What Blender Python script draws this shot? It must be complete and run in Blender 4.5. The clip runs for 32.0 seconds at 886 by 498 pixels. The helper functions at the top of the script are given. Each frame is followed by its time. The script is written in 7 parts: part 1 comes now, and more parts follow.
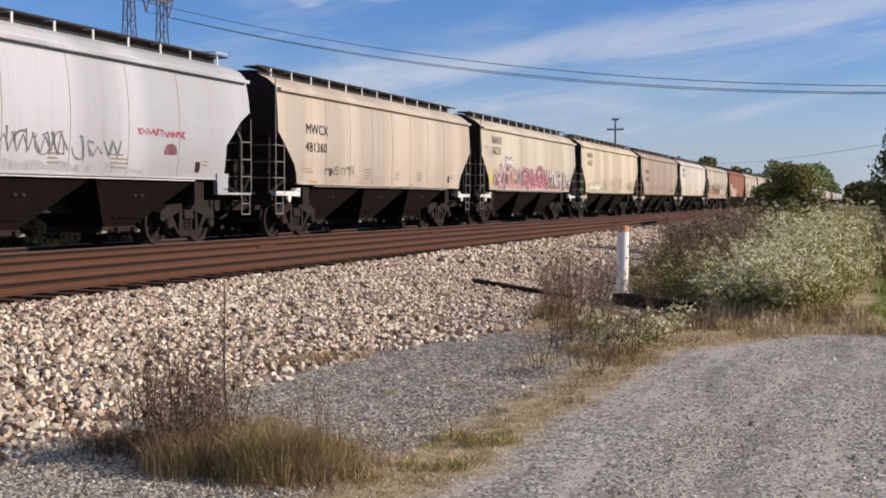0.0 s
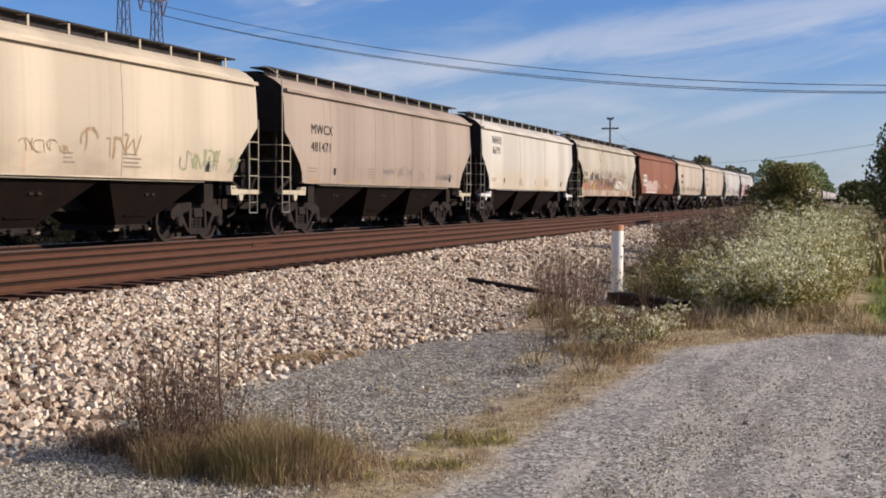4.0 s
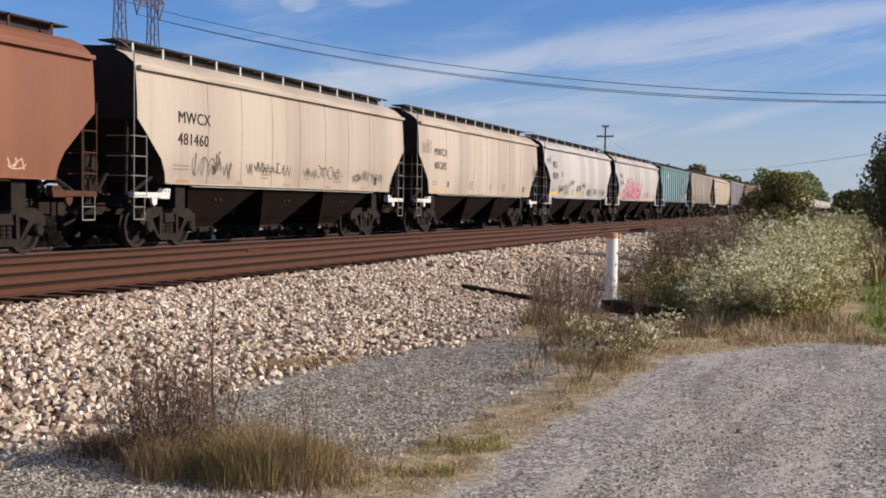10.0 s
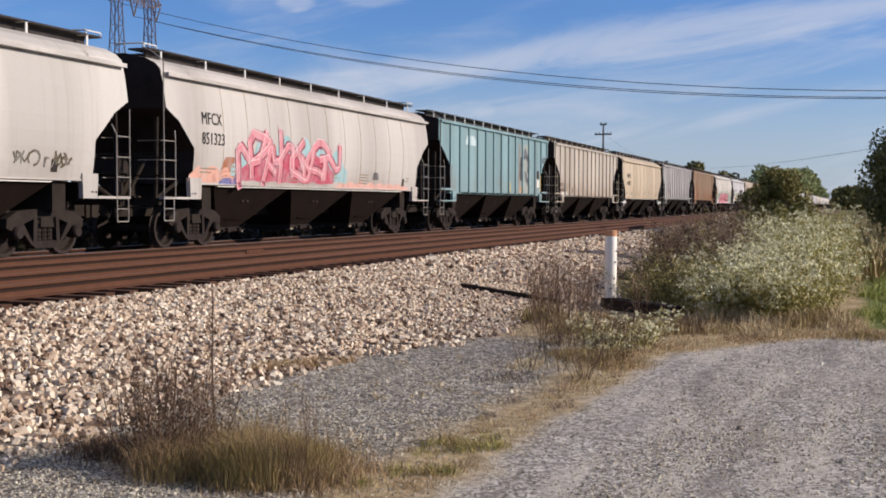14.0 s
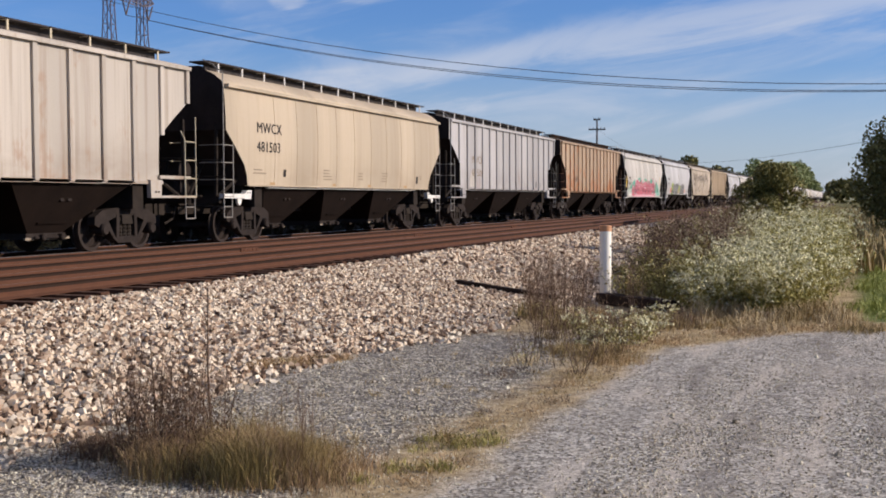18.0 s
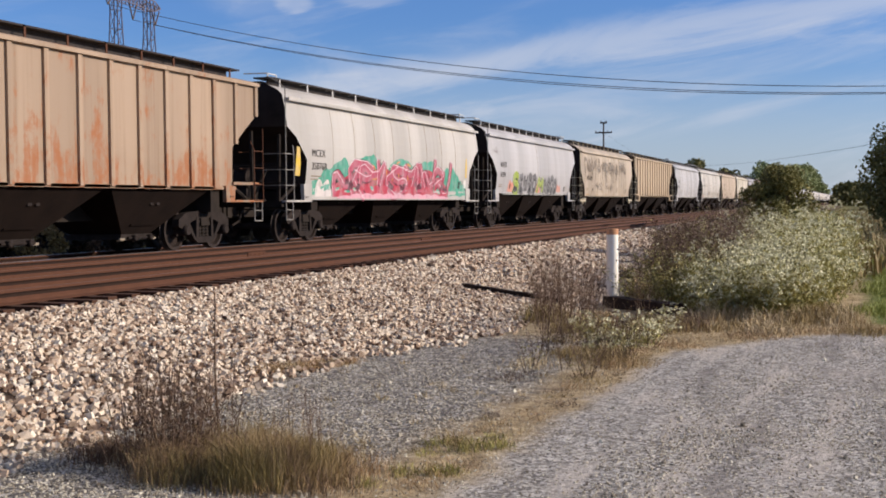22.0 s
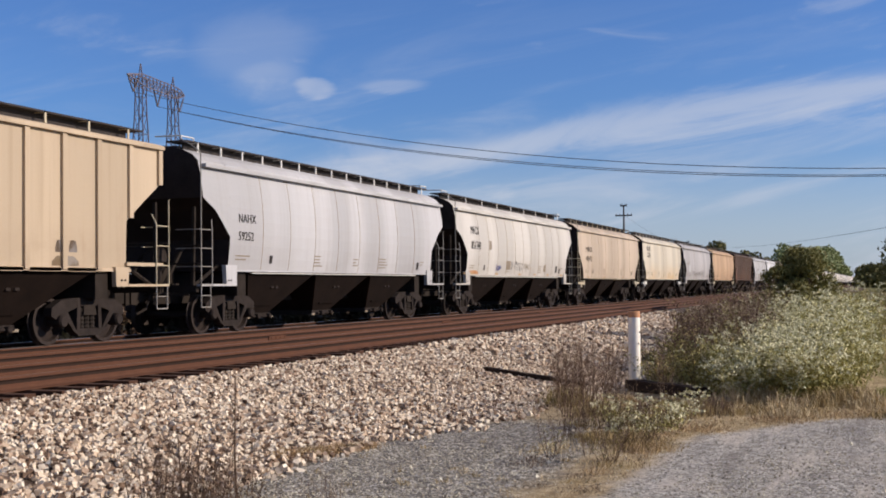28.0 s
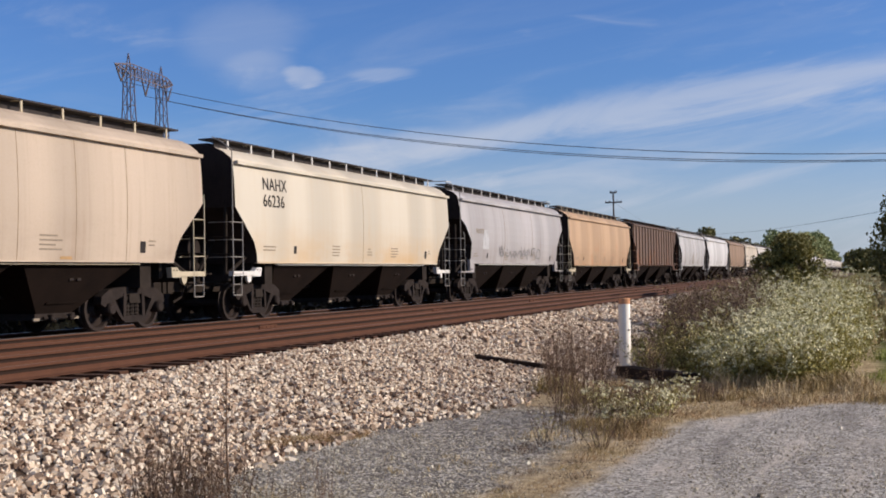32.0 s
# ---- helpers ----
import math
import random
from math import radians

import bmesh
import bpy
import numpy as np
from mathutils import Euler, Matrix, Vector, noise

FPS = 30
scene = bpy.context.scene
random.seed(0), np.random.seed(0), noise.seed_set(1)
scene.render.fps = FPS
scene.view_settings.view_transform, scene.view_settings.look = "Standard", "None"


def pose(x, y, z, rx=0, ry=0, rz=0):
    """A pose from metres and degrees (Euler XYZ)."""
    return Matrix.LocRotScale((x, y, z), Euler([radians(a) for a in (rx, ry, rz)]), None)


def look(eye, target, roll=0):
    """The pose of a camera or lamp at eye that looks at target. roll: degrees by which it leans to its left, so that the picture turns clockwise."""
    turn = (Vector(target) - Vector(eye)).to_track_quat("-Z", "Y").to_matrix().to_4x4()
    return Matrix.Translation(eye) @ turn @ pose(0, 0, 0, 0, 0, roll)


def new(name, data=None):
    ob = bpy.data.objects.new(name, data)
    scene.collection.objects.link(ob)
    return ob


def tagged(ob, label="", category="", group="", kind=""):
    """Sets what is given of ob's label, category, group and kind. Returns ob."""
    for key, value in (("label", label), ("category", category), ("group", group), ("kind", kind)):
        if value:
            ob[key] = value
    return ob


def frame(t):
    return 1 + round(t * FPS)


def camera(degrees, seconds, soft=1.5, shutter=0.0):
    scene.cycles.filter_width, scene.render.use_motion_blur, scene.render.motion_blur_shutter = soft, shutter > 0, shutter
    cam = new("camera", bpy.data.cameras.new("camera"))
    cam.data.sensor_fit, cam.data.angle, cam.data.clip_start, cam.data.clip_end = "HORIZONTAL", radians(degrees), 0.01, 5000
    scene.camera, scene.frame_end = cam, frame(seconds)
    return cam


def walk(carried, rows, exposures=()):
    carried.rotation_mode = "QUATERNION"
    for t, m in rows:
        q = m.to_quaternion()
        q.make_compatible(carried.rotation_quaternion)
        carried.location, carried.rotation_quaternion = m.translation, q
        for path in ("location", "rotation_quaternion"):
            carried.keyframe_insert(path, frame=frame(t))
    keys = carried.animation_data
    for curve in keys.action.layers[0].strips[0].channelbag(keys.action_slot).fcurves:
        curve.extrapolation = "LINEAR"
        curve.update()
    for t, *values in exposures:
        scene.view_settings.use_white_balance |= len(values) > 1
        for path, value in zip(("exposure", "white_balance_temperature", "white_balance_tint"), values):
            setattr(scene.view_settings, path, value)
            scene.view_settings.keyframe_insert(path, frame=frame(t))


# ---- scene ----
cam = camera(40.07, 32.0, soft=1.85)

# World: x runs along the track, y across it, z = 0 is the top of the rails.
EYE = 1.022
walk(cam, (
    (0, pose(0, 0, EYE, 87.646, -0.171, -70.626)),
    (0.5, pose(0, 0, EYE, 87.665, -0.087, -70.666)),
    (1, pose(0, 0, EYE, 87.696, -0.021, -70.687)),
    (1.5, pose(0, 0, EYE, 87.726, 0.076, -70.708)),
    (2, pose(0, 0, EYE, 87.731, 0.057, -70.731)),
    (2.5, pose(0, 0, EYE, 87.706, 0.018, -70.765)),
    (3, pose(0, 0, EYE, 87.656, 0.002, -70.809)),
    (3.5, pose(0, 0, EYE, 87.605, -0.072, -70.843)),
    (5.5, pose(0, 0, EYE, 87.799, -1.020, -70.823)),
    (6, pose(0, 0, EYE, 87.884, -1.290, -70.826)),
    (6.5, pose(0, 0, EYE, 87.978, -1.452, -70.856)),
    (7, pose(0, 0, EYE, 88.040, -1.380, -70.889)),
    (7.5, pose(0, 0, EYE, 88.066, -1.297, -70.921)),
    (8, pose(0, 0, EYE, 88.047, -1.156, -70.963)),
    (8.5, pose(0, 0, EYE, 87.989, -0.942, -71.022)),
    (9, pose(0, 0, EYE, 87.933, -0.798, -71.078)),
    (9.5, pose(0, 0, EYE, 87.907, -0.694, -71.106)),
    (10, pose(0, 0, EYE, 87.902, -0.642, -71.110)),
    (10.5, pose(0, 0, EYE, 87.923, -0.605, -71.092)),
    (11, pose(0, 0, EYE, 87.941, -0.577, -71.069)),
    (11.5, pose(0, 0, EYE, 87.957, -0.490, -71.067)),
    (12, pose(0, 0, EYE, 87.939, -0.437, -71.088)),
    (12.5, pose(0, 0, EYE, 87.910, -0.287, -71.116)),
    (13, pose(0, 0, EYE, 87.893, -0.228, -71.143)),
    (13.5, pose(0, 0, EYE, 87.870, -0.173, -71.169)),
    (14, pose(0, 0, EYE, 87.869, -0.140, -71.175)),
    (14.5, pose(0, 0, EYE, 87.867, -0.125, -71.185)),
    (16.5, pose(0, 0, EYE, 87.808, 0.133, -71.324)),
    (17, pose(0, 0, EYE, 87.777, 0.225, -71.366)),
    (17.5, pose(0, 0, EYE, 87.746, 0.311, -71.404)),
    (18, pose(0, 0, EYE, 87.704, 0.328, -71.443)),
    (18.5, pose(0, 0, EYE, 87.667, 0.344, -71.478)),
    (19, pose(0, 0, EYE, 87.657, 0.330, -71.486)),
    (19.5, pose(0, 0, EYE, 87.654, 0.328, -71.476)),
    (20, pose(0, 0, EYE, 87.647, 0.314, -71.439)),
    (20.5, pose(0, 0, EYE, 87.644, 0.368, -71.403)),
    (21, pose(0, 0, EYE, 87.641, 0.370, -71.366)),
    (21.5, pose(0, 0, EYE, 87.677, 0.386, -71.309)),
    (22, pose(0, 0, EYE, 87.877, 0.489, -71.127)),
    (22.5, pose(0, 0, EYE, 88.356, 0.572, -70.788)),
    (23, pose(0, 0, EYE, 89.318, 0.672, -70.190)),
    (23.5, pose(0, 0, EYE, 90.467, 0.959, -69.664)),
    (24, pose(0, 0, EYE, 91.475, 1.196, -69.358)),
    (24.5, pose(0, 0, EYE, 92.073, 1.246, -69.403)),
    (25, pose(0, 0, EYE, 92.262, 1.083, -69.636)),
    (25.5, pose(0, 0, EYE, 92.178, 0.824, -69.887)),
    (27.5, pose(0, 0, EYE, 91.854, 0.625, -70.069)),
    (28, pose(0, 0, EYE, 91.810, 0.656, -70.151)),
    (28.5, pose(0, 0, EYE, 91.762, 0.668, -70.236)),
    (29, pose(0, 0, EYE, 91.663, 0.715, -70.315)),
    (29.5, pose(0, 0, EYE, 91.547, 0.804, -70.378)),
    (30, pose(0, 0, EYE, 91.414, 0.868, -70.429)),
    (30.5, pose(0, 0, EYE, 91.347, 0.955, -70.482)),
    (31, pose(0, 0, EYE, 91.305, 1.043, -70.526)),
    (31.5, pose(0, 0, EYE, 91.278, 1.081, -70.564)),
    (32, pose(0, 0, EYE, 91.239, 1.063, -70.608)),
), exposures=((0, 0.0), (22.0, 0.0), (24.0, -0.06), (32.0, -0.06)))

# ---- light ----
SUN_TO = Vector((0.26, -0.965, 0.41)).normalized()   # towards the sun
sun = new("sun", bpy.data.lights.new("sun", "SUN"))
sun.data.energy, sun.data.angle, sun.data.color = 4.9, radians(0.55), (1.0, 0.865, 0.75)
sun.matrix_world = look(SUN_TO * 50, (0, 0, 0))


def sky_world():
    w = bpy.data.worlds.new("sky")
    scene.world = w
    w.use_nodes = True
    nt = w.node_tree
    nt.nodes.clear()
    N, Lk = nt.nodes.new, nt.links.new
    out, bg = N("ShaderNodeOutputWorld"), N("ShaderNodeBackground")
    sky = N("ShaderNodeTexSky")
    sky.sky_type, sky.sun_disc = "NISHITA", False
    sky.sun_elevation = math.asin(SUN_TO.z)
    sky.sun_rotation = math.atan2(SUN_TO.x, SUN_TO.y)
    sky.air_density, sky.dust_density, sky.ozone_density = 1.0, 0.6, 2.0
    tc = N("ShaderNodeTexCoord")
    # cirrus: streaks that rise to the east, in direction space
    sep = N("ShaderNodeSeparateXYZ")
    rot = N("ShaderNodeVectorRotate")
    rot.rotation_type = "Z_AXIS"
    rot.inputs["Angle"].default_value = radians(71.0)
    Lk(tc.outputs["Generated"], rot.inputs["Vector"])
    Lk(rot.outputs["Vector"], sep.inputs[0])

    def m(op, a, b=None, c=None):
        n = N("ShaderNodeMath")
        n.operation = op
        for i, v in enumerate((a, b, c)):
            if v is None:
                continue
            if isinstance(v, (int, float)):
                n.inputs[i].default_value = v
            else:
                Lk(v, n.inputs[i])
        return n.outputs[0]

    ahead = m("MAXIMUM", sep.outputs["Y"], 0.15)
    u = m("DIVIDE", sep.outputs["X"], ahead)
    v = m("DIVIDE", sep.outputs["Z"], ahead)

    def noise_uv(su, sv, shear, scale, detail, rough, off):
        comb = N("ShaderNodeCombineXYZ")
        Lk(m("MULTIPLY", u, su), comb.inputs[0])
        Lk(m("MULTIPLY", m("ADD", v, m("MULTIPLY", u, -shear)), sv), comb.inputs[1])
        comb.inputs[2].default_value = off
        n = N("ShaderNodeTexNoise")
        n.inputs["Scale"].default_value, n.inputs["Detail"].default_value = scale, detail
        n.inputs["Roughness"].default_value = rough
        n.inputs["Distortion"].default_value = 0.6
        Lk(comb.outputs[0], n.inputs["Vector"])
        return n.outputs["Fac"]

    def smooth(x, lo, hi):
        n = N("ShaderNodeMapRange")
        n.interpolation_type = "SMOOTHERSTEP"
        for i, val in enumerate((lo, hi, 0.0, 1.0)):
            n.inputs[1 + i].default_value = val
        Lk(x, n.inputs[0])
        return n.outputs[0]

    streaks = noise_uv(2.2, 14.0, 0.18, 1.6, 7, 0.62, 3.1)
    puffs = noise_uv(3.0, 9.0, 0.05, 2.2, 6, 0.6, 8.4)
    # one long streak, and a veil that thickens to the horizon
    line = m("ADD", m("MULTIPLY", u, 0.158), 0.106)
    bend = m("MULTIPLY", m("SUBTRACT", streaks, 0.5), 0.06)
    away = m("ABSOLUTE", m("SUBTRACT", m("ADD", v, bend), line))
    band = m("SUBTRACT", 1.0, smooth(away, 0.0, 0.025))
    band = m("MULTIPLY", band, smooth(u, -0.36, 0.03))
    band = m("MULTIPLY", band, smooth(streaks, 0.14, 0.48))
    veil = m("MULTIPLY", smooth(streaks, 0.42, 0.78), m("SUBTRACT", 1.0, smooth(v, 0.02, 0.30)))
    low = m("SUBTRACT", 1.0, smooth(v, 0.0, 0.16))
    tufts = m("MULTIPLY", smooth(puffs, 0.56, 0.78), 0.22)
    cover = m("ADD", m("MULTIPLY", band, 0.55), m("MULTIPLY", veil, 0.42))
    cover = m("ADD", cover, m("MULTIPLY", low, 0.48))
    for cu, cv, wu, wv, k in ((-0.119, 0.166, 0.022, 0.009, 0.40), (-0.055, 0.169, 0.034, 0.008, 0.24), (-0.172, 0.196, 0.060, 0.040, 0.17), (-0.155, 0.168, 0.04, 0.022, 0.16)):
        du, dv = m("DIVIDE", m("SUBTRACT", u, cu), wu), m("DIVIDE", m("SUBTRACT", m("ADD", v, m("MULTIPLY", bend, 0.5)), cv), wv)
        r2 = m("ADD", m("MULTIPLY", du, du), m("MULTIPLY", dv, dv))
        one = m("SUBTRACT", 1.0, smooth(m("MULTIPLY", r2, m("ADD", m("MULTIPLY", puffs, 2.0), 0.1)), 0.0, 1.3))
        cover = m("ADD", cover, m("MULTIPLY", one, k))
    cover = m("MINIMUM", m("ADD", cover, tufts), 0.85)
    mix = N("ShaderNodeMix")
    mix.data_type = "RGBA"
    Lk(cover, mix.inputs["Factor"])
    tint = N("ShaderNodeMix")
    tint.data_type, tint.blend_type = "RGBA", "MULTIPLY"
    tint.inputs["Factor"].default_value = 1.0
    Lk(sky.outputs["Color"], tint.inputs["A"])
    tint.inputs["B"].default_value = SKY_TINT
    Lk(tint.outputs["Result"], mix.inputs["A"])
    mix.inputs["B"].default_value = CLOUD
    # a thin even veil of high cirrus over the upper sky
    haze = N("ShaderNodeMix")
    haze.data_type = "RGBA"
    Lk(m("MULTIPLY", smooth(sep.outputs["Z"], 0.24, 0.62), 0.60), haze.inputs["Factor"])
    Lk(mix.outputs["Result"], haze.inputs["A"])
    haze.inputs["B"].default_value = VEIL
    Lk(haze.outputs["Result"], bg.inputs["Color"])
    bg.inputs["Strength"].default_value = SKY_STRENGTH
    Lk(bg.outputs[0], out.inputs[0])


SKY_STRENGTH, SKY_TINT, CLOUD, VEIL = 0.095, (0.565, 0.84, 1.42, 1), (6.5, 6.85, 7.9, 1), (2.95, 2.85, 2.95, 1)
sky_world()


# ---- materials ----
def srgb(r, g, b, k=1.0):
    def f(c):
        c /= 255
        return k * (c / 12.92 if c <= 0.04045 else ((c + 0.055) / 1.055) ** 2.4)
    return (f(r), f(g), f(b), 1.0)


class Nodes:
    """A small builder for node materials."""

    def __init__(self, name, rough=0.7, metal=0.0):
        self.mat = bpy.data.materials.new(name)
        self.mat.use_nodes = True
        self.nt = self.mat.node_tree
        self.bsdf = self.nt.nodes["Principled BSDF"]
        self.bsdf.inputs["Roughness"].default_value = rough
        self.bsdf.inputs["Metallic"].default_value = metal
        self.bsdf.inputs["Specular IOR Level"].default_value = 0.3

    def node(self, kind, **kw):
        return self.nt.nodes.new("ShaderNode" + kind)

    def link(self, a, b):
        self.nt.links.new(a, b)

    def put(self, socket, v):
        if isinstance(v, (int, float, tuple)):
            socket.default_value = v
        else:
            self.link(v, socket)

    def coords(self, scale=(1, 1, 1), which="Object"):
        tc, mp = self.node("TexCoord"), self.node("Mapping")
        self.link(tc.outputs[which], mp.inputs["Vector"])
        mp.inputs["Scale"].default_value = scale
        return mp.outputs["Vector"]

    def noise(self, vec, scale, detail=4, rough=0.55, out="Fac"):
        n = self.node("TexNoise")
        self.link(vec, n.inputs["Vector"])
        n.inputs["Scale"].default_value, n.inputs["Detail"].default_value = scale, detail
        n.inputs["Roughness"].default_value = rough
        return n.outputs[out]

    def voronoi(self, vec, scale, out="Distance", feature="F1"):
        n = self.node("TexVoronoi")
        n.feature = feature
        self.link(vec, n.inputs["Vector"])
        n.inputs["Scale"].default_value = scale
        return n.outputs[out]

    def step(self, x, lo, hi):
        n = self.node("MapRange")
        n.interpolation_type = "SMOOTHSTEP"
        self.put(n.inputs[0], x)
        n.inputs[1].default_value, n.inputs[2].default_value = lo, hi
        return n.outputs[0]

    def math(self, op, a, b=0.0):
        n = self.node("Math")
        n.operation = op
        self.put(n.inputs[0], a)
        self.put(n.inputs[1], b)
        return n.outputs[0]

    def mix(self, fac, a, b, blend="MIX"):
        n = self.node("Mix")
        n.data_type, n.blend_type = "RGBA", blend
        self.put(n.inputs["Factor"], fac)
        self.put(n.inputs["A"], a)
        self.put(n.inputs["B"], b)
        return n.outputs["Result"]

    def ramp(self, fac, stops):
        n = self.node("ValToRGB")
        el = n.color_ramp.elements
        while len(el) < len(stops):
            el.new(0.5)
        for e, (p, c) in zip(el, stops):
            e.position, e.color = p, c
        self.put(n.inputs[0], fac)
        return n.outputs["Color"]

    def bump(self, height, strength, dist=0.02):
        n = self.node("Bump")
        n.inputs["Strength"].default_value, n.inputs["Distance"].default_value = strength, dist
        self.link(height, n.inputs["Height"])
        self.link(n.outputs[0], self.bsdf.inputs["Normal"])

    def done(self, color, rough=None):
        self.put(self.bsdf.inputs["Base Color"], color)
        if rough is not None:
            self.put(self.bsdf.inputs["Roughness"], rough)
        return self.mat


def plain(name, color, rough=0.7, metal=0.0, vary=0.35, scale=6.0, bump=0.15):
    """A worn surface: broad stains and fine grain over one colour."""
    n = Nodes(name, rough, metal)
    v = n.coords()
    a, b = n.noise(v, scale, 5), n.noise(v, scale * 14, 3)
    dark = tuple(c * (1 - vary) for c in color[:3]) + (1,)
    lite = tuple(min(1, c * (1 + vary * 0.6)) for c in color[:3]) + (1,)
    col = n.ramp(n.math("ADD", n.math("MULTIPLY", a, 0.65), n.math("MULTIPLY", b, 0.35)), ((0.3, dark), (0.7, lite)))
    n.bump(b, bump, 0.01)
    return n.done(col)


def car_paint(name, color, grime=0.4, rust=0.15, streak=0.5, rust_color=srgb(130, 78, 45), dirt=srgb(110, 88, 66)):
    """Weathered paint of a hopper car: runs down from the eaves, grime along the sill, rust blooms."""
    g = 0.30 * color[0] + 0.55 * color[1] + 0.15 * color[2]
    color = tuple(c * 0.80 + g * 0.20 for c in color[:3]) + (1,)
    n = Nodes(name, 0.62)
    v = n.coords()
    info = n.node("ObjectInfo")
    sh = n.node("VectorMath")
    sh.operation = "ADD"
    n.link(v, sh.inputs[0])
    cmb = n.node("CombineXYZ")
    n.link(n.math("MULTIPLY", info.outputs["Random"], 90.0), cmb.inputs[0])
    n.link(cmb.outputs[0], sh.inputs[1])
    p = sh.outputs[0]

    def scaled(s):
        mp = n.node("Mapping")
        n.link(p, mp.inputs["Vector"])
        mp.inputs["Scale"].default_value = s
        return mp.outputs["Vector"]

    runs = n.noise(scaled((3.2, 1.0, 0.10)), 1.6, 6, 0.65)
    fine = n.noise(scaled((1, 1, 1)), 34, 3)
    broad = n.noise(scaled((0.35, 0.5, 0.9)), 1.0, 4, 0.6)
    panel = n.noise(scaled((0.42, 0.05, 0.02)), 1.0, 1, 0.4)
    sep = n.node("SeparateXYZ")
    n.link(v, sep.inputs[0])
    z = sep.outputs["Z"]
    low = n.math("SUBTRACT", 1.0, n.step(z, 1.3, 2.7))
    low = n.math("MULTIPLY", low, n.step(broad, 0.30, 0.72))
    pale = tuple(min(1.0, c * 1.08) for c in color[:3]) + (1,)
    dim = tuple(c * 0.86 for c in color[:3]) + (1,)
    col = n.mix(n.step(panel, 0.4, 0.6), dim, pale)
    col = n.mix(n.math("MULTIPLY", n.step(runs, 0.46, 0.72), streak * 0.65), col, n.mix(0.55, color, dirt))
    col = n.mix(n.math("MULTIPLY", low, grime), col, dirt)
    bloom = n.noise(scaled((0.8, 1.0, 0.55)), 1.3, 8, 0.7)
    bloom = n.math("ADD", bloom, n.math("MULTIPLY", n.math("SUBTRACT", 1.0, n.step(z, 1.4, 3.4)), 0.10))
    bloom = n.math("ADD", bloom, n.math("MULTIPLY", n.math("SUBTRACT", runs, 0.5), 0.35))
    edge = n.step(bloom, 0.64 - 0.25 * rust, 0.80 - 0.28 * rust)
    col = n.mix(n.math("MULTIPLY", edge, min(0.9, rust * 2.4)), col, rust_color)
    col = n.mix(n.math("MULTIPLY", n.step(fine, 0.45, 0.8), 0.12), col, dirt)
    n.bump(n.math("ADD", n.math("MULTIPLY", broad, 0.8), n.math("MULTIPLY", fine, 0.1)), 0.22, 0.05)
    return n.done(col, n.ramp(runs, ((0.3, (0.5, 0.5, 0.5, 1)), (0.8, (0.85, 0.85, 0.85, 1)))))


def leafy(name, stops, rough=0.6):
    """Leaves and blades: a colour for each island."""
    n = Nodes(name, rough)
    g = n.node("NewGeometry")
    v = n.coords()
    t = n.math("ADD", n.math("MULTIPLY", g.outputs["Random Per Island"], 0.75), n.math("MULTIPLY", n.noise(v, 3.0, 2), 0.25))
    return n.done(n.ramp(t, stops))


def stony(name, stops, scale=40.0, per_object=False, rough=0.9):
    n = Nodes(name, rough)
    g = n.node("ObjectInfo") if per_object else n.node("NewGeometry")
    v = n.coords()
    rnd = g.outputs["Random"] if per_object else g.outputs["Random Per Island"]
    col = n.ramp(rnd, stops)
    spots = n.noise(v, scale, 4)
    col = n.mix(n.math("MULTIPLY", n.step(spots, 0.45, 0.75), 0.35), col, srgb(120, 95, 80))
    n.bump(spots, 0.4, 0.01)
    return n.done(col)


MAT = {}
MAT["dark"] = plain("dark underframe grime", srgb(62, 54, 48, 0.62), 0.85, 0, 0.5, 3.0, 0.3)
# shade in the gaps between cars, put into the colour of the end sheets
MAT["end"] = plain("end sheets darkened as in shade", srgb(74, 62, 56, 0.60), 0.85, 0, 0.4, 2.0, 0.2)
MAT["hopper"] = plain("near-black brown hopper sheets", srgb(66, 50, 41, 0.25), 0.9, 0, 0.5, 1.6, 0.3)
MAT["truck"] = plain("dusty cast steel", srgb(76, 66, 61, 0.43), 0.8, 0.0, 0.5, 5.0, 0.4)
MAT["wheel"] = plain("dark rusted wheel steel", srgb(66, 54, 48, 0.6), 0.7, 0.2, 0.4, 5.0, 0.3)
MAT["tread"] = plain("polished tread", srgb(150, 145, 140), 0.35, 0.9, 0.2, 5.0, 0.1)
MAT["rail"] = plain("rust-brown rail side", srgb(118, 76, 53, 0.52), 0.85, 0.0, 0.25, 2.5, 0.3)
MAT["railtop"] = plain("worn rail head", srgb(117, 80, 59, 0.64), 0.6, 0.1, 0.2, 3.0, 0.15)
MAT["railshine"] = plain("polished rail head", srgb(190, 180, 175), 0.3, 0.85, 0.15, 3.0, 0.1)
# the shadow line below the rail head, painted as a dark brown
MAT["railshade"] = plain("rail flank painted dark under the head", srgb(56, 36, 24, 0.6), 0.9, 0.0, 0.3, 2.5, 0.2)
MAT["tie"] = plain("creosoted timber", srgb(92, 63, 46, 0.72), 0.9, 0, 0.45, 4.0, 0.5)
MAT["white"] = plain("chalky white steel paint", srgb(226, 222, 214, 0.9), 0.6, 0, 0.22, 5.0, 0.1)
MAT["pipe"] = plain("bright white plastic", srgb(250, 243, 230), 0.45, 0, 0.10, 5.0, 0.05)
MAT["ladder"] = plain("scuffed grey white steel", srgb(176, 169, 160, 0.62), 0.6, 0, 0.4, 7.0, 0.1)
MAT["cream"] = plain("cream steel paint", srgb(214, 200, 170, 0.74), 0.6, 0, 0.25, 5.0, 0.1)
MAT["grate"] = plain("dark walkway grating", srgb(62, 56, 54, 0.9), 0.85, 0.1, 0.4, 8.0, 0.3)
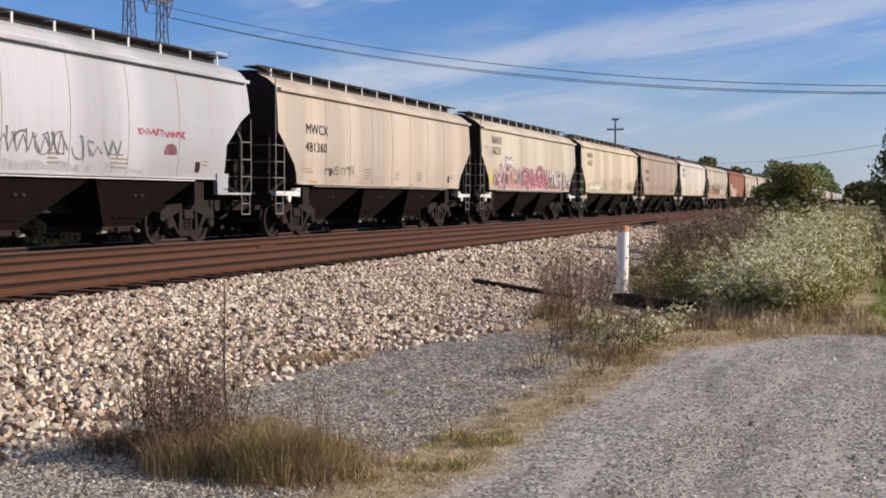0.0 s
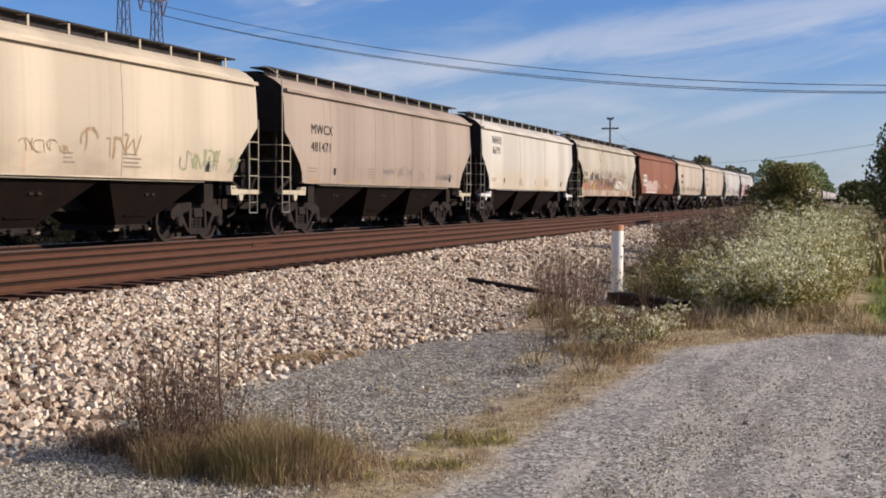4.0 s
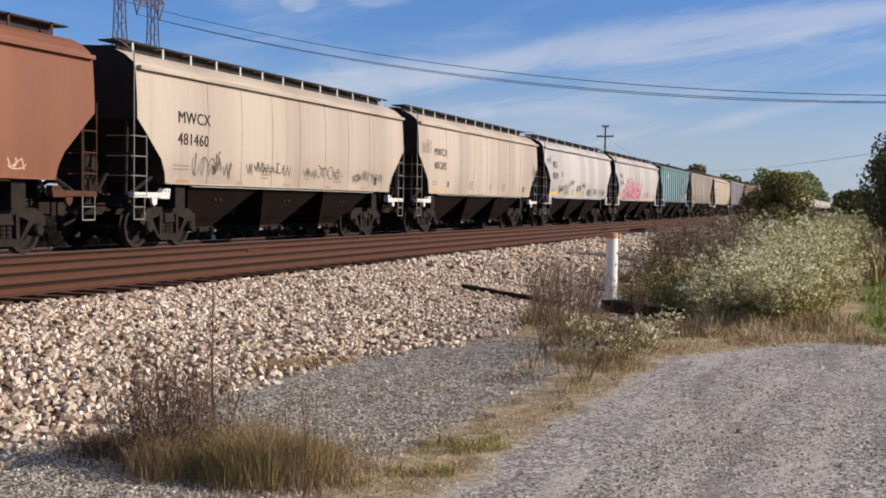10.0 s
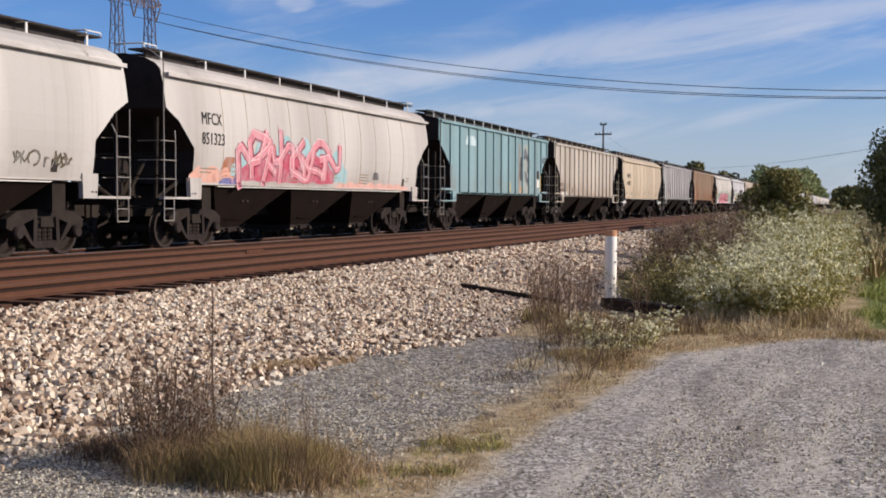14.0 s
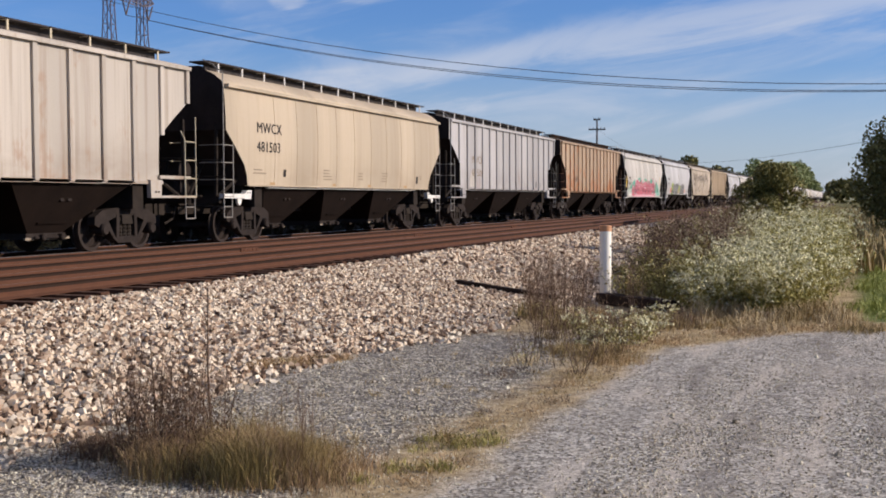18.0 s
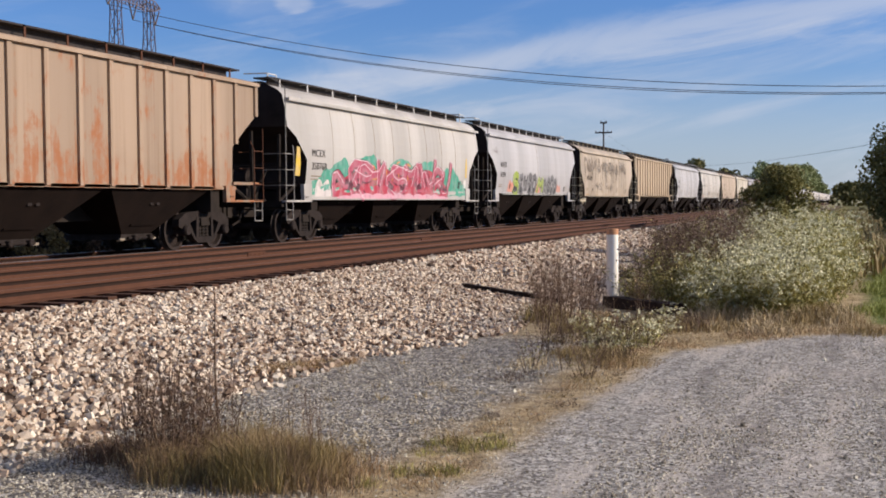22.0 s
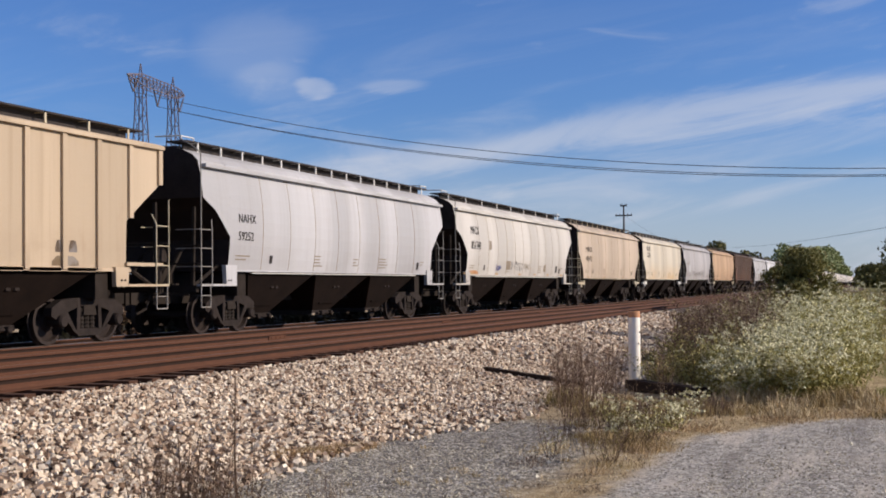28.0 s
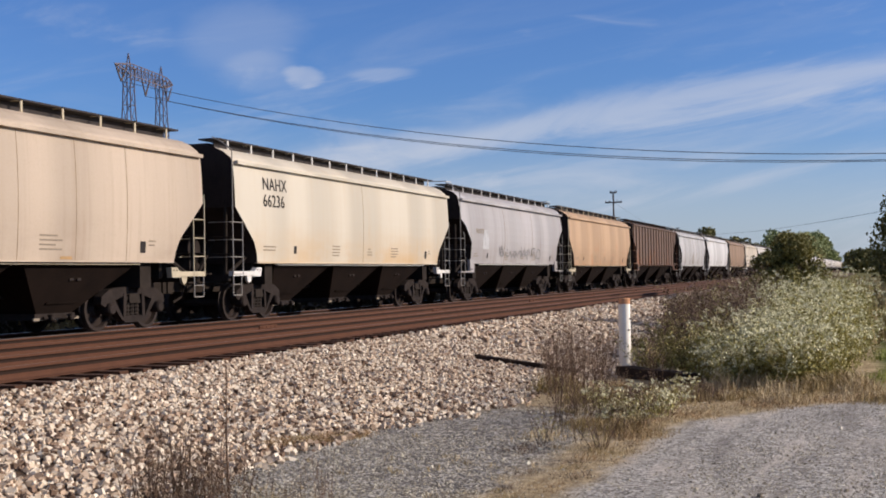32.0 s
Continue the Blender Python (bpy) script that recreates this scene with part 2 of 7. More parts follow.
MAT["ink"] = plain("black stencil paint", srgb(42, 36, 33), 0.7, 0, 0.3, 9.0, 0.05)
MAT["charred"] = plain("charred wet timber", srgb(62, 52, 46, 0.9), 1.0, 0, 0.5, 6.0, 0.5)
MAT["faint"] = plain("faded grey stencil paint", srgb(140, 127, 110), 0.8, 0, 0.3, 9.0, 0.05)
MAT["yellow"] = plain("yellow reflective tape", srgb(226, 184, 84), 0.5, 0, 0.2, 9.0, 0.05)
MAT["oldtape"] = plain("dusty reflective tape", srgb(176, 142, 98), 0.6, 0, 0.2, 9.0, 0.05)
MAT["seam"] = plain("grime in the sheet seams", srgb(158, 138, 112), 0.8, 0, 0.4, 5.0, 0.1)
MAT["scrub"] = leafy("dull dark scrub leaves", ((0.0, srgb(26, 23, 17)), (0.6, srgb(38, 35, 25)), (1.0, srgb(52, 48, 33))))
MAT["signal"] = plain("dull orange band", srgb(205, 150, 110), 0.6, 0, 0.2, 9.0, 0.05)
MAT["galv"] = plain("galvanised lattice steel", srgb(128, 118, 126, 0.75), 0.6, 0.3, 0.25, 2.0, 0.1)
MAT["wood"] = plain("weathered pole timber", srgb(96, 86, 84), 0.9, 0, 0.35, 3.0, 0.3)
MAT["wire"] = plain("dull conductor", srgb(105, 112, 128), 0.6, 0.4, 0.1, 2.0, 0.0)
MAT["ballast"] = stony("pinkish crushed ballast", ((0.0, srgb(88, 69, 55)), (0.14, srgb(142, 118, 98)), (0.28, srgb(190, 166, 142)), (0.6, srgb(218, 199, 174)), (1.0, srgb(242, 230, 209))))
MAT["ballast_one"] = stony("pinkish ballast lump", ((0.0, srgb(96, 78, 62)), (0.3, srgb(180, 158, 134)), (1.0, srgb(234, 220, 198))), per_object=True)
MAT["pebble"] = stony("grey road pebbles", ((0.0, srgb(104, 97, 84)), (0.25, srgb(158, 149, 131)), (0.7, srgb(204, 195, 173)), (1.0, srgb(240, 233, 211))))
MAT["bark"] = plain("grey brown bark", srgb(92, 78, 66), 0.95, 0, 0.4, 8.0, 0.6)
MAT["straw"] = leafy("dry straw blades", ((0.0, srgb(142, 120, 88)), (0.5, srgb(194, 174, 136)), (1.0, srgb(230, 214, 176))))
MAT["olive"] = leafy("olive grass blades", ((0.0, srgb(110, 93, 60)), (0.5, srgb(154, 133, 88)), (1.0, srgb(202, 179, 130))))
MAT["clump"] = leafy("dull green grass blades", ((0.0, srgb(94, 82, 50)), (0.5, srgb(134, 117, 70)), (1.0, srgb(180, 160, 108))))
MAT["rusty"] = leafy("orange-brown dry grass", ((0.0, srgb(122, 98, 70)), (0.5, srgb(168, 138, 100)), (1.0, srgb(206, 180, 138))))
MAT["brownweed"] = leafy("dead brown weed stems", ((0.0, srgb(70, 54, 44)), (0.6, srgb(108, 86, 68)), (1.0, srgb(150, 124, 98))))
MAT["weedgreen"] = leafy("grey green weed leaves", ((0.0, srgb(104, 98, 54)), (0.5, srgb(154, 146, 83)), (1.0, srgb(200, 190, 121))))
MAT["aster"] = leafy("cream white aster heads", ((0.0, srgb(208, 202, 152)), (1.0, srgb(243, 239, 208))))
MAT["bushleaf"] = leafy("dark green leaves", ((0.0, srgb(90, 86, 44)), (0.5, srgb(124, 118, 64)), (1.0, srgb(164, 154, 92))))
MAT["treeleaf"] = leafy("summer tree leaves", ((0.0, srgb(112, 122, 78)), (0.5, srgb(142, 150, 98)), (1.0, srgb(170, 174, 122))))
MAT["darkleaf"] = leafy("deep green tree leaves", ((0.0, srgb(76, 74, 38)), (0.5, srgb(104, 101, 54)), (1.0, srgb(142, 134, 80))))
MAT["lawn"] = leafy("bright grass", ((0.0, srgb(118, 130, 60)), (1.0, srgb(180, 182, 104))))

for key in ("hopper", "truck", "dark", "end", "charred"):      # dusty and dark parts hardly shine
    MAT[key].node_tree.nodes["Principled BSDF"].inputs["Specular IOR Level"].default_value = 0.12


# ---- mesh building ----
class Shape:
    """Collects faces for one mesh."""

    def __init__(self):
        self.v, self.f, self.m, self.slot = [], [], [], 0

    def add(self, verts, faces):
        k = len(self.v)
        self.v += [tuple(p) for p in verts]
        self.f += [tuple(i + k for i in f) for f in faces]
        self.m += [self.slot] * len(faces)
        return self

    def box(self, x0, x1, y0, y1, z0, z1):
        return self.add([(x, y, z) for z in (z0, z1) for y in (y0, y1) for x in (x0, x1)],
                        [(0, 2, 3, 1), (4, 5, 7, 6), (0, 1, 5, 4), (2, 6, 7, 3), (0, 4, 6, 2), (1, 3, 7, 5)])

    def hexa(self, low, high):
        """A box between two quads, each four corners in the same order round."""
        return self.add(list(low) + list(high), [(3, 2, 1, 0), (4, 5, 6, 7), (0, 1, 5, 4), (1, 2, 6, 5), (2, 3, 7, 6), (3, 0, 4, 7)])

    def rod(self, a, b, r, n=6, r2=None):
        a, b = Vector(a), Vector(b)
        d = (b - a).normalized()
        s = d.orthogonal().normalized()
        t = d.cross(s)
        r2 = r if r2 is None else r2
        ring = [s * math.cos(2 * math.pi * i / n) + t * math.sin(2 * math.pi * i / n) for i in range(n)]
        vs = [a + q * r for q in ring] + [b + q * r2 for q in ring]
        fs = [(i, (i + 1) % n, n + (i + 1) % n, n + i) for i in range(n)]
        return self.add(vs, fs + [tuple(range(n - 1, -1, -1)), tuple(range(n, 2 * n))])

    def path(self, pts, r, n=6):
        for a, b in zip(pts, pts[1:]):
            self.rod(a, b, r, n)
        return self

    def tube(self, pts, r, n=4):
        """One unbroken round bar along a path."""
        pts = [Vector(p) for p in pts]
        vs, m = [], len(pts)
        for i, p in enumerate(pts):
            d = (pts[min(i + 1, m - 1)] - pts[max(i - 1, 0)]).normalized()
            s = d.cross(Vector((0, 0, 1))).normalized()
            t = s.cross(d)
            vs += [p + (s * math.cos(2 * math.pi * k / n) + t * math.sin(2 * math.pi * k / n)) * r for k in range(n)]
        fs = [(i * n + k, i * n + (k + 1) % n, (i + 1) * n + (k + 1) % n, (i + 1) * n + k) for i in range(m - 1) for k in range(n)]
        return self.add(vs, fs)

    def turned(self, prof, n=24, axis="z", at=(0, 0, 0)):
        """A body of revolution; prof: (radius, height) from one end to the other."""
        vs, fs = [], []
        for r, h in prof:
            for i in range(n):
                c, s = r * math.cos(2 * math.pi * i / n), r * math.sin(2 * math.pi * i / n)
                p = (c, s, h) if axis == "z" else (c, h, s)
                vs.append((p[0] + at[0], p[1] + at[1], p[2] + at[2]))
        k = len(prof)
        for j in range(k - 1):
            for i in range(n):
                q = (j * n + i, j * n + (i + 1) % n, (j + 1) * n + (i + 1) % n, (j + 1) * n + i)
                fs.append(q if axis == "z" else q[::-1])
        ends = [tuple(range(n - 1, -1, -1)), tuple(range((k - 1) * n, k * n))]
        fs += ends if axis == "z" else [e[::-1] for e in ends]
        return self.add(vs, fs)

    def prism(self, outline, y0, y1):
        """An outline in x and z, given counter-clockwise as seen from -y, pushed from y0 to y1."""
        n = len(outline)
        vs = [(x, y0, z) for x, z in outline] + [(x, y1, z) for x, z in outline]
        fs = [tuple(range(n)), tuple(range(2 * n - 1, n - 1, -1))]
        fs += [((i + 1) % n, i, n + i, n + (i + 1) % n) for i in range(n)]
        return self.add(vs, fs)

    def mesh(self, name, *mats, smooth=False):
        me = bpy.data.meshes.new(name)
        me.from_pydata(self.v, [], self.f)
        for m in mats:
            me.materials.append(MAT[m] if isinstance(m, str) else m)
        if len(mats) > 1:
            me.polygons.foreach_set("material_index", self.m)
        if smooth:
            me.shade_smooth()
        me.update()
        return me


def part(name, me, parent, m=None, label=""):
    """One mesh object under a thing or a part."""
    ob = new(name, me)
    ob.parent = parent
    if m is not None:
        ob.matrix_basis = m
    if label:
        ob["label"] = label
    return ob


def painted(ob, mat):
    """The object's own paint on a shared mesh."""
    ob.material_slots[0].link = "OBJECT"
    ob.material_slots[0].material = mat
    return ob


def thing(name, label, category, group="", kind="", at=None):
    ob = new(name)
    if at is not None:
        ob.matrix_basis = at
    return tagged(ob, label, category, group, kind)


# ---- ground, ballast, tracks ----
NEAR_Y, FAR_Y = 10.78, 15.80        # track centres
GROUND = -0.65


def step01(x, a, b):
    t = min(1.0, max(0.0, (x - a) / (b - a)))
    return t * t * (3 - 2 * t)


def toe(x):
    """Where the ballast shoulder meets the flat, across the track."""
    return 5.25 - 0.75 * step01(x, 11.5, 15.5) - 0.3 * step01(x, 15, 24) + 0.12 * noise.noise((x * 0.7, 0.3, 0))


def height(x, y):
    """The ground's height."""
    low = GROUND - 0.12 * step01(x, 15, 21) + 0.02 * noise.noise((x * 0.5, y * 0.5, 2.0))
    if y < 3.0:
        z = low
    elif y < 9.2:
        t = toe(x)
        z = low + (-0.235 - low) * max(0.0, (y - t) / (9.2 - t))
    elif y < 17.4:
        z = -0.235 - 0.075 * step01(y, 9.25, 9.5)
    else:
        z = -0.31 - 0.45 * step01(y, 17.4, 19.6)
    if 5.0 < y < 9.4:
        z += 0.015 * noise.noise((x * 1.9, y * 1.9, 0))
    z += 0.25 * step01(x, 40, 120) * (1 if y < 3 else 0) * noise.noise((x * 0.02, y * 0.02, 5))
    return z


def road_edge(x):
    """The edge of the gravel drive, across the track, at x."""
    return 2.5 - 0.035 * x - 0.9 * step01(x, 13.0, 15.6) - 2.2 * step01(x, 15.2, 17.2) - 8 * step01(x, 17, 22) + 0.10 * noise.noise((x * 1.3, 7, 0))


def zones(x, y):
    """Shares of drive, grey gravel, ballast and dry grass."""
    n = 0.25 * noise.noise((x * 1.7, y * 1.7, 1.0)) + 0.12 * noise.noise((x * 6, y * 6, 1.0))
    road = step01(road_edge(x) - y + n * 0.7, -0.10, 0.16) if x < 26 else 0.0
    t = toe(x)
    ballast = step01(y - t + n * 0.9, -0.15, 0.2) * (1 - step01(y, 17.6, 18.4))
    grey = step01(y - road_edge(x) + n, 0.45, 0.9) * (1 - ballast) * (1 - step01(x + n * 2, 14.0, 15.5)) if y < 6 else 0.0
    return road, grey, ballast


def ground_sheet():
    xs = [-3000, -1200, -500, -200, -80, -40, -20, -10, -5, 0, 2] + [3 + 0.14 * i for i in range(158)] + [25.5, 26.5, 28, 30, 33, 37, 42, 50, 60, 80, 110, 160, 250, 400, 700, 1200, 3000]
    ys = [-3000, -1200, -500, -200, -80, -40, -20, -10, -6, -4] + [-3 + 0.14 * i for i in range(90)] + [9.72, 10.5, 12, 13.5, 15, 16.5, 17.4, 17.9, 18.4, 19, 19.6, 21, 24, 30, 45, 80, 150, 300, 700, 1500, 3000]
    nx, ny = len(xs), len(ys)
    vs = [(x, y, height(x, y)) for y in ys for x in xs]
    fs = [(j * nx + i, j * nx + i + 1, (j + 1) * nx + i + 1, (j + 1) * nx + i) for j in range(ny - 1) for i in range(nx - 1)]
    me = bpy.data.meshes.new("ground")
    me.from_pydata(vs, [], fs)
    at = me.attributes.new("zone", "FLOAT_COLOR", "POINT")
    data = []
    for x, y, _ in vs:
        data += [*zones(x, y), 1.0]
    at.data.foreach_set("color", data)
    me.shade_smooth()
    n = Nodes("ground of gravel, dry grass and shade-dark ballast bed", 0.95)
    v = n.coords()
    a = n.node("Attribute")
    a.attribute_name = "zone"
    sep = n.node("SeparateColor")
    n.link(a.outputs["Color"], sep.inputs[0])
    big, mid, fine = n.noise(v, 0.9, 5), n.noise(v, 6.0, 5), n.noise(v, 55.0, 4, 0.7)
    cells = n.voronoi(v, 42.0, "Color")
    cellv = n.node("SeparateColor")
    n.link(cells, cellv.inputs[0])
    grain = n.math("ADD", n.math("MULTIPLY", cellv.outputs[0], 0.55), n.math("MULTIPLY", fine, 0.45))
    grass = n.ramp(n.math("ADD", n.math("MULTIPLY", mid, 0.6), n.math("MULTIPLY", fine, 0.4)), ((0.32, srgb(122, 104, 78)), (0.5, srgb(184, 162, 124)), (0.68, srgb(232, 212, 172))))
    road = n.ramp(grain, ((0.25, srgb(110, 104, 97)), (0.5, srgb(181, 175, 164)), (0.75, srgb(230, 224, 213))))
    road = n.mix(n.math("MULTIPLY", n.step(big, 0.5, 0.7), 0.5), road, srgb(202, 192, 179))
    road = n.mix(n.math("MULTIPLY", n.step(mid, 0.54, 0.36), 0.35), road, srgb(124, 116, 107))
    ruts = n.noise(n.coords((0.22, 1.7, 1.0)), 1.4, 4, 0.6)
    road = n.mix(n.math("MULTIPLY", n.step(ruts, 0.52, 0.64), 0.6), road, srgb(218, 207, 193))
    road = n.mix(n.math("MULTIPLY", n.step(ruts, 0.47, 0.36), 0.5), road, srgb(129, 122, 115))
    grey = n.ramp(grain, ((0.27, srgb(81, 76, 71)), (0.5, srgb(148, 142, 134)), (0.73, srgb(219, 212, 199))))
    grey = n.mix(n.math("MULTIPLY", n.step(mid, 0.56, 0.38), 0.55), grey, srgb(83, 78, 73))
    # bed below the ballast stones, coloured dark for the shade in their gaps
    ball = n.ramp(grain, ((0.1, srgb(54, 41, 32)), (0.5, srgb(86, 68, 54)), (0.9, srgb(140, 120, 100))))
    # brake dust browns the bed under and between the rails
    xyz = n.node("SeparateXYZ")
    n.link(v, xyz.inputs[0])
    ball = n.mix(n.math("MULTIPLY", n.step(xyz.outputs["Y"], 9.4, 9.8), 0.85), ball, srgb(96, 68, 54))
    lawn = n.ramp(mid, ((0.3, srgb(86, 104, 44)), (0.7, srgb(132, 142, 76))))
    on_lawn = n.math("MULTIPLY", n.step(xyz.outputs["Y"], 0.05, -0.35), n.step(xyz.outputs["X"], 17.1, 18.4))
    grass = n.mix(on_lawn, grass, lawn)
    far = n.mix(n.step(big, 0.35, 0.65), srgb(96, 100, 56), srgb(134, 124, 78))
    grass = n.mix(n.step(xyz.outputs["X"], 22.0, 34.0), grass, far)
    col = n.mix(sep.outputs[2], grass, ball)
    col = n.mix(sep.outputs[1], col, grey)
    col = n.mix(sep.outputs[0], col, road)
    n.bump(n.math("ADD", n.math("MULTIPLY", grain, 0.7), n.math("MULTIPLY", mid, 0.5)), 1.0, 0.04)
    me.materials.append(n.done(col))
    ob = new("ground", me)
    return tagged(ob, "grey gravel drive, dry grass verge and crushed stone railway bed", "ground", kind="structure")


ground = ground_sheet()

# one rail's profile, half: across and up from the foot
RAIL = [(-0.076, 0.0), (0.076, 0.0), (0.076, 0.011), (0.020, 0.030), (0.009, 0.050), (0.009, 0.092), (0.009, 0.125), (0.020, 0.140), (0.037, 0.148),
        (0.037, 0.176), (0.028, 0.186), (-0.028, 0.186), (-0.037, 0.176), (-0.037, 0.148), (-0.020, 0.140), (-0.009, 0.125), (-0.009, 0.092), (-0.009, 0.050), (-0.020, 0.030), (-0.076, 0.011)]


def rail_mesh(x0, x1, top):
    s = Shape()
    n = len(RAIL)
    vs = [(x, y, z) for x in (x0, x1) for y, z in RAIL]
    for i in range(n):
        # slot 2: underside of the head and upper web, with their shade painted on
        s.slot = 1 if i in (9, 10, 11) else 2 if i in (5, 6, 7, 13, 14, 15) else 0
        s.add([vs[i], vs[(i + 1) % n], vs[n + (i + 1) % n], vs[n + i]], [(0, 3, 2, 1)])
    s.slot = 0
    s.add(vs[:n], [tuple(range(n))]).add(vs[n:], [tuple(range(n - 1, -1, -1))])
    return s.mesh("rail", "rail", top, "railshade")


def tie_shape(seed, wob=0.0):
    r = random.Random(seed)
    a, b = r.uniform(-0.14, 0.10), r.uniform(-0.06, 0.06)
    s = Shape()
    w = 0.115
    s.hexa([(-w, -1.3 + a, -0.375), (w, -1.3 + a, -0.375), (w, 1.3 + b, -0.375), (-w, 1.3 + b, -0.375)],
           [(-w + 0.012, -1.29 + a, -0.190), (w - 0.012, -1.29 + a, -0.190), (w - 0.012, 1.29 + b, -0.190), (-w + 0.012, 1.29 + b, -0.190)])
    for y in (-0.7525, 0.7525):      # tie plates
        s.box(-0.10, 0.10, y - 0.17, y + 0.17, -0.191, -0.184)
    return s


TIES = [tie_shape(i).mesh("sleeper", "tie") for i in range(9)]


def track(y, top, near, label):
    ob = thing("railway_track", label, "railway track", "tracks", at=pose(0, y, 0))
    for side in (-0.7525, 0.7525):
        part("rail", rail_mesh(-80, 1500, top), ob, pose(0, side, -0.186))
    r = random.Random(int(y * 10))
    far = Shape()
    for i in range(-120, 2200):
        x = i * 0.52 + r.uniform(-0.03, 0.03)
        if 4 < x < near:
            part("sleeper", r.choice(TIES), ob, pose(x, 0, 0, 0, 0, r.uniform(-1, 1)))
        elif -62 < x < 420:
            far.box(x - 0.115, x + 0.115, -1.3, 1.3, -0.375, -0.19)
    tagged(part("sleeper_row", far.mesh("sleeper_row", "tie"), ob), kind="stuff")
    return ob


track(NEAR_Y, "railtop", 110, "empty track of rust-brown rails on creosoted timber sleepers")
track(FAR_Y, "railshine", 60, "track with polished rail heads carrying the hopper train")
loose = thing("spare_rail", "long rusty spare rail lying on ballast between the tracks", "rail", at=pose(0, 13.62, -0.215))
for k in range(17):
    part("rail_length", rail_mesh(-70 + 12 * k, -70 + 12 * (k + 1) - 0.012, "railtop"), loose)
    if k:
        s = Shape().box(-70 + 12 * k - 0.45, -70 + 12 * k + 0.44, -0.032, -0.010, 0.045, 0.13)
        for q in (-0.33, -0.12, 0.11, 0.32):
            s.turned([(0.018, -0.05), (0.018, -0.032)], 6, "y", (-70 + 12 * k + q, 0, 0.088))
        part("joint_bar", s.mesh("joint_bar", "rail"), loose)


def rock_points(r, size, flat=0.75):
    """A lump with eight rough corners."""
    return [(x * size * r.uniform(0.32, 0.55), y * size * r.uniform(0.32, 0.55), z * size * flat * r.uniform(0.32, 0.55)) for z in (-1, 1) for y in (-1, 1) for x in (-1, 1)]


ROCK_FACES = [(0, 2, 3, 1), (4, 5, 7, 6), (0, 1, 5, 4), (2, 6, 7, 3), (0, 4, 6, 2), (1, 3, 7, 5)]
ROCK_TRIS = [t for a, b, c, d in ROCK_FACES for t in ((a, b, c), (a, c, d))]


PEBBLE_TRIS = [(0, 2, 4), (2, 1, 4), (1, 3, 4), (3, 0, 4), (2, 0, 5), (1, 2, 5), (3, 1, 5), (0, 3, 5)]


def pebble_points(r):
    """A small stone with six corners."""
    return [tuple(q * r.uniform(0.34, 0.68) if k == axis else r.uniform(-0.12, 0.12) for k in range(3)) for axis, q in ((0, 1), (0, -1), (1, 1), (1, -1), (2, 1), (2, -1))]


def scatter_rocks(name, mat, spots, label, category, small=False):
    """Lumps at spots of (x, y, z, size), joined."""
    r = random.Random(len(spots))
    kinds = [np.array(pebble_points(r) if small else rock_points(r, 1.0)) for _ in range(40)]
    n, c = len(spots), 6 if small else 8
    vs = np.zeros((n, c, 3))
    for i, (x, y, z, size) in enumerate(spots):
        e = Euler((r.uniform(0, 6.3), r.uniform(0, 6.3), r.uniform(0, 6.3))).to_matrix()
        vs[i] = kinds[i % 40] @ np.array(e).T * size + (x, y, z)
    tris = (np.array(PEBBLE_TRIS if small else ROCK_TRIS)[None] + c * np.arange(n)[:, None, None]).reshape(-1, 3)
    me = bpy.data.meshes.new(name)
    me.from_pydata(vs.reshape(-1, 3).tolist(), [], tris.tolist())
    me.materials.append(MAT[mat])
    return tagged(new(name, me), label, category, kind="stuff")


def ballast_spots():
    r = random.Random(4)
    out = []
    for x0, x1, dens, lo, hi in ((4, 14, 330, 0.03, 0.066), (14, 24, 330, 0.028, 0.062), (24, 40, 90, 0.06, 0.11), (40, 75, 45, 0.09, 0.14)):
        for _ in range(int((x1 - x0) * 5.8 * dens)):
            x, y = r.uniform(x0, x1), r.uniform(4.0, 9.62)
            if y > x * 0.9 + 0.4:
                continue
            t = toe(x) + 0.45 * noise.noise((x * 1.3, 4, 0))
            keep = step01(y, t - 0.35, t + 0.25)
            if r.random() > keep * (1 - 0.85 * step01(y, 9.3, 9.6)):
                continue
            size = r.uniform(lo, hi) * (0.6 if y > 9.3 else 1.0)
            out.append((x, y, height(x, y) + size * r.uniform(-0.15, 0.55), size))
    return out


scatter_rocks("ballast_stones", "ballast", ballast_spots(), "pale pinkish crushed stone ballast on the track shoulder", "ballast")


def coarse(x, y):
    """How stony the drive is: bare fine grit along its edge and in worn patches, loose stone elsewhere."""
    edge = step01(road_edge(x) - y + 0.25 * noise.noise((x * 0.9, y * 0.9, 3)), 0.35, 1.0)
    worn = step01(noise.noise((x * 0.45 - y * 0.3, y * 1.3 + x * 0.22, 6.0)), -0.45, 0.15)
    return edge * (0.25 + 0.75 * worn)


def pebble_spots():
    r = random.Random(9)
    out = []
    for x0, x1, dens in ((4.5, 7, 2100), (7, 9, 1700), (9, 12, 900), (12, 18, 330)):
        for _ in range(int((x1 - x0) * 8 * dens * 0.8)):
            x, y = r.uniform(x0, x1), r.uniform(-2.0, 6.2)
            if y < 0.02 * x - 1.5 - (10 - x) * 0.02 or y > 0.95 * x:
                continue
            road, grey, ball = zones(x, y)
            if r.random() > max(road * (0.06 + 0.86 * coarse(x, y)), grey * 0.9, 0.16 * (1 - ball)):
                continue
            big = 0.010 * grey + 0.001 * road
            size = r.choice((0.010, 0.012, 0.014, 0.016, 0.020)) if r.random() < 0.997 - big else r.uniform(0.024, 0.050)
            out.append((x, y, height(x, y) + size * r.uniform(0.02, 0.20), size))
    return out


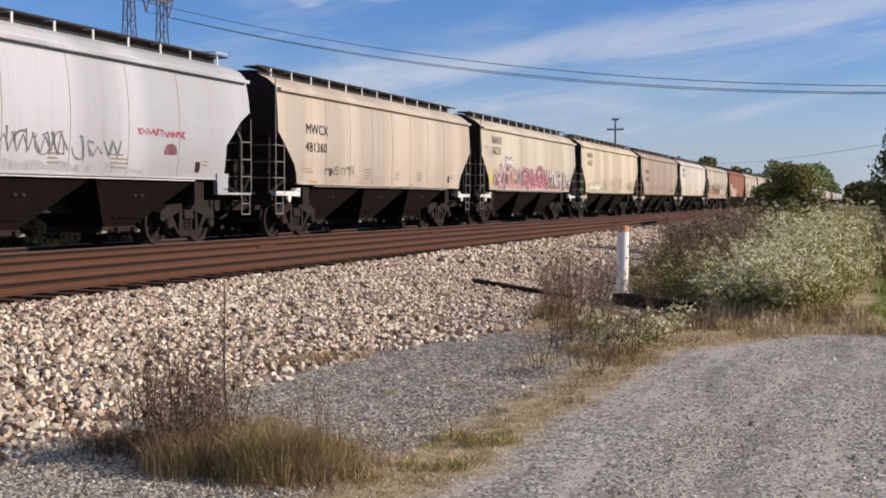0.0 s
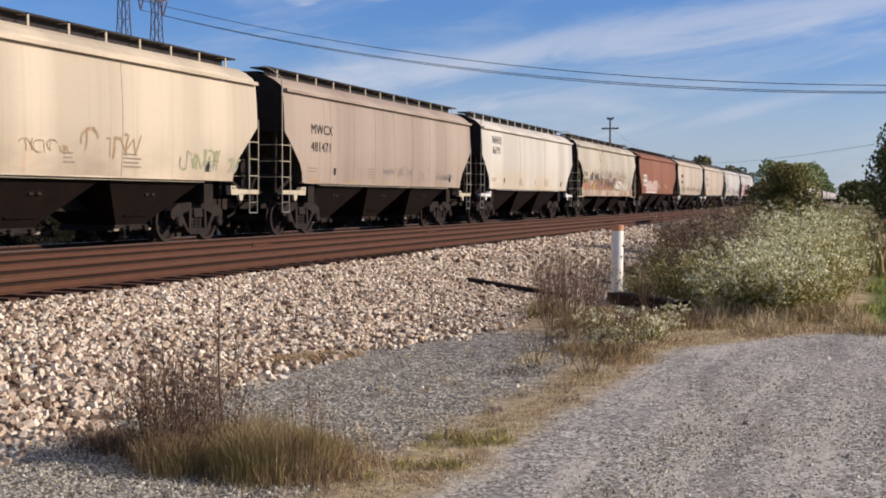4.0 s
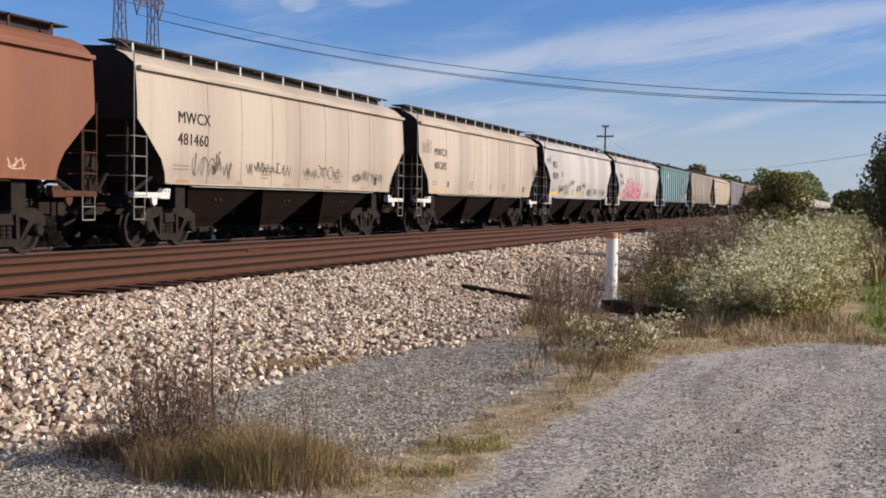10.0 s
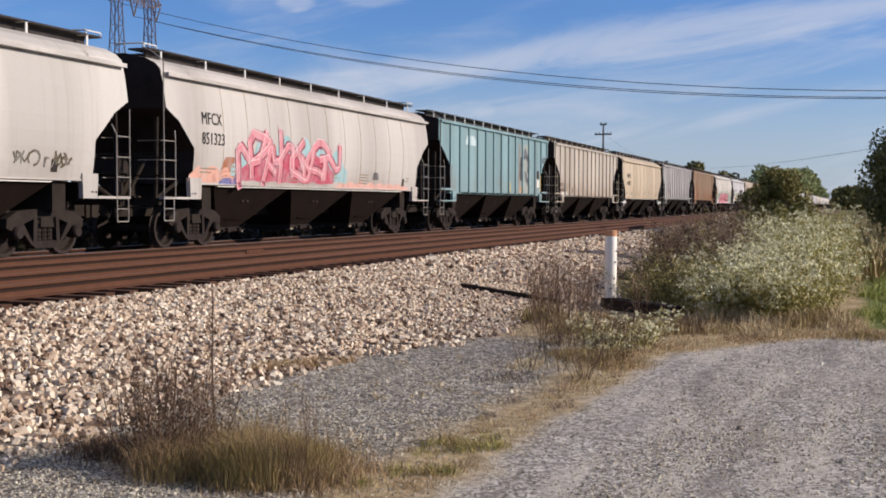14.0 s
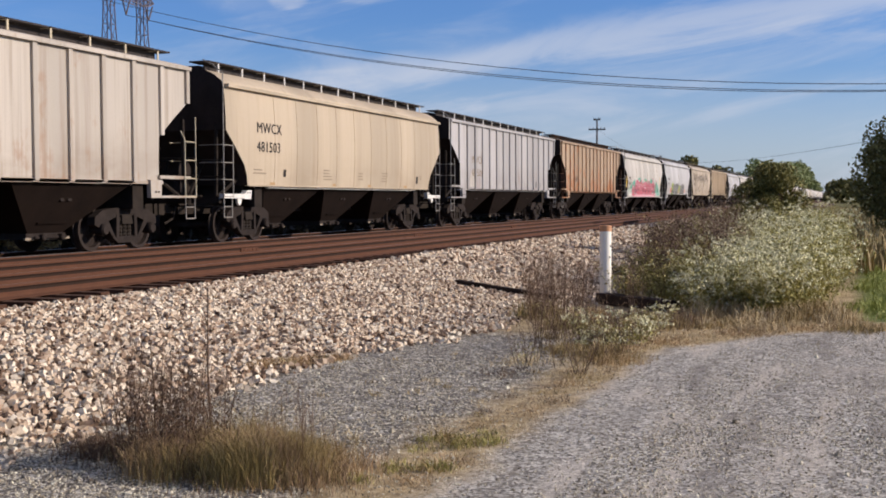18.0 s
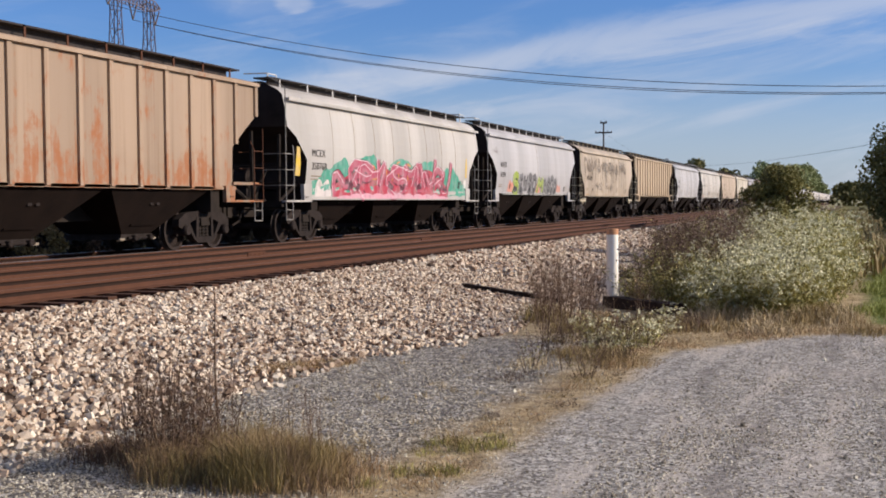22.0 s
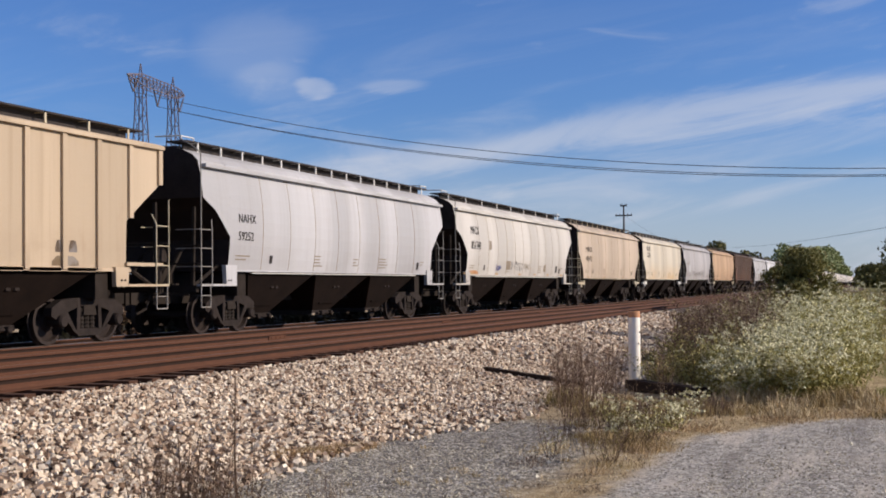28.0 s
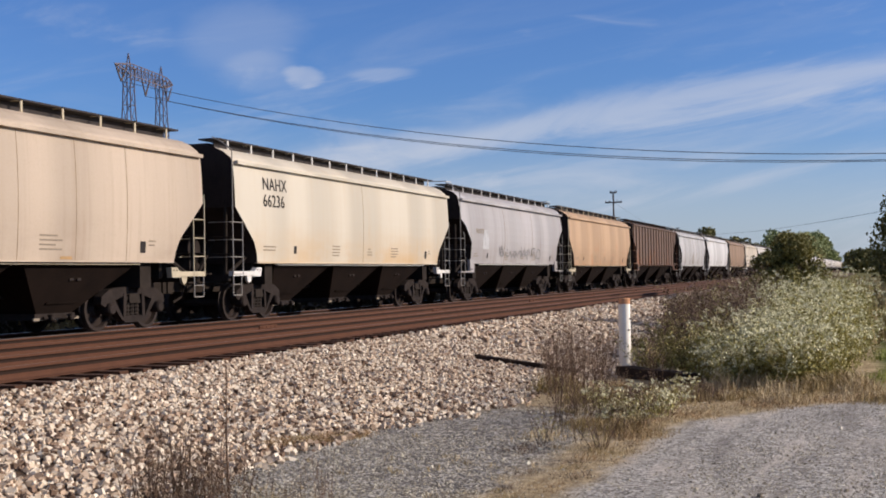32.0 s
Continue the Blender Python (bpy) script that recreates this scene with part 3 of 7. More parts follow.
scatter_rocks("road_pebbles", "pebble", pebble_spots(), "loose grey gravel on the drive and beside the ballast", "gravel", True)


# ---- the train ----
SPEED = 12.824                       # metres a second, towards -x
# coupling places along the track at the start
COUPLED = (9.6, 27.05, 44.19, 61.47, 79.0, 96.2, 113.25, 131.5, 149.38, 166.45, 184.02, 201.9, 220.35, 238.0, 256.12, 273.55, 292.0,
           310.4, 328.78, 346.05, 363.2, 382.03, 399.24, 417.75, 435.22, 452.2, 469.2, 487.0, 506.6, 524.0, 542.9)
ROUND, LEDGE, RIBBED = "round", "ledge", "ribbed"


def side_y(kind, z):
    """Half width of the body at a height."""
    if kind == ROUND:
        return 1.60 - 0.085 * ((z - 2.55) / 1.0) ** 2
    if kind == LEDGE:
        return 1.585 - 0.038 * ((z - 2.6) / 1.0) ** 2
    return 1.47


ROOFS = {
    ROUND: [(1.44, 3.94), (1.30, 4.08), (1.05, 4.20), (0.6, 4.30), (0.0, 4.33)],
    LEDGE: [(1.47, 3.93), (1.28, 4.08), (1.05, 4.19), (0.55, 4.29), (0.0, 4.32)],
    RIBBED: [(1.46, 4.10), (1.20, 4.17), (0.9, 4.22), (0.5, 4.26), (0.0, 4.28)],
}
EAVE = {ROUND: 3.84, LEDGE: 3.82, RIBBED: 4.04}
SILLS = {ROUND: 1.47, LEDGE: 1.42, RIBBED: 1.46}   # bottom edge of the side sheets
SILL = 1.44                          # top of the discharge bays


def body_mesh(kind, length, mat):
    """The shell: sides whose lower ends are cut by the slope sheets, and the roof."""
    e = length / 2 - 0.10
    low = SILLS[kind]
    if kind == RIBBED:
        cuts = [(e, 3.34), (e - 0.67, 2.90), (e - 1.33, 2.44), (e - 1.35, 2.0), (e - 1.36, low)]
    elif kind == ROUND:
        cuts = [(e, 3.10), (e - 0.50, 2.84), (e - 0.88, 2.50), (e - 1.22, 2.20), (e - 1.22, 1.95), (e - 1.16, 1.72), (e - 1.17, low)]
    else:
        cuts = [(e - 0.02, 2.74), (e - 0.40, 2.42), (e - 0.96, 1.93), (e - 1.12, 1.66), (e - 1.18, low)]
    inner = cuts[-1][0]
    k = int(inner * 2 / 0.9)
    mids = [(-inner + 2 * inner * i / k, low) for i in range(1, k)]
    stations = [(-x, z) for x, z in cuts] + mids + cuts[::-1]
    eave, roof, rows = EAVE[kind], ROOFS[kind], 8
    s = Shape()
    rings = []
    for x, zb in stations:
        half = [(side_y(kind, zb + (eave - zb) * i / rows), zb + (eave - zb) * i / rows) for i in range(rows + 1)] + roof
        ring = [(x, -y, z) for y, z in half] + [(x, y, z) for y, z in half[-2::-1]]
        rings.append(ring)
    n = len(rings[0])
    k = len(rings)
    s.v = [p for ring in rings for p in ring]
    for j in range(k - 1):
        for i in range(n - 1):
            s.f.append((j * n + i, (j + 1) * n + i, (j + 1) * n + i + 1, j * n + i + 1))
            s.m.append(0)
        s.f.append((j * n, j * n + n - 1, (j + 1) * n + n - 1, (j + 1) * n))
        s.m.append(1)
    # end faces, like the underside, wear the dark colour that stands in for shade
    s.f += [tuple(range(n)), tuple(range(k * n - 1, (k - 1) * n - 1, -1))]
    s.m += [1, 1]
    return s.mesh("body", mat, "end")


def ladder_mesh(dx, tall):
    """Side ladder with its stirrup and the grab irons round the corner; a tall one runs on up to the roof. dx: +1 when the car lies towards +x."""
    s = Shape()
    y, r = -1.56, 0.0155
    if tall:
        s.path([(0.03 * dx, y, 1.12), (0.03 * dx, y, 4.10), (0.02 * dx, y + 0.26, 4.30), (0.02 * dx, y + 0.52, 4.43)], r)
    else:
        s.path([(0.03 * dx, y, 1.12), (0.03 * dx, y, 2.95)], r)
    s.path([(0.50 * dx, y, 1.12), (0.50 * dx, y, 2.42), (0.58 * dx, y + 0.06, 2.62)], r)
    for z in (1.14, 1.55, 1.96, 2.38):
        s.rod((0.03 * dx, y, z), (0.50 * dx, y, z), 0.0125)
    for z in (1.55, 1.96, 2.38):
        s.path([(0.03 * dx, y, z), (-0.03 * dx, y + 0.03, z), (-0.03 * dx, y + 0.62, z), (0.08 * dx, y + 0.65, z)], 0.011)
    return s.mesh("ladder", "ladder")


def stirrup_mesh(dx):
    s = Shape()
    y = -1.54
    s.path([(0.06 * dx, y, 1.16), (0.06 * dx, y, 0.64), (0.46 * dx, y, 0.64), (0.46 * dx, y, 1.16)], 0.016)
    s.rod((0.06 * dx, y, 0.90), (0.46 * dx, y, 0.90), 0.012)
    return s.mesh("stirrup_step", "ladder")


def sideframe_mesh():
    """Cast truck side: a top arch, a bottom chord and two slanted columns, with bearing caps."""
    s = Shape()
    y0, y1 = -0.09, 0.09
    s.prism([(-1.16, 0.56), (-1.02, 0.50), (-0.70, 0.62), (-0.30, 0.74), (0.30, 0.74), (0.70, 0.62), (1.02, 0.50), (1.16, 0.56), (1.14, 0.72), (0.86, 0.86), (0.40, 0.90), (-0.40, 0.90), (-0.86, 0.86), (-1.14, 0.72)], y0, y1)
    s.prism([(-0.34, 0.16), (0.34, 0.16), (0.42, 0.30), (-0.42, 0.30)], y0, y1)
    for q in (-1, 1):
        a = [(q * 0.34, 0.18), (q * 0.46, 0.24), (q * 0.86, 0.64), (q * 0.70, 0.68)]
        s.prism(a if q > 0 else a[::-1], y0, y1)
        b = [(q * 0.30, 0.28), (q * 0.40, 0.28), (q * 0.38, 0.78), (q * 0.28, 0.78)]
        s.prism(b if q > 0 else b[::-1], y0 - 0.01, y1 + 0.01)
        s.turned([(0.0, -0.19), (0.10, -0.19), (0.125, -0.15), (0.125, 0.05)], 14, "y", (q * 0.89, 0, 0.457))
    return s.mesh("sideframe", "truck")


def wheelset_mesh(n=22):
    s = Shape()
    for q in (-1, 1):
        y = 0.7525
        prof = [(0.10, y + 0.075), (0.16, y + 0.075), (0.20, y + 0.02), (0.36, y - 0.02), (0.385, y + 0.065), (0.452, y + 0.065), (0.457, y - 0.03), (0.484, y - 0.045), (0.480, y - 0.07), (0.38, y - 0.07), (0.34, y - 0.04), (0.19, y - 0.03), (0.15, y - 0.08), (0.10, y - 0.08)]
        prof = [(r, q * h) for r, h in prof]
        s.turned(prof, n, "y")
    s.rod((0, -1.05, 0), (0, 1.05, 0), 0.085, 12)
    return s.mesh("wheelset", "wheel")


def spring_mesh():
    s = Shape()
    for q in (-0.17, 0.0, 0.17):
        s.turned([(0.075, 0.30), (0.085, 0.32), (0.07, 0.36), (0.085, 0.40), (0.07, 0.44), (0.085, 0.48), (0.07, 0.52), (0.085, 0.56), (0.07, 0.60), (0.085, 0.64), (0.075, 0.70)], 10, "z", (q, 0, 0))
    return s.mesh("spring", "dark")


def bolster_mesh():
    s = Shape()
    s.hexa([(-0.2, -1.12, 0.56), (0.2, -1.12, 0.56), (0.2, 1.12, 0.56), (-0.2, 1.12, 0.56)], [(-0.18, -1.1, 0.76), (0.18, -1.1, 0.76), (0.18, 1.1, 0.76), (-0.18, 1.1, 0.76)])
    s.box(-0.14, 0.14, -0.5, 0.5, 0.40, 0.58)
    s.turned([(0.22, 0.76), (0.22, 0.84)], 16)
    return s.mesh("truck", "dark")


def hopper_mesh(w):
    """One discharge bay: steep sheets that narrow in one slope to the gate, with a stiffener and two hinges on the near sheet."""
    s = Shape()
    a, b = w / 2, 0.52

    def across(z):
        return 0.66 + (1.43 - 0.66) * (z - 0.40) / (SILL - 0.40)

    s.hexa([(-b, -0.66, 0.40), (b, -0.66, 0.40), (b, 0.66, 0.40), (-b, 0.66, 0.40)], [(-a, -1.43, SILL), (a, -1.43, SILL), (a, 1.43, SILL), (-a, 1.43, SILL)])
    for q in (-1, 1):
        s.hexa([(-b * 0.9, q * across(0.62) - 0.02, 0.60), (b * 0.9, q * across(0.62) - 0.02, 0.60), (b * 0.9, q * across(0.62) + 0.02, 0.60), (-b * 0.9, q * across(0.62) + 0.02, 0.60)],
               [(-b * 0.9, q * across(0.66) - 0.02, 0.64), (b * 0.9, q * across(0.66) - 0.02, 0.64), (b * 0.9, q * across(0.66) + 0.02, 0.64), (-b * 0.9, q * across(0.66) + 0.02, 0.64)])
    s.slot = 1
    for x in (-0.12, 0.12):
        s.box(x - 0.06, x + 0.06, -across(1.08) - 0.02, -across(1.08) + 0.03, 1.05, 1.11)
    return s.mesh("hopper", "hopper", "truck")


def gate_mesh():
    s = Shape()
    s.box(-0.62, 0.62, -0.70, 0.70, 0.30, 0.42)
    s.slot = 1
    s.box(-0.70, 0.70, -0.74, -0.70, 0.29, 0.34)
    s.slot = 0
    s.rod((-0.5, -0.80, 0.34), (0.5, -0.80, 0.34), 0.03)
    for q in (-0.3, 0.3):
        s.turned([(0.05, -0.90), (0.07, -0.88), (0.07, -0.78)], 8, "y", (q, 0, 0.34))
    return s.mesh("outlet_gate", "truck", "faint")


def end_sill_mesh(kind, q):
    """Side shelf, jacking plate and pulling eye at one corner; the car lies towards +x."""
    s = Shape()
    y0, y1 = sorted((q * 1.565, q * 1.44))
    if kind == LEDGE:
        s.box(0.02, 1.06, y0, y1, 1.10, 1.21)
        s.prism([(1.04, 1.08), (1.40, 1.08), (1.44, 1.30), (1.20, 1.30), (1.10, 1.22), (1.04, 1.22)], y0 - 0.004, y1 + 0.004)
        s.prism([(0.78, 0.97), (0.86, 0.92), (0.94, 0.97), (0.98, 1.10), (0.74, 1.10)], y0 + 0.03, y1 - 0.03)
    else:
        x0, x1, top = (1.16, 1.62, 1.60) if kind == ROUND else (1.50, 1.90, 1.50)
        s.box(0.02, x0, y0, y1, 1.11, 1.16)
        s.prism([(x0, 1.11), (x1, 1.11), (x1 + 0.02, top), (x0 - 0.04, top)], y0 + 0.01, y1 - 0.01)
        if kind == RIBBED:
            s.box(0.20, x0, y0 + 0.03, y1 - 0.03, 1.53, 1.60)
    s.slot = 1
    for x in (1.22, 1.34):
        s.turned([(0.022, -0.004), (0.022, 0.004)], 8, "y", (x if kind != RIBBED else x + 0.4, q * 1.572, 1.24))
    return s.mesh("end_sill", "white", "dark")


def end_frame_mesh():
    """Dark braces under the slope sheet, and the crossover step."""
    s = Shape()
    for q in (-1, 1):
        s.rod((0.10, q * 1.30, 1.1), (0.16, q * 1.30, 2.9), 0.05)
        s.rod((0.15, q * 0.5, 1.1), (0.95, q * 0.5, 2.0), 0.05)
        s.rod((0.15, q * 1.25, 1.1), (1.30, q * 1.25, 1.6), 0.045)
    s.rod((0.03, -1.5, 2.02), (0.03, 1.5, 2.02), 0.02)
    s.rod((0.03, -1.5, 1.62), (0.03, 1.5, 1.62), 0.02)
    s.box(-0.10, 0.16, -0.9, 0.9, 1.14, 1.18)
    s.box(0.02, 0.16, -1.42, 1.42, 0.98, 1.13)
    s.box(0.3, 1.0, -0.25, 0.25, 1.14, 1.55)
    return s.mesh("end_frame", "dark")


def coupler_mesh():
    s = Shape()
    s.box(-0.48, 0.20, -0.12, 0.12, 0.74, 0.98)
    s.prism([(-0.66, 0.72), (-0.44, 0.70), (-0.44, 1.02), (-0.66, 1.0)], -0.20, 0.16)
    s.path([(-0.1, -0.32, 0.9), (-0.3, -0.34, 0.62), (-0.62, -0.30, 0.5)], 0.03)
    s.rod((-0.05, -1.3, 0.92), (-0.05, 0, 0.92), 0.018)
    return s.mesh("coupler", "dark")


def brake_mesh():
    s = Shape()
    s.turned([(0.24, -0.02), (0.28, -0.02), (0.28, 0.02), (0.24, 0.02)], 18, "y", (0, 0, 1.75))
    s.rod((-0.27, 0, 1.75), (0.27, 0, 1.75), 0.015)
    s.rod((0, 0, 1.48), (0, 0, 2.02), 0.015)
    s.box(-0.16, 0.12, 0.02, 0.22, 1.25, 1.6)
    return s.mesh("hand_brake", "truck")


def hanger_mesh(z0):
    s = Shape()
    s.box(-0.028, 0.028, -0.012, 0.012, z0, 4.43)
    s.box(-0.028, 0.028, -0.012, 0.30, 4.40, 4.43)
    return s.mesh("walkway_support", "white")


def end_rail_mesh():
    s = Shape()
    s.path([(0, -1.0, 4.43), (0, -0.98, 4.52), (0, -0.30, 4.53)], 0.018)
    s.path([(0.0, -1.0, 4.51), (0.5, -1.0, 4.51), (0.5, -1.0, 4.43)], 0.016)
    return s.mesh("end_handrail", "white")


KIT = dict(ladder_l=ladder_mesh(1, True), ladder_r=ladder_mesh(-1, False), stirrup_l=stirrup_mesh(1), stirrup_r=stirrup_mesh(-1), sideframe=sideframe_mesh(), wheelset=wheelset_mesh(), far_wheelset=wheelset_mesh(8), spring=spring_mesh(), bolster=bolster_mesh(),
           gate=gate_mesh(), end_frame=end_frame_mesh(), coupler=coupler_mesh(), brake=brake_mesh(), end_rail=end_rail_mesh(),
           end_sill={(k, q): end_sill_mesh(k, q) for k in (ROUND, LEDGE, RIBBED) for q in (-1, 1)})
KIT["hanger"] = {k: hanger_mesh(z) for k, z in ((ROUND, 4.17), (LEDGE, 4.16), (RIBBED, 4.19))}
HOPPERS = {}
WHEELSETS = []
TURN = pose(0, 0, 0, 0, 0, 180)


def on_side(kind, s, lift):
    """Moves flat shapes, drawn in x and z, out to the near side of the body."""
    s.v = [(x, -max(side_y(kind, z), side_y(kind, SILLS[kind]) + 0.03 if z < SILLS[kind] + 0.012 else 0.0) - lift - y, z) for x, y, z in s.v]
    return s


def ribbon(s, pts, w):
    """A brush stroke in x and z."""
    left, right = [], []
    fine = []
    for a, b in zip(pts, pts[1:]):
        fine += [(a[0] + (b[0] - a[0]) * j / 3, a[1] + (b[1] - a[1]) * j / 3) for j in range(3)]
    pts = fine + [pts[-1]]
    for i, (x, z) in enumerate(pts):
        a, b = pts[max(0, i - 1)], pts[min(len(pts) - 1, i + 1)]
        d = Vector((b[0] - a[0], b[1] - a[1]))
        d = d.normalized() if d.length > 1e-6 else Vector((1, 0))
        left.append((x - d.y * w / 2, 0.0, z + d.x * w / 2))
        right.append((x + d.y * w / 2, 0.0, z - d.x * w / 2))
    n = len(pts)
    s.add(left + right, [(n + i, n + i + 1, i + 1, i) for i in range(n - 1)])


def scrawl(kind, seed, x0, x1, z0, z1, w, letters):
    """Spray-painted strokes that form no letters."""
    r = random.Random(seed)
    s = Shape()
    cw = (x1 - x0) / letters
    h = z1 - z0
    slant = r.uniform(-0.15, 0.25)
    for k in range(letters):
        cx, lift = x0 + cw * (k + 0.5), r.uniform(0, 0.22) * h
        tall = h * r.uniform(0.62, 1.0) - lift * 0.5

        def at(u, v):
            return (cx + (u + slant * (v - 0.5)) * cw * 1.15, min(z1, z0 + lift + v * tall))

        for _ in range(r.choice((2, 3, 3))):
            form, pts = r.random(), []
            if form < 0.45:            # an upright with a kick
                u = r.uniform(-0.42, 0.42)
                pts = [at(u + r.uniform(-0.06, 0.06), r.uniform(0, 0.12)), at(u + r.uniform(-0.10, 0.10), 0.5), at(u + r.uniform(-0.08, 0.08), r.uniform(0.85, 1.0)), at(u + r.uniform(-0.3, 0.3), r.uniform(0.7, 1.0))]
            elif form < 0.75:          # a zigzag
                u = -0.45
                for j in range(r.choice((4, 5))):
                    pts.append(at(u, r.uniform(0.0, 0.25) if j % 2 else r.uniform(0.65, 1.0)))
                    u += r.uniform(0.16, 0.34)
            else:                      # an open bow
                ang, sweep = r.uniform(0, 6.28), r.uniform(2.0, 3.9)
                for i in range(7):
                    a = ang + sweep * i / 6
                    pts.append(at(0.36 * math.cos(a), 0.5 + 0.42 * math.sin(a)))
            ribbon(s, pts, w * r.uniform(0.5, 0.95))
    return on_side(kind, s, 0.007)


def patch(kind, seed, x0, x1, z0, z1, ragged=0.25, lift=0.004, lumps=1):
    """A filled cloud of spray paint with an uneven outline, cut in narrow columns so that it follows the side."""
    r = random.Random(seed)
    s = Shape()
    n = max(6, int((x1 - x0) / 0.07))
    h = z1 - z0
    top, bot = [], []
    for i in range(n + 1):
        t = i / n
        wave = abs(math.sin(math.pi * (t * lumps + 0.02))) ** 0.5
        fade = min(1.0, 6 * t, 6 * (1 - t))
        x = x0 + (x1 - x0) * t
        rough = 0.5 + 0.5 * noise.noise((x * 2.2, seed, 0)) + 0.12 * r.random()
        top.append(z0 + h * (0.45 + 0.55 * fade * (1 - ragged * (1 - wave)) - ragged * 0.30 * rough))
        bot.append(z0 + h * ragged * 0.22 * (0.5 + 0.5 * noise.noise((x * 1.7, seed, 4))))
    rows = 5
    vs = [(x0 + (x1 - x0) * i / n, 0.0, bot[i] + (top[i] - bot[i]) * j / rows) for i in range(n + 1) for j in range(rows + 1)]
    q = rows + 1
    s.add(vs, [(i * q + j, (i + 1) * q + j, (i + 1) * q + j + 1, i * q + j + 1) for i in range(n) for j in range(rows)])
    return on_side(kind, s, lift)


def bars(kind, spec, lift=0.005):
    """Small stencilled data too small to read: rows of bars; spec: x, z, width, height."""
    s = Shape()
    for x, z, w, h in spec:
        s.add([(x, 0, z), (x + w, 0, z), (x + w, 0, z + h), (x, 0, z + h)], [(0, 1, 2, 3)])
    return on_side(kind, s, lift)


def columns(s, xs, bots, tops, rows=5):
    """A filled shape in narrow columns, so that it follows the side."""
    n, q = len(xs) - 1, rows + 1
    vs = [(xs[i], 0.0, bots[i] + (tops[i] - bots[i]) * j / rows) for i in range(n + 1) for j in range(q)]
    s.add(vs, [(i * q + j, (i + 1) * q + j, (i + 1) * q + j + 1, i * q + j + 1) for i in range(n) for j in range(rows)])


def blocks(kind, seed, x0, x1, z0, z1, n, grow, lift):
    """Fat upright strokes crowded in a row, like block lettering that spells nothing."""
    r = random.Random(seed)
    s = Shape()
    cw, h = (x1 - x0) / n, z1 - z0
    wid = min(cw * 0.30, h * 0.30)
    for k in range(n):
        left, w = x0 + cw * k + wid * 0.5, cw * 0.98 - wid
        lo, hi = z0 + h * r.uniform(0.02, 0.12) + wid * 0.3, z1 - h * r.uniform(0, 0.18) - wid * 0.3
        lean = r.uniform(-0.12, 0.12)
        strokes = [(u + r.uniform(-0.12, 0.12), r.uniform(0, 0.25), u + r.uniform(-0.5, 0.5), r.uniform(0.7, 1)) for u in ((0.05, 0.95), (0.1, 0.5, 0.95))[r.random() < 0.45]]
        strokes.append((r.uniform(-0.4, 0.1), r.uniform(0.0, 1.0), r.uniform(0.9, 1.4), r.uniform(0.0, 1.0)))
        for q, (a, b, c, d) in enumerate(strokes):
            pa = Vector((left + (a + lean * (b - 0.5)) * w, lo + (hi - lo) * b))
            pb = Vector((left + (c + lean * (d - 0.5)) * w, lo + (hi - lo) * d))
            e = (pb - pa).normalized() * (wid * 0.35 + grow)
            pts, first = [pa - e, pa.lerp(pb, 0.5) + Vector((r.uniform(-0.03, 0.03) * w, 0)), pb + e], len(s.v)
            ribbon(s, [tuple(p) for p in pts], wid + 2 * grow)
            s.v[first:] = [(x, 0.0004 * q, z) for x, _, z in s.v[first:]]
    return on_side(kind, s, lift)


def drips(kind, seed, x0, x1, z0, z1, n):
    """Thin runs of wet paint."""
    r = random.Random(seed)
    s = Shape()
    for _ in range(n):
        x, top = r.uniform(x0, x1), z1 - r.uniform(0, 0.3) * (z1 - z0)
        low = z0 + r.uniform(0, 0.7) * (z1 - z0)
        ribbon(s, [(x, top), (x + r.uniform(-0.02, 0.02), (top + low) / 2), (x, low)], r.uniform(0.02, 0.06))
    return on_side(kind, s, 0.006)


def emblem(kind, x0, x1, z0, z1):
    """A bold dark six-sided ring with a slanted foot."""
    s = Shape()
    cx, h, t = (x0 + x1) / 2, z1 - z0, (x1 - x0) * 0.27
    columns(s, [x0, x0 + t], [z0 + 0.30 * h, z0 + 0.18 * h], [z1 - 0.26 * h, z1 - 0.14 * h])
    columns(s, [x1 - t, x1], [z0 + 0.42 * h, z0 + 0.50 * h], [z1 - 0.14 * h, z1 - 0.26 * h])
    columns(s, [x0 + t, cx, x1 - t], [z1 - 0.32 * h, z1 - 0.22 * h, z1 - 0.32 * h], [z1 - 0.14 * h, z1, z1 - 0.14 * h])
    columns(s, [cx - 0.1 * t, x1], [z0 + 0.30 * h, z0], [z0 + 0.50 * h, z0 + 0.16 * h])
    return on_side(kind, s, 0.005)


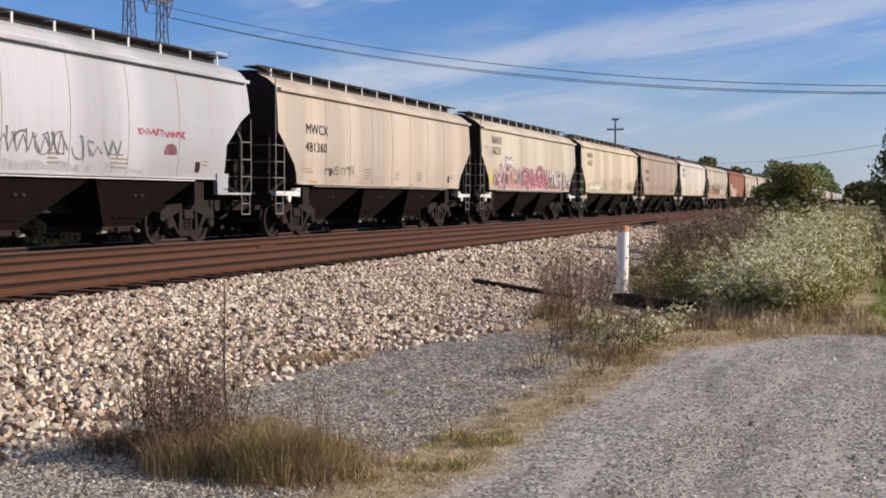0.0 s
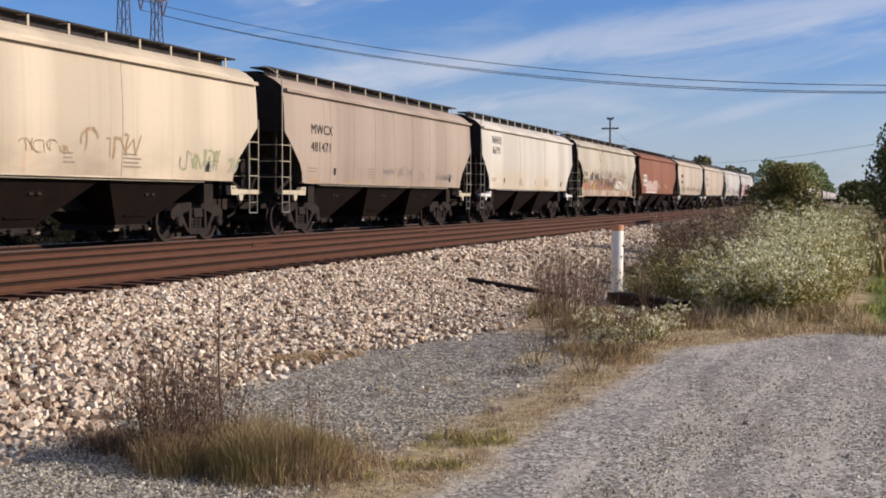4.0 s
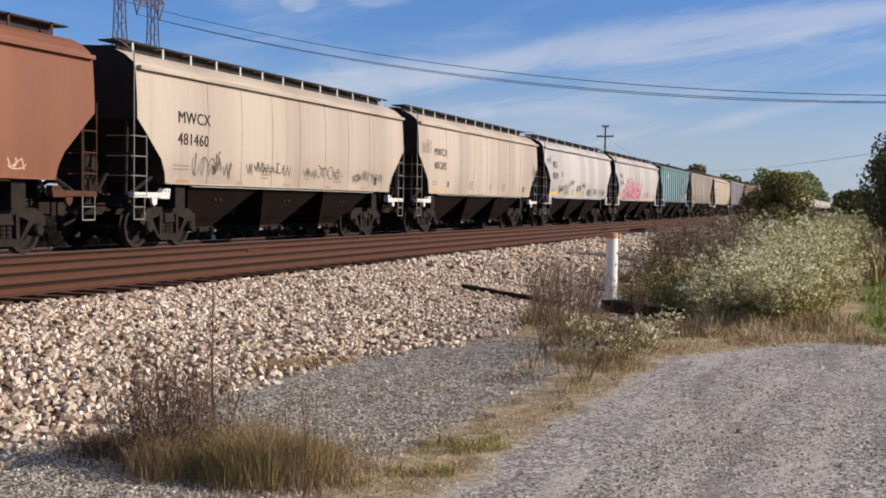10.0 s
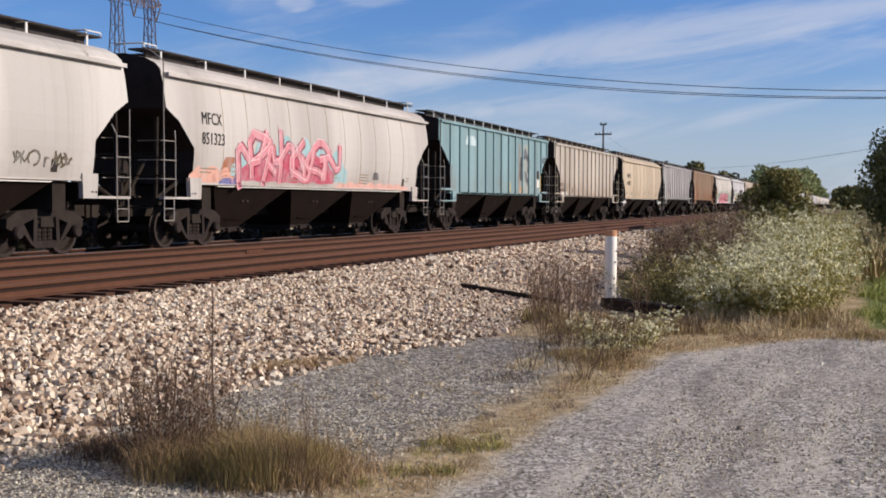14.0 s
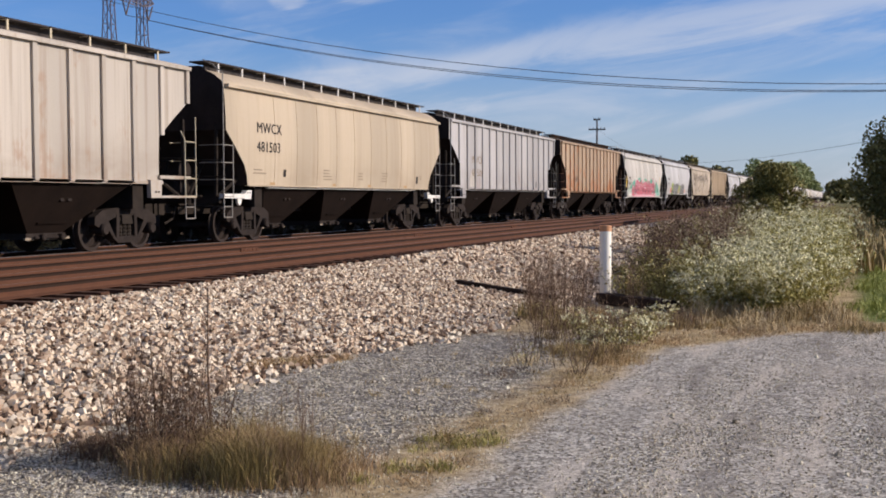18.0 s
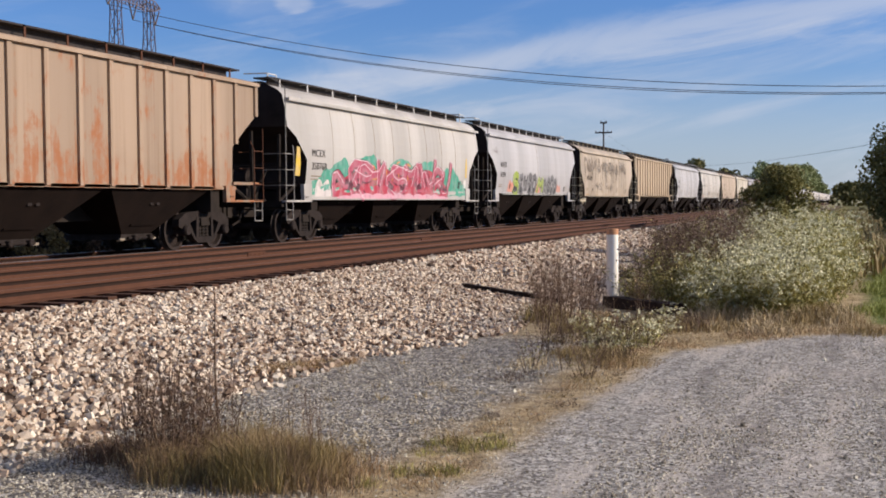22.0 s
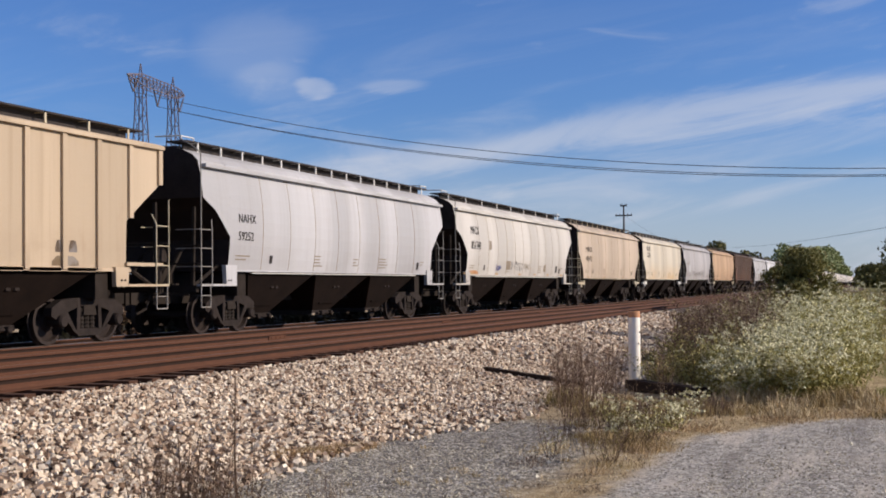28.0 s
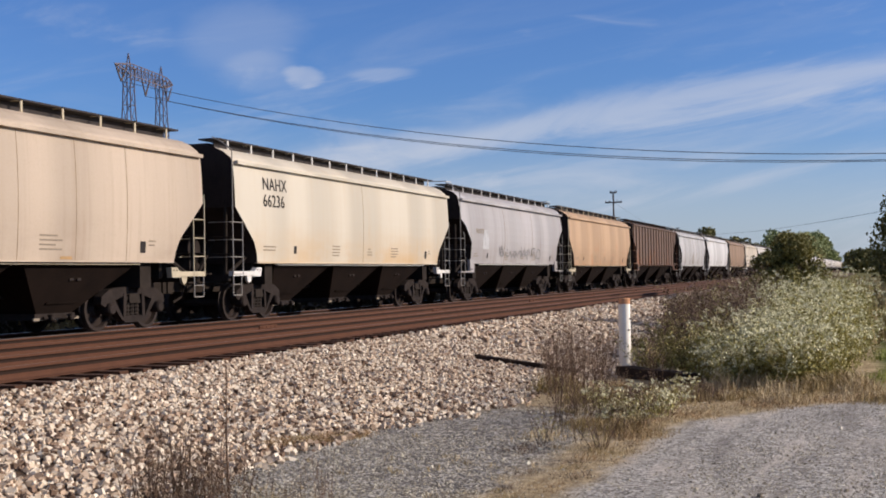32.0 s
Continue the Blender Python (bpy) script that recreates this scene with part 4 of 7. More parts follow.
# strokes of hand-painted capitals in a unit square
STROKES = {
    "S": (((0.92, 0.80), (0.62, 1.0), (0.10, 0.88), (0.12, 0.58), (0.88, 0.46), (0.92, 0.10), (0.40, 0.0), (0.06, 0.16)),),
    "E": (((0.90, 1.0), (0.12, 0.97), (0.10, 0.03), (0.92, 0.0)), ((0.12, 0.52), (0.74, 0.52))),
    "W": (((0.0, 1.0), (0.22, 0.0), (0.50, 0.72), (0.76, 0.0), (1.0, 1.0)),),
    "O": (((0.50, 1.0), (0.06, 0.86), (0.06, 0.14), (0.50, 0.0), (0.94, 0.14), (0.94, 0.86), (0.46, 1.0)),),
    "M": (((0.02, 0.0), (0.10, 1.0), (0.50, 0.34), (0.90, 1.0), (0.98, 0.0)),),
    "A": (((0.04, 0.0), (0.48, 1.0), (0.96, 0.0)), ((0.24, 0.32), (0.78, 0.32))),
    "G": (((0.92, 0.82), (0.52, 1.0), (0.08, 0.84), (0.08, 0.16), (0.50, 0.0), (0.92, 0.16), (0.92, 0.46), (0.56, 0.46)),),
    "N": (((0.06, 0.0), (0.08, 1.0), (0.90, 0.04), (0.94, 1.0)),),
    "K": (((0.12, 0.0), (0.12, 1.0)), ((0.92, 1.0), (0.18, 0.48), (0.94, 0.0))),
    "R": (((0.12, 0.0), (0.12, 1.0), (0.86, 0.92), (0.82, 0.56), (0.16, 0.50)), ((0.40, 0.50), (0.94, 0.0))),
    "U": (((0.06, 1.0), (0.10, 0.10), (0.50, 0.0), (0.90, 0.10), (0.94, 1.0)),),
    "P": (((0.14, 0.0), (0.14, 1.0), (0.88, 0.92), (0.86, 0.52), (0.18, 0.46)),),
    "i": (((0.5, 0.0), (0.5, 0.52)), ((0.5, 0.70), (0.5, 0.76))),
    "c": (((0.9, 0.50), (0.5, 0.60), (0.1, 0.30), (0.5, 0.0), (0.9, 0.10))),
    "e": (((0.1, 0.30), (0.9, 0.34), (0.6, 0.60), (0.1, 0.36), (0.3, 0.0), (0.95, 0.08))),
    " ": (),
}
STROKES["c"], STROKES["e"] = (STROKES["c"],), (STROKES["e"],)


def rounded(pts, turns=2):
    """Cuts the corners of a stroke."""
    for _ in range(turns):
        out = [pts[0]]
        for a, b in zip(pts, pts[1:]):
            out += [tuple(u * 0.75 + v * 0.25 for u, v in zip(a, b)), tuple(u * 0.25 + v * 0.75 for u, v in zip(a, b))]
        pts = out + [pts[-1]]
    return pts


def lettered(kind, seed, text, x0, x1, z0, z1, w, lift, shift=0.0, jitter=0.05, sharp=1, crowd=1.04):
    """Painted strokes of width w, letter by letter, crowded between x0 and x1."""
    r = random.Random(seed)
    s = Shape()
    cw, h = (x1 - x0) / len(text), z1 - z0
    pad = w * 0.5
    for k, ch in enumerate(text):
        left, lean = x0 + cw * k, r.uniform(-0.10, 0.12)
        lo, hi = z0 + pad * 0.6 + h * r.uniform(0, 0.07), z1 - pad * 0.6 - h * r.uniform(0, 0.14)
        for q, pts in enumerate(STROKES[ch]):
            pts = [(u + r.uniform(-jitter, jitter), v + r.uniform(-jitter, jitter)) for u, v in pts]
            pts = [(left + pad * 0.5 + (u + lean * (v - 0.5)) * (cw * crowd - pad) - (crowd - 1.04) * cw * 0.5 - shift, lo + (hi - lo) * v + shift) for u, v in rounded(pts, sharp)]
            first = len(s.v)
            ribbon(s, pts, w)
            n = len(s.v) - first
            s.v[first:] = [(x, 0.0004 * (q + k % 3) + 0.0010 * (j % (n // 2)) / n, z) for j, (x, _, z) in enumerate(s.v[first:])]
    return on_side(kind, s, lift)


FONT_CACHE = {}


def letters(kind, text, x, z, size, mat, wide=1.12):
    """Stencilled lettering on the near side, as a mesh."""
    key = (kind, text, round(z, 2), size, mat, wide)
    if key not in FONT_CACHE:
        cu = bpy.data.curves.new("lettering", "FONT")
        cu.body, cu.size, cu.space_character, cu.resolution_u, cu.offset = text, size, 1.06, 2, 0.0
        ob = bpy.data.objects.new("lettering", cu)
        me = bpy.data.meshes.new_from_object(ob)
        bpy.data.objects.remove(ob)
        flat = [(v.co.x * wide, v.co.y + z) for v in me.vertices]
        faces = [tuple(p.vertices) for p in me.polygons]
        k = len(flat)
        verts = [(px + dx, -side_y(kind, pz) - 0.006 - lift, pz) for dx, lift in ((0.0, 0.0), (0.045 * size, 0.0008)) for px, pz in flat]
        me = bpy.data.meshes.new("lettering")
        me.from_pydata(verts, [], faces + [tuple(i + k for i in f) for f in faces])
        me.materials.append(MAT[mat])
        FONT_CACHE[key] = me
    return FONT_CACHE[key]


def truck(car, x):
    t = part("truck", KIT["bolster"], car, pose(x, 0, 0))
    for q in (-1, 1):
        part("sideframe", KIT["sideframe"], t, pose(0, q * 1.0, 0) if q < 0 else pose(0, 1.0, 0, 0, 0, 180))
        part("spring", KIT["spring"], t, pose(0, q * 1.0, 0))
        w = part("wheelset", KIT["wheelset"], t, pose(q * 0.89, 0, 0.457))
        WHEELSETS.append((q, w))
    return t


def hopper_car(kind, length, mat, trim, label, seams=0, ribs=0, hangers=13, marks=(), spray=(), stencils=True, tape=False, deep=False):
    """A covered hopper: shell on a centre sill, three discharge bays, two trucks, roof walkway, ladders at the corners."""
    car = thing("hopper_car", label, "freight car", "cars of the train")
    r = random.Random(label)
    half = length / 2
    part("body", body_mesh(kind, length, mat), car)
    eave = EAVE[kind]
    for q in (-1, 1):
        s = Shape()
        y0, y1 = sorted((q * (side_y(kind, eave) - 0.02), q * (side_y(kind, eave) + {ROUND: 0.15, LEDGE: 0.115, RIBBED: 0.10}[kind])))
        s.box(-half + 0.17, half - 0.17, y0, y1, eave - 0.05, eave + 0.03)
        part("eave_rail", s.mesh("eave_rail", mat), car)
        s = Shape()
        sill = SILLS[kind]
        y0, y1 = sorted((q * (side_y(kind, sill) - 0.10), q * (side_y(kind, sill) + 0.03)))
        s.box(-half + 1.32, half - 1.32, y0, y1, sill - (0.30 if deep else 0.05 if kind == RIBBED else 0.02), sill + 0.012)
        part("side_sill", s.mesh("side_sill", mat), car)
    s = Shape()
    s.box(-half + 0.1, half - 0.1, -0.26, 0.26, 0.72, 1.05)
    s.rod((-half + 2, 0.62, 0.86), (half - 2, 0.62, 0.86), 0.03)
    s.box(-half + 3.2, -half + 4.3, 0.5, 1.1, 0.62, 0.95)
    for q in (-1, 1):
        s.box(q * (half - 2.15) - 0.20, q * (half - 2.15) + 0.20, -1.38, 1.38, 0.88, 1.43)
        s.box(q * (half - 1.45) - 0.05, q * (half - 1.45) + 0.05, -1.30, 1.30, 1.06, 1.43)
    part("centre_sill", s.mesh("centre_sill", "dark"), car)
    if kind != RIBBED and not deep:
        s = Shape().box(-half + 2.5, half - 2.5, -1.485, -1.42, SILLS[kind] - 0.062, SILLS[kind] - 0.036)
        painted(part("sill_flange", s.mesh("sill_flange", "white"), car), trim)
    if not tape and any(m[0][:2] == "MW" for m in marks) and not ribs:
        tape = ((1.7, 0.8), (4.4, 0.5), (7.0, 0.5), (9.6, 0.5), (12.2, 0.5))
    # bays
    room = length - 4.7
    w = round(room / 3, 2)
    if w not in HOPPERS:
        HOPPERS[w] = hopper_mesh(w * 0.98)
    for i in (-1, 0, 1):
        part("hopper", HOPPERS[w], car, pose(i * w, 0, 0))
        part("outlet_gate", KIT["gate"], car, pose(i * w, 0, 0))
    # roof: hatch trough, walkways and their supports
    s = Shape()
    s.box(-half + 0.9, half - 0.9, -0.42, 0.42, 4.20, 4.40)
    part("roof_hatch", s.mesh("roof_hatch", "grate"), car)
    for q in (-1, 1):
        s = Shape()
        y0, y1 = sorted((q * 1.04, q * 0.50))
        s.box(-half + 0.30, half - 0.22, y0, y1, 4.405, 4.44)
        s.box(-half + 0.5, half - 0.5, q * 0.80 - 0.02, q * 0.80 + 0.02, 4.15, 4.41)
        part("walkway", s.mesh("walkway", "grate"), car)
    n = hangers
    for i in range(n):
        x = -half + 0.75 + (length - 1.5) * i / (n - 1)
        painted(part("walkway_support", KIT["hanger"][kind], car, pose(x, -1.05, 0)), trim)
    for q in (-1, 1):
        m = pose(-half, 0, 0) if q < 0 else pose(half, 0, 0, 0, 0, 180)
        for k in (-1, 1):
            painted(part("end_sill", KIT["end_sill"][kind, k], car, m), trim if kind == LEDGE else mat)
        part("end_frame", KIT["end_frame"], car, m)
        part("coupler", KIT["coupler"], car, m)
        if kind == ROUND:
            painted(part("end_handrail", KIT["end_rail"], car, pose(q * (half - 0.15), 0, 0, 0, 0, 0 if q < 0 else 0) if q < 0 else pose(half - 0.7, 0, 0)), trim)
        truck(car, q * (half - 2.15))
    rails = MAT["ladder"] if trim == MAT["white"] else trim
    for x, turn, side in ((-half, 0, "l"), (half, 0, "r"), (-half, 180, "r"), (half, 180, "l")):
        painted(part("ladder", KIT["ladder_" + side], car, pose(x, 0, 0, 0, 0, turn)), rails)
        part("stirrup_step", KIT["stirrup_" + side], car, pose(x, 0, 0, 0, 0, turn))
    part("hand_brake", KIT["brake"], car, pose(-half - 0.08, -0.55, 0))
    # sheet seams or outside posts
    if seams:
        for i in range(1, seams):
            x = -half + 1.4 + (length - 2.8) * i / seams
            s = Shape()
            rows = 7
            z0, z1 = SILLS[kind] + 0.02, eave - 0.06
            vs = []
            for j in range(rows + 1):
                z = z0 + (z1 - z0) * j / rows
                y = -side_y(kind, z)
                vs += [(x - 0.010, y - 0.001, z), (x, y - 0.008, z), (x + 0.010, y - 0.001, z)]
            s.add(vs, [(3 * j + k, 3 * j + k + 1, 3 * j + k + 4, 3 * j + k + 3) for j in range(rows) for k in (0, 1)])
            part("weld_seam", s.mesh("weld_seam", "seam"), car)
    if ribs:
        for i in range(ribs + 1):
            x = -half + 0.26 + (length - 0.52) * i / ribs
            a = abs(x)
            z0 = SILLS[kind] - 0.02 if a < half - 1.44 else 3.36 - (half - 0.10 - a) * 0.70
            s = Shape()
            s.prism([(x - 0.065, z0), (x + 0.065, z0), (x + 0.065, 3.99), (x - 0.065, 3.99)], -1.528, -1.468)
            part("side_post", s.mesh("side_post", mat), car)
            if i < ribs and a < half - 1.44 and abs(x + (length - 0.52) / ribs) < half - 1.44:
                w2 = (length - 0.52) / ribs
                s = Shape()
                lo = SILLS[kind]
                s.hexa([(x + 0.10, -1.50, lo - 0.06), (x + w2 - 0.10, -1.50, lo - 0.06), (x + w2 - 0.10, -1.44, lo - 0.06), (x + 0.10, -1.44, lo - 0.06)],
                       [(x + 0.06, -1.50, lo + 0.02), (x + w2 - 0.06, -1.50, lo + 0.02), (x + w2 - 0.06, -1.44, lo + 0.02), (x + 0.06, -1.44, lo + 0.02)])
                part("sheet_skirt", s.mesh("sheet_skirt", mat), car)
    # lettering
    for text, dx, z, size, ink, wide in marks:
        part("lettering", letters(kind, text, 0, z, size, ink, wide), car, pose(-half + dx, 0, 0))
    if stencils and not ribs:
        spec = []
        for dx, z, k, wid in ((1.55, 1.72, 2, 0.75), (length * 0.36, 1.62, 4, 0.62), (length * 0.52, 1.66, 3, 0.4), (length * 0.64, 1.62, 4, 0.7), (length - 2.3, 1.75, 2, 0.35)):
            for j in range(k):
                spec.append((-half + dx, z + 0.085 * j, wid * r.uniform(0.6, 1.0), 0.032))
        tagged(part("stencil", bars(kind, spec).mesh("stencil", "faint"), car, None, "faded grey stencilled data"), kind="stuff")
        tagged(part("stencil_panel", bars(kind, [(-half + 3.25, 1.66, 0.16, 0.2), (half - 2.6, 1.6, 0.2, 0.24)]).mesh("stencil_panel", "ink"), car, None, "small dark data panels"), kind="stuff")
    if tape:
        tagged(part("reflective_tape", bars(kind, [(-half + x, SILLS[kind] + 0.03, w2 * 0.7, 0.06) for x, w2 in tape], 0.012).mesh("reflective_tape", "oldtape"), car, None, "yellow reflective tape"), kind="stuff")
    for name, me, lab in spray:
        tagged(part(name, me, car, None, lab), kind="stuff" if name == "graffiti" else "")
    return car


def spray_mat(r, g, b):
    """Sprayed colour that has weathered thin in places."""
    key = "spray %d %d %d" % (r, g, b)
    if key not in MAT:
        n = Nodes(key, 0.65)
        v = n.coords()
        base = srgb(r, g, b, 0.85)
        lite = tuple(c * 0.72 + 0.45 * 0.28 for c in base[:3]) + (1,)
        dark = tuple(c * 0.72 for c in base[:3]) + (1,)
        col = n.mix(n.step(n.noise(v, 2.6, 4), 0.42, 0.62), base, lite)
        col = n.mix(n.math("MULTIPLY", n.step(n.noise(n.coords((1, 1, 0.35)), 7.0, 4), 0.50, 0.66), 0.8), col, dark)
        n.bump(n.noise(v, 40, 3), 0.03, 0.01)
        MAT[key] = n.done(col)
    return MAT[key]


def tag(kind, seed, x0, x1, z0, z1, w, n, color):
    return ("graffiti", scrawl(kind, seed, x0, x1, z0, z1, w, n).mesh("graffiti", spray_mat(*color)), "spray-painted scrawl")


def fill(kind, seed, x0, x1, z0, z1, color, ragged=0.25, lumps=1, lift=0.004):
    return ("graffiti_fill", patch(kind, seed, x0, x1, z0, z1, ragged, lift, lumps).mesh("graffiti_fill", spray_mat(*color)), "spray-painted colour field")


def plate(kind, x, z, w, h, mat):
    s = Shape()
    columns(s, [x, x + w], [z, z], [z + h, z + h])
    return ("painted_panel", on_side(kind, s, 0.004).mesh("painted_panel", mat), "painted data panel")


def bubble(kind, seed, x0, x1, z0, z1, n, color, edge=(48, 42, 42)):
    """Two layers of rounded shapes: a dark rim and its fill."""
    a = ("graffiti", blocks(kind, seed, x0, x1, z0, z1, n, 0.04, 0.005).mesh("graffiti", spray_mat(*edge)), "dark rims of spray-painted shapes")
    b = ("graffiti", blocks(kind, seed, x0, x1, z0, z1, n, 0.0, 0.008).mesh("graffiti", spray_mat(*color)), "spray-painted rounded shapes")
    return a, b


def piece(kind, seed, text, x0, x1, z0, z1, color, edge=(48, 42, 42), shine=None, fat=0.24, jitter=0.05, crowd=1.04):
    """Fat spray-painted capitals: dark rims, their fill, and thin light lines on them."""
    w = fat * (z1 - z0)
    out = [("graffiti", lettered(kind, seed, text, x0, x1, z0, z1, w + 0.09, 0.005, 0.0, jitter, 1, crowd).mesh("graffiti", spray_mat(*edge)), "dark rims of spray-painted letters"),
           ("graffiti", lettered(kind, seed, text, x0, x1, z0, z1, w, 0.0085, 0.0, jitter, 1, crowd).mesh("graffiti", spray_mat(*color)), "fat spray-painted letters")]
    if shine:
        out.append(("graffiti", lettered(kind, seed, text, x0, x1, z0, z1, 0.03, 0.012, w * 0.24, jitter, 1, crowd).mesh("graffiti", spray_mat(*shine)), "thin light lines on spray-painted letters"))
    return tuple(out)


def script(kind, seed, text, x0, x1, z0, z1, w, color):
    return ("graffiti", lettered(kind, seed, text, x0, x1, z0, z1, w, 0.007, 0.0, 0.03, 2).mesh("graffiti", spray_mat(*color)), "thin hand-painted black lettering")


BLACK, RED = (70, 62, 58), (172, 78, 88)


def owner(top, low, dx=1.70, z=2.76, size=0.38, ink="ink", drop=0.48, wide=1.12):
    return ((top, dx, z, size, ink, wide), (low, dx, z - drop, size, ink, wide))


def high(top, low, dx=1.52):
    """Marks of the cream cars, which stand higher on the side."""
    return owner(top, low, dx, 3.24, 0.45, "ink", 0.42, 1.0)


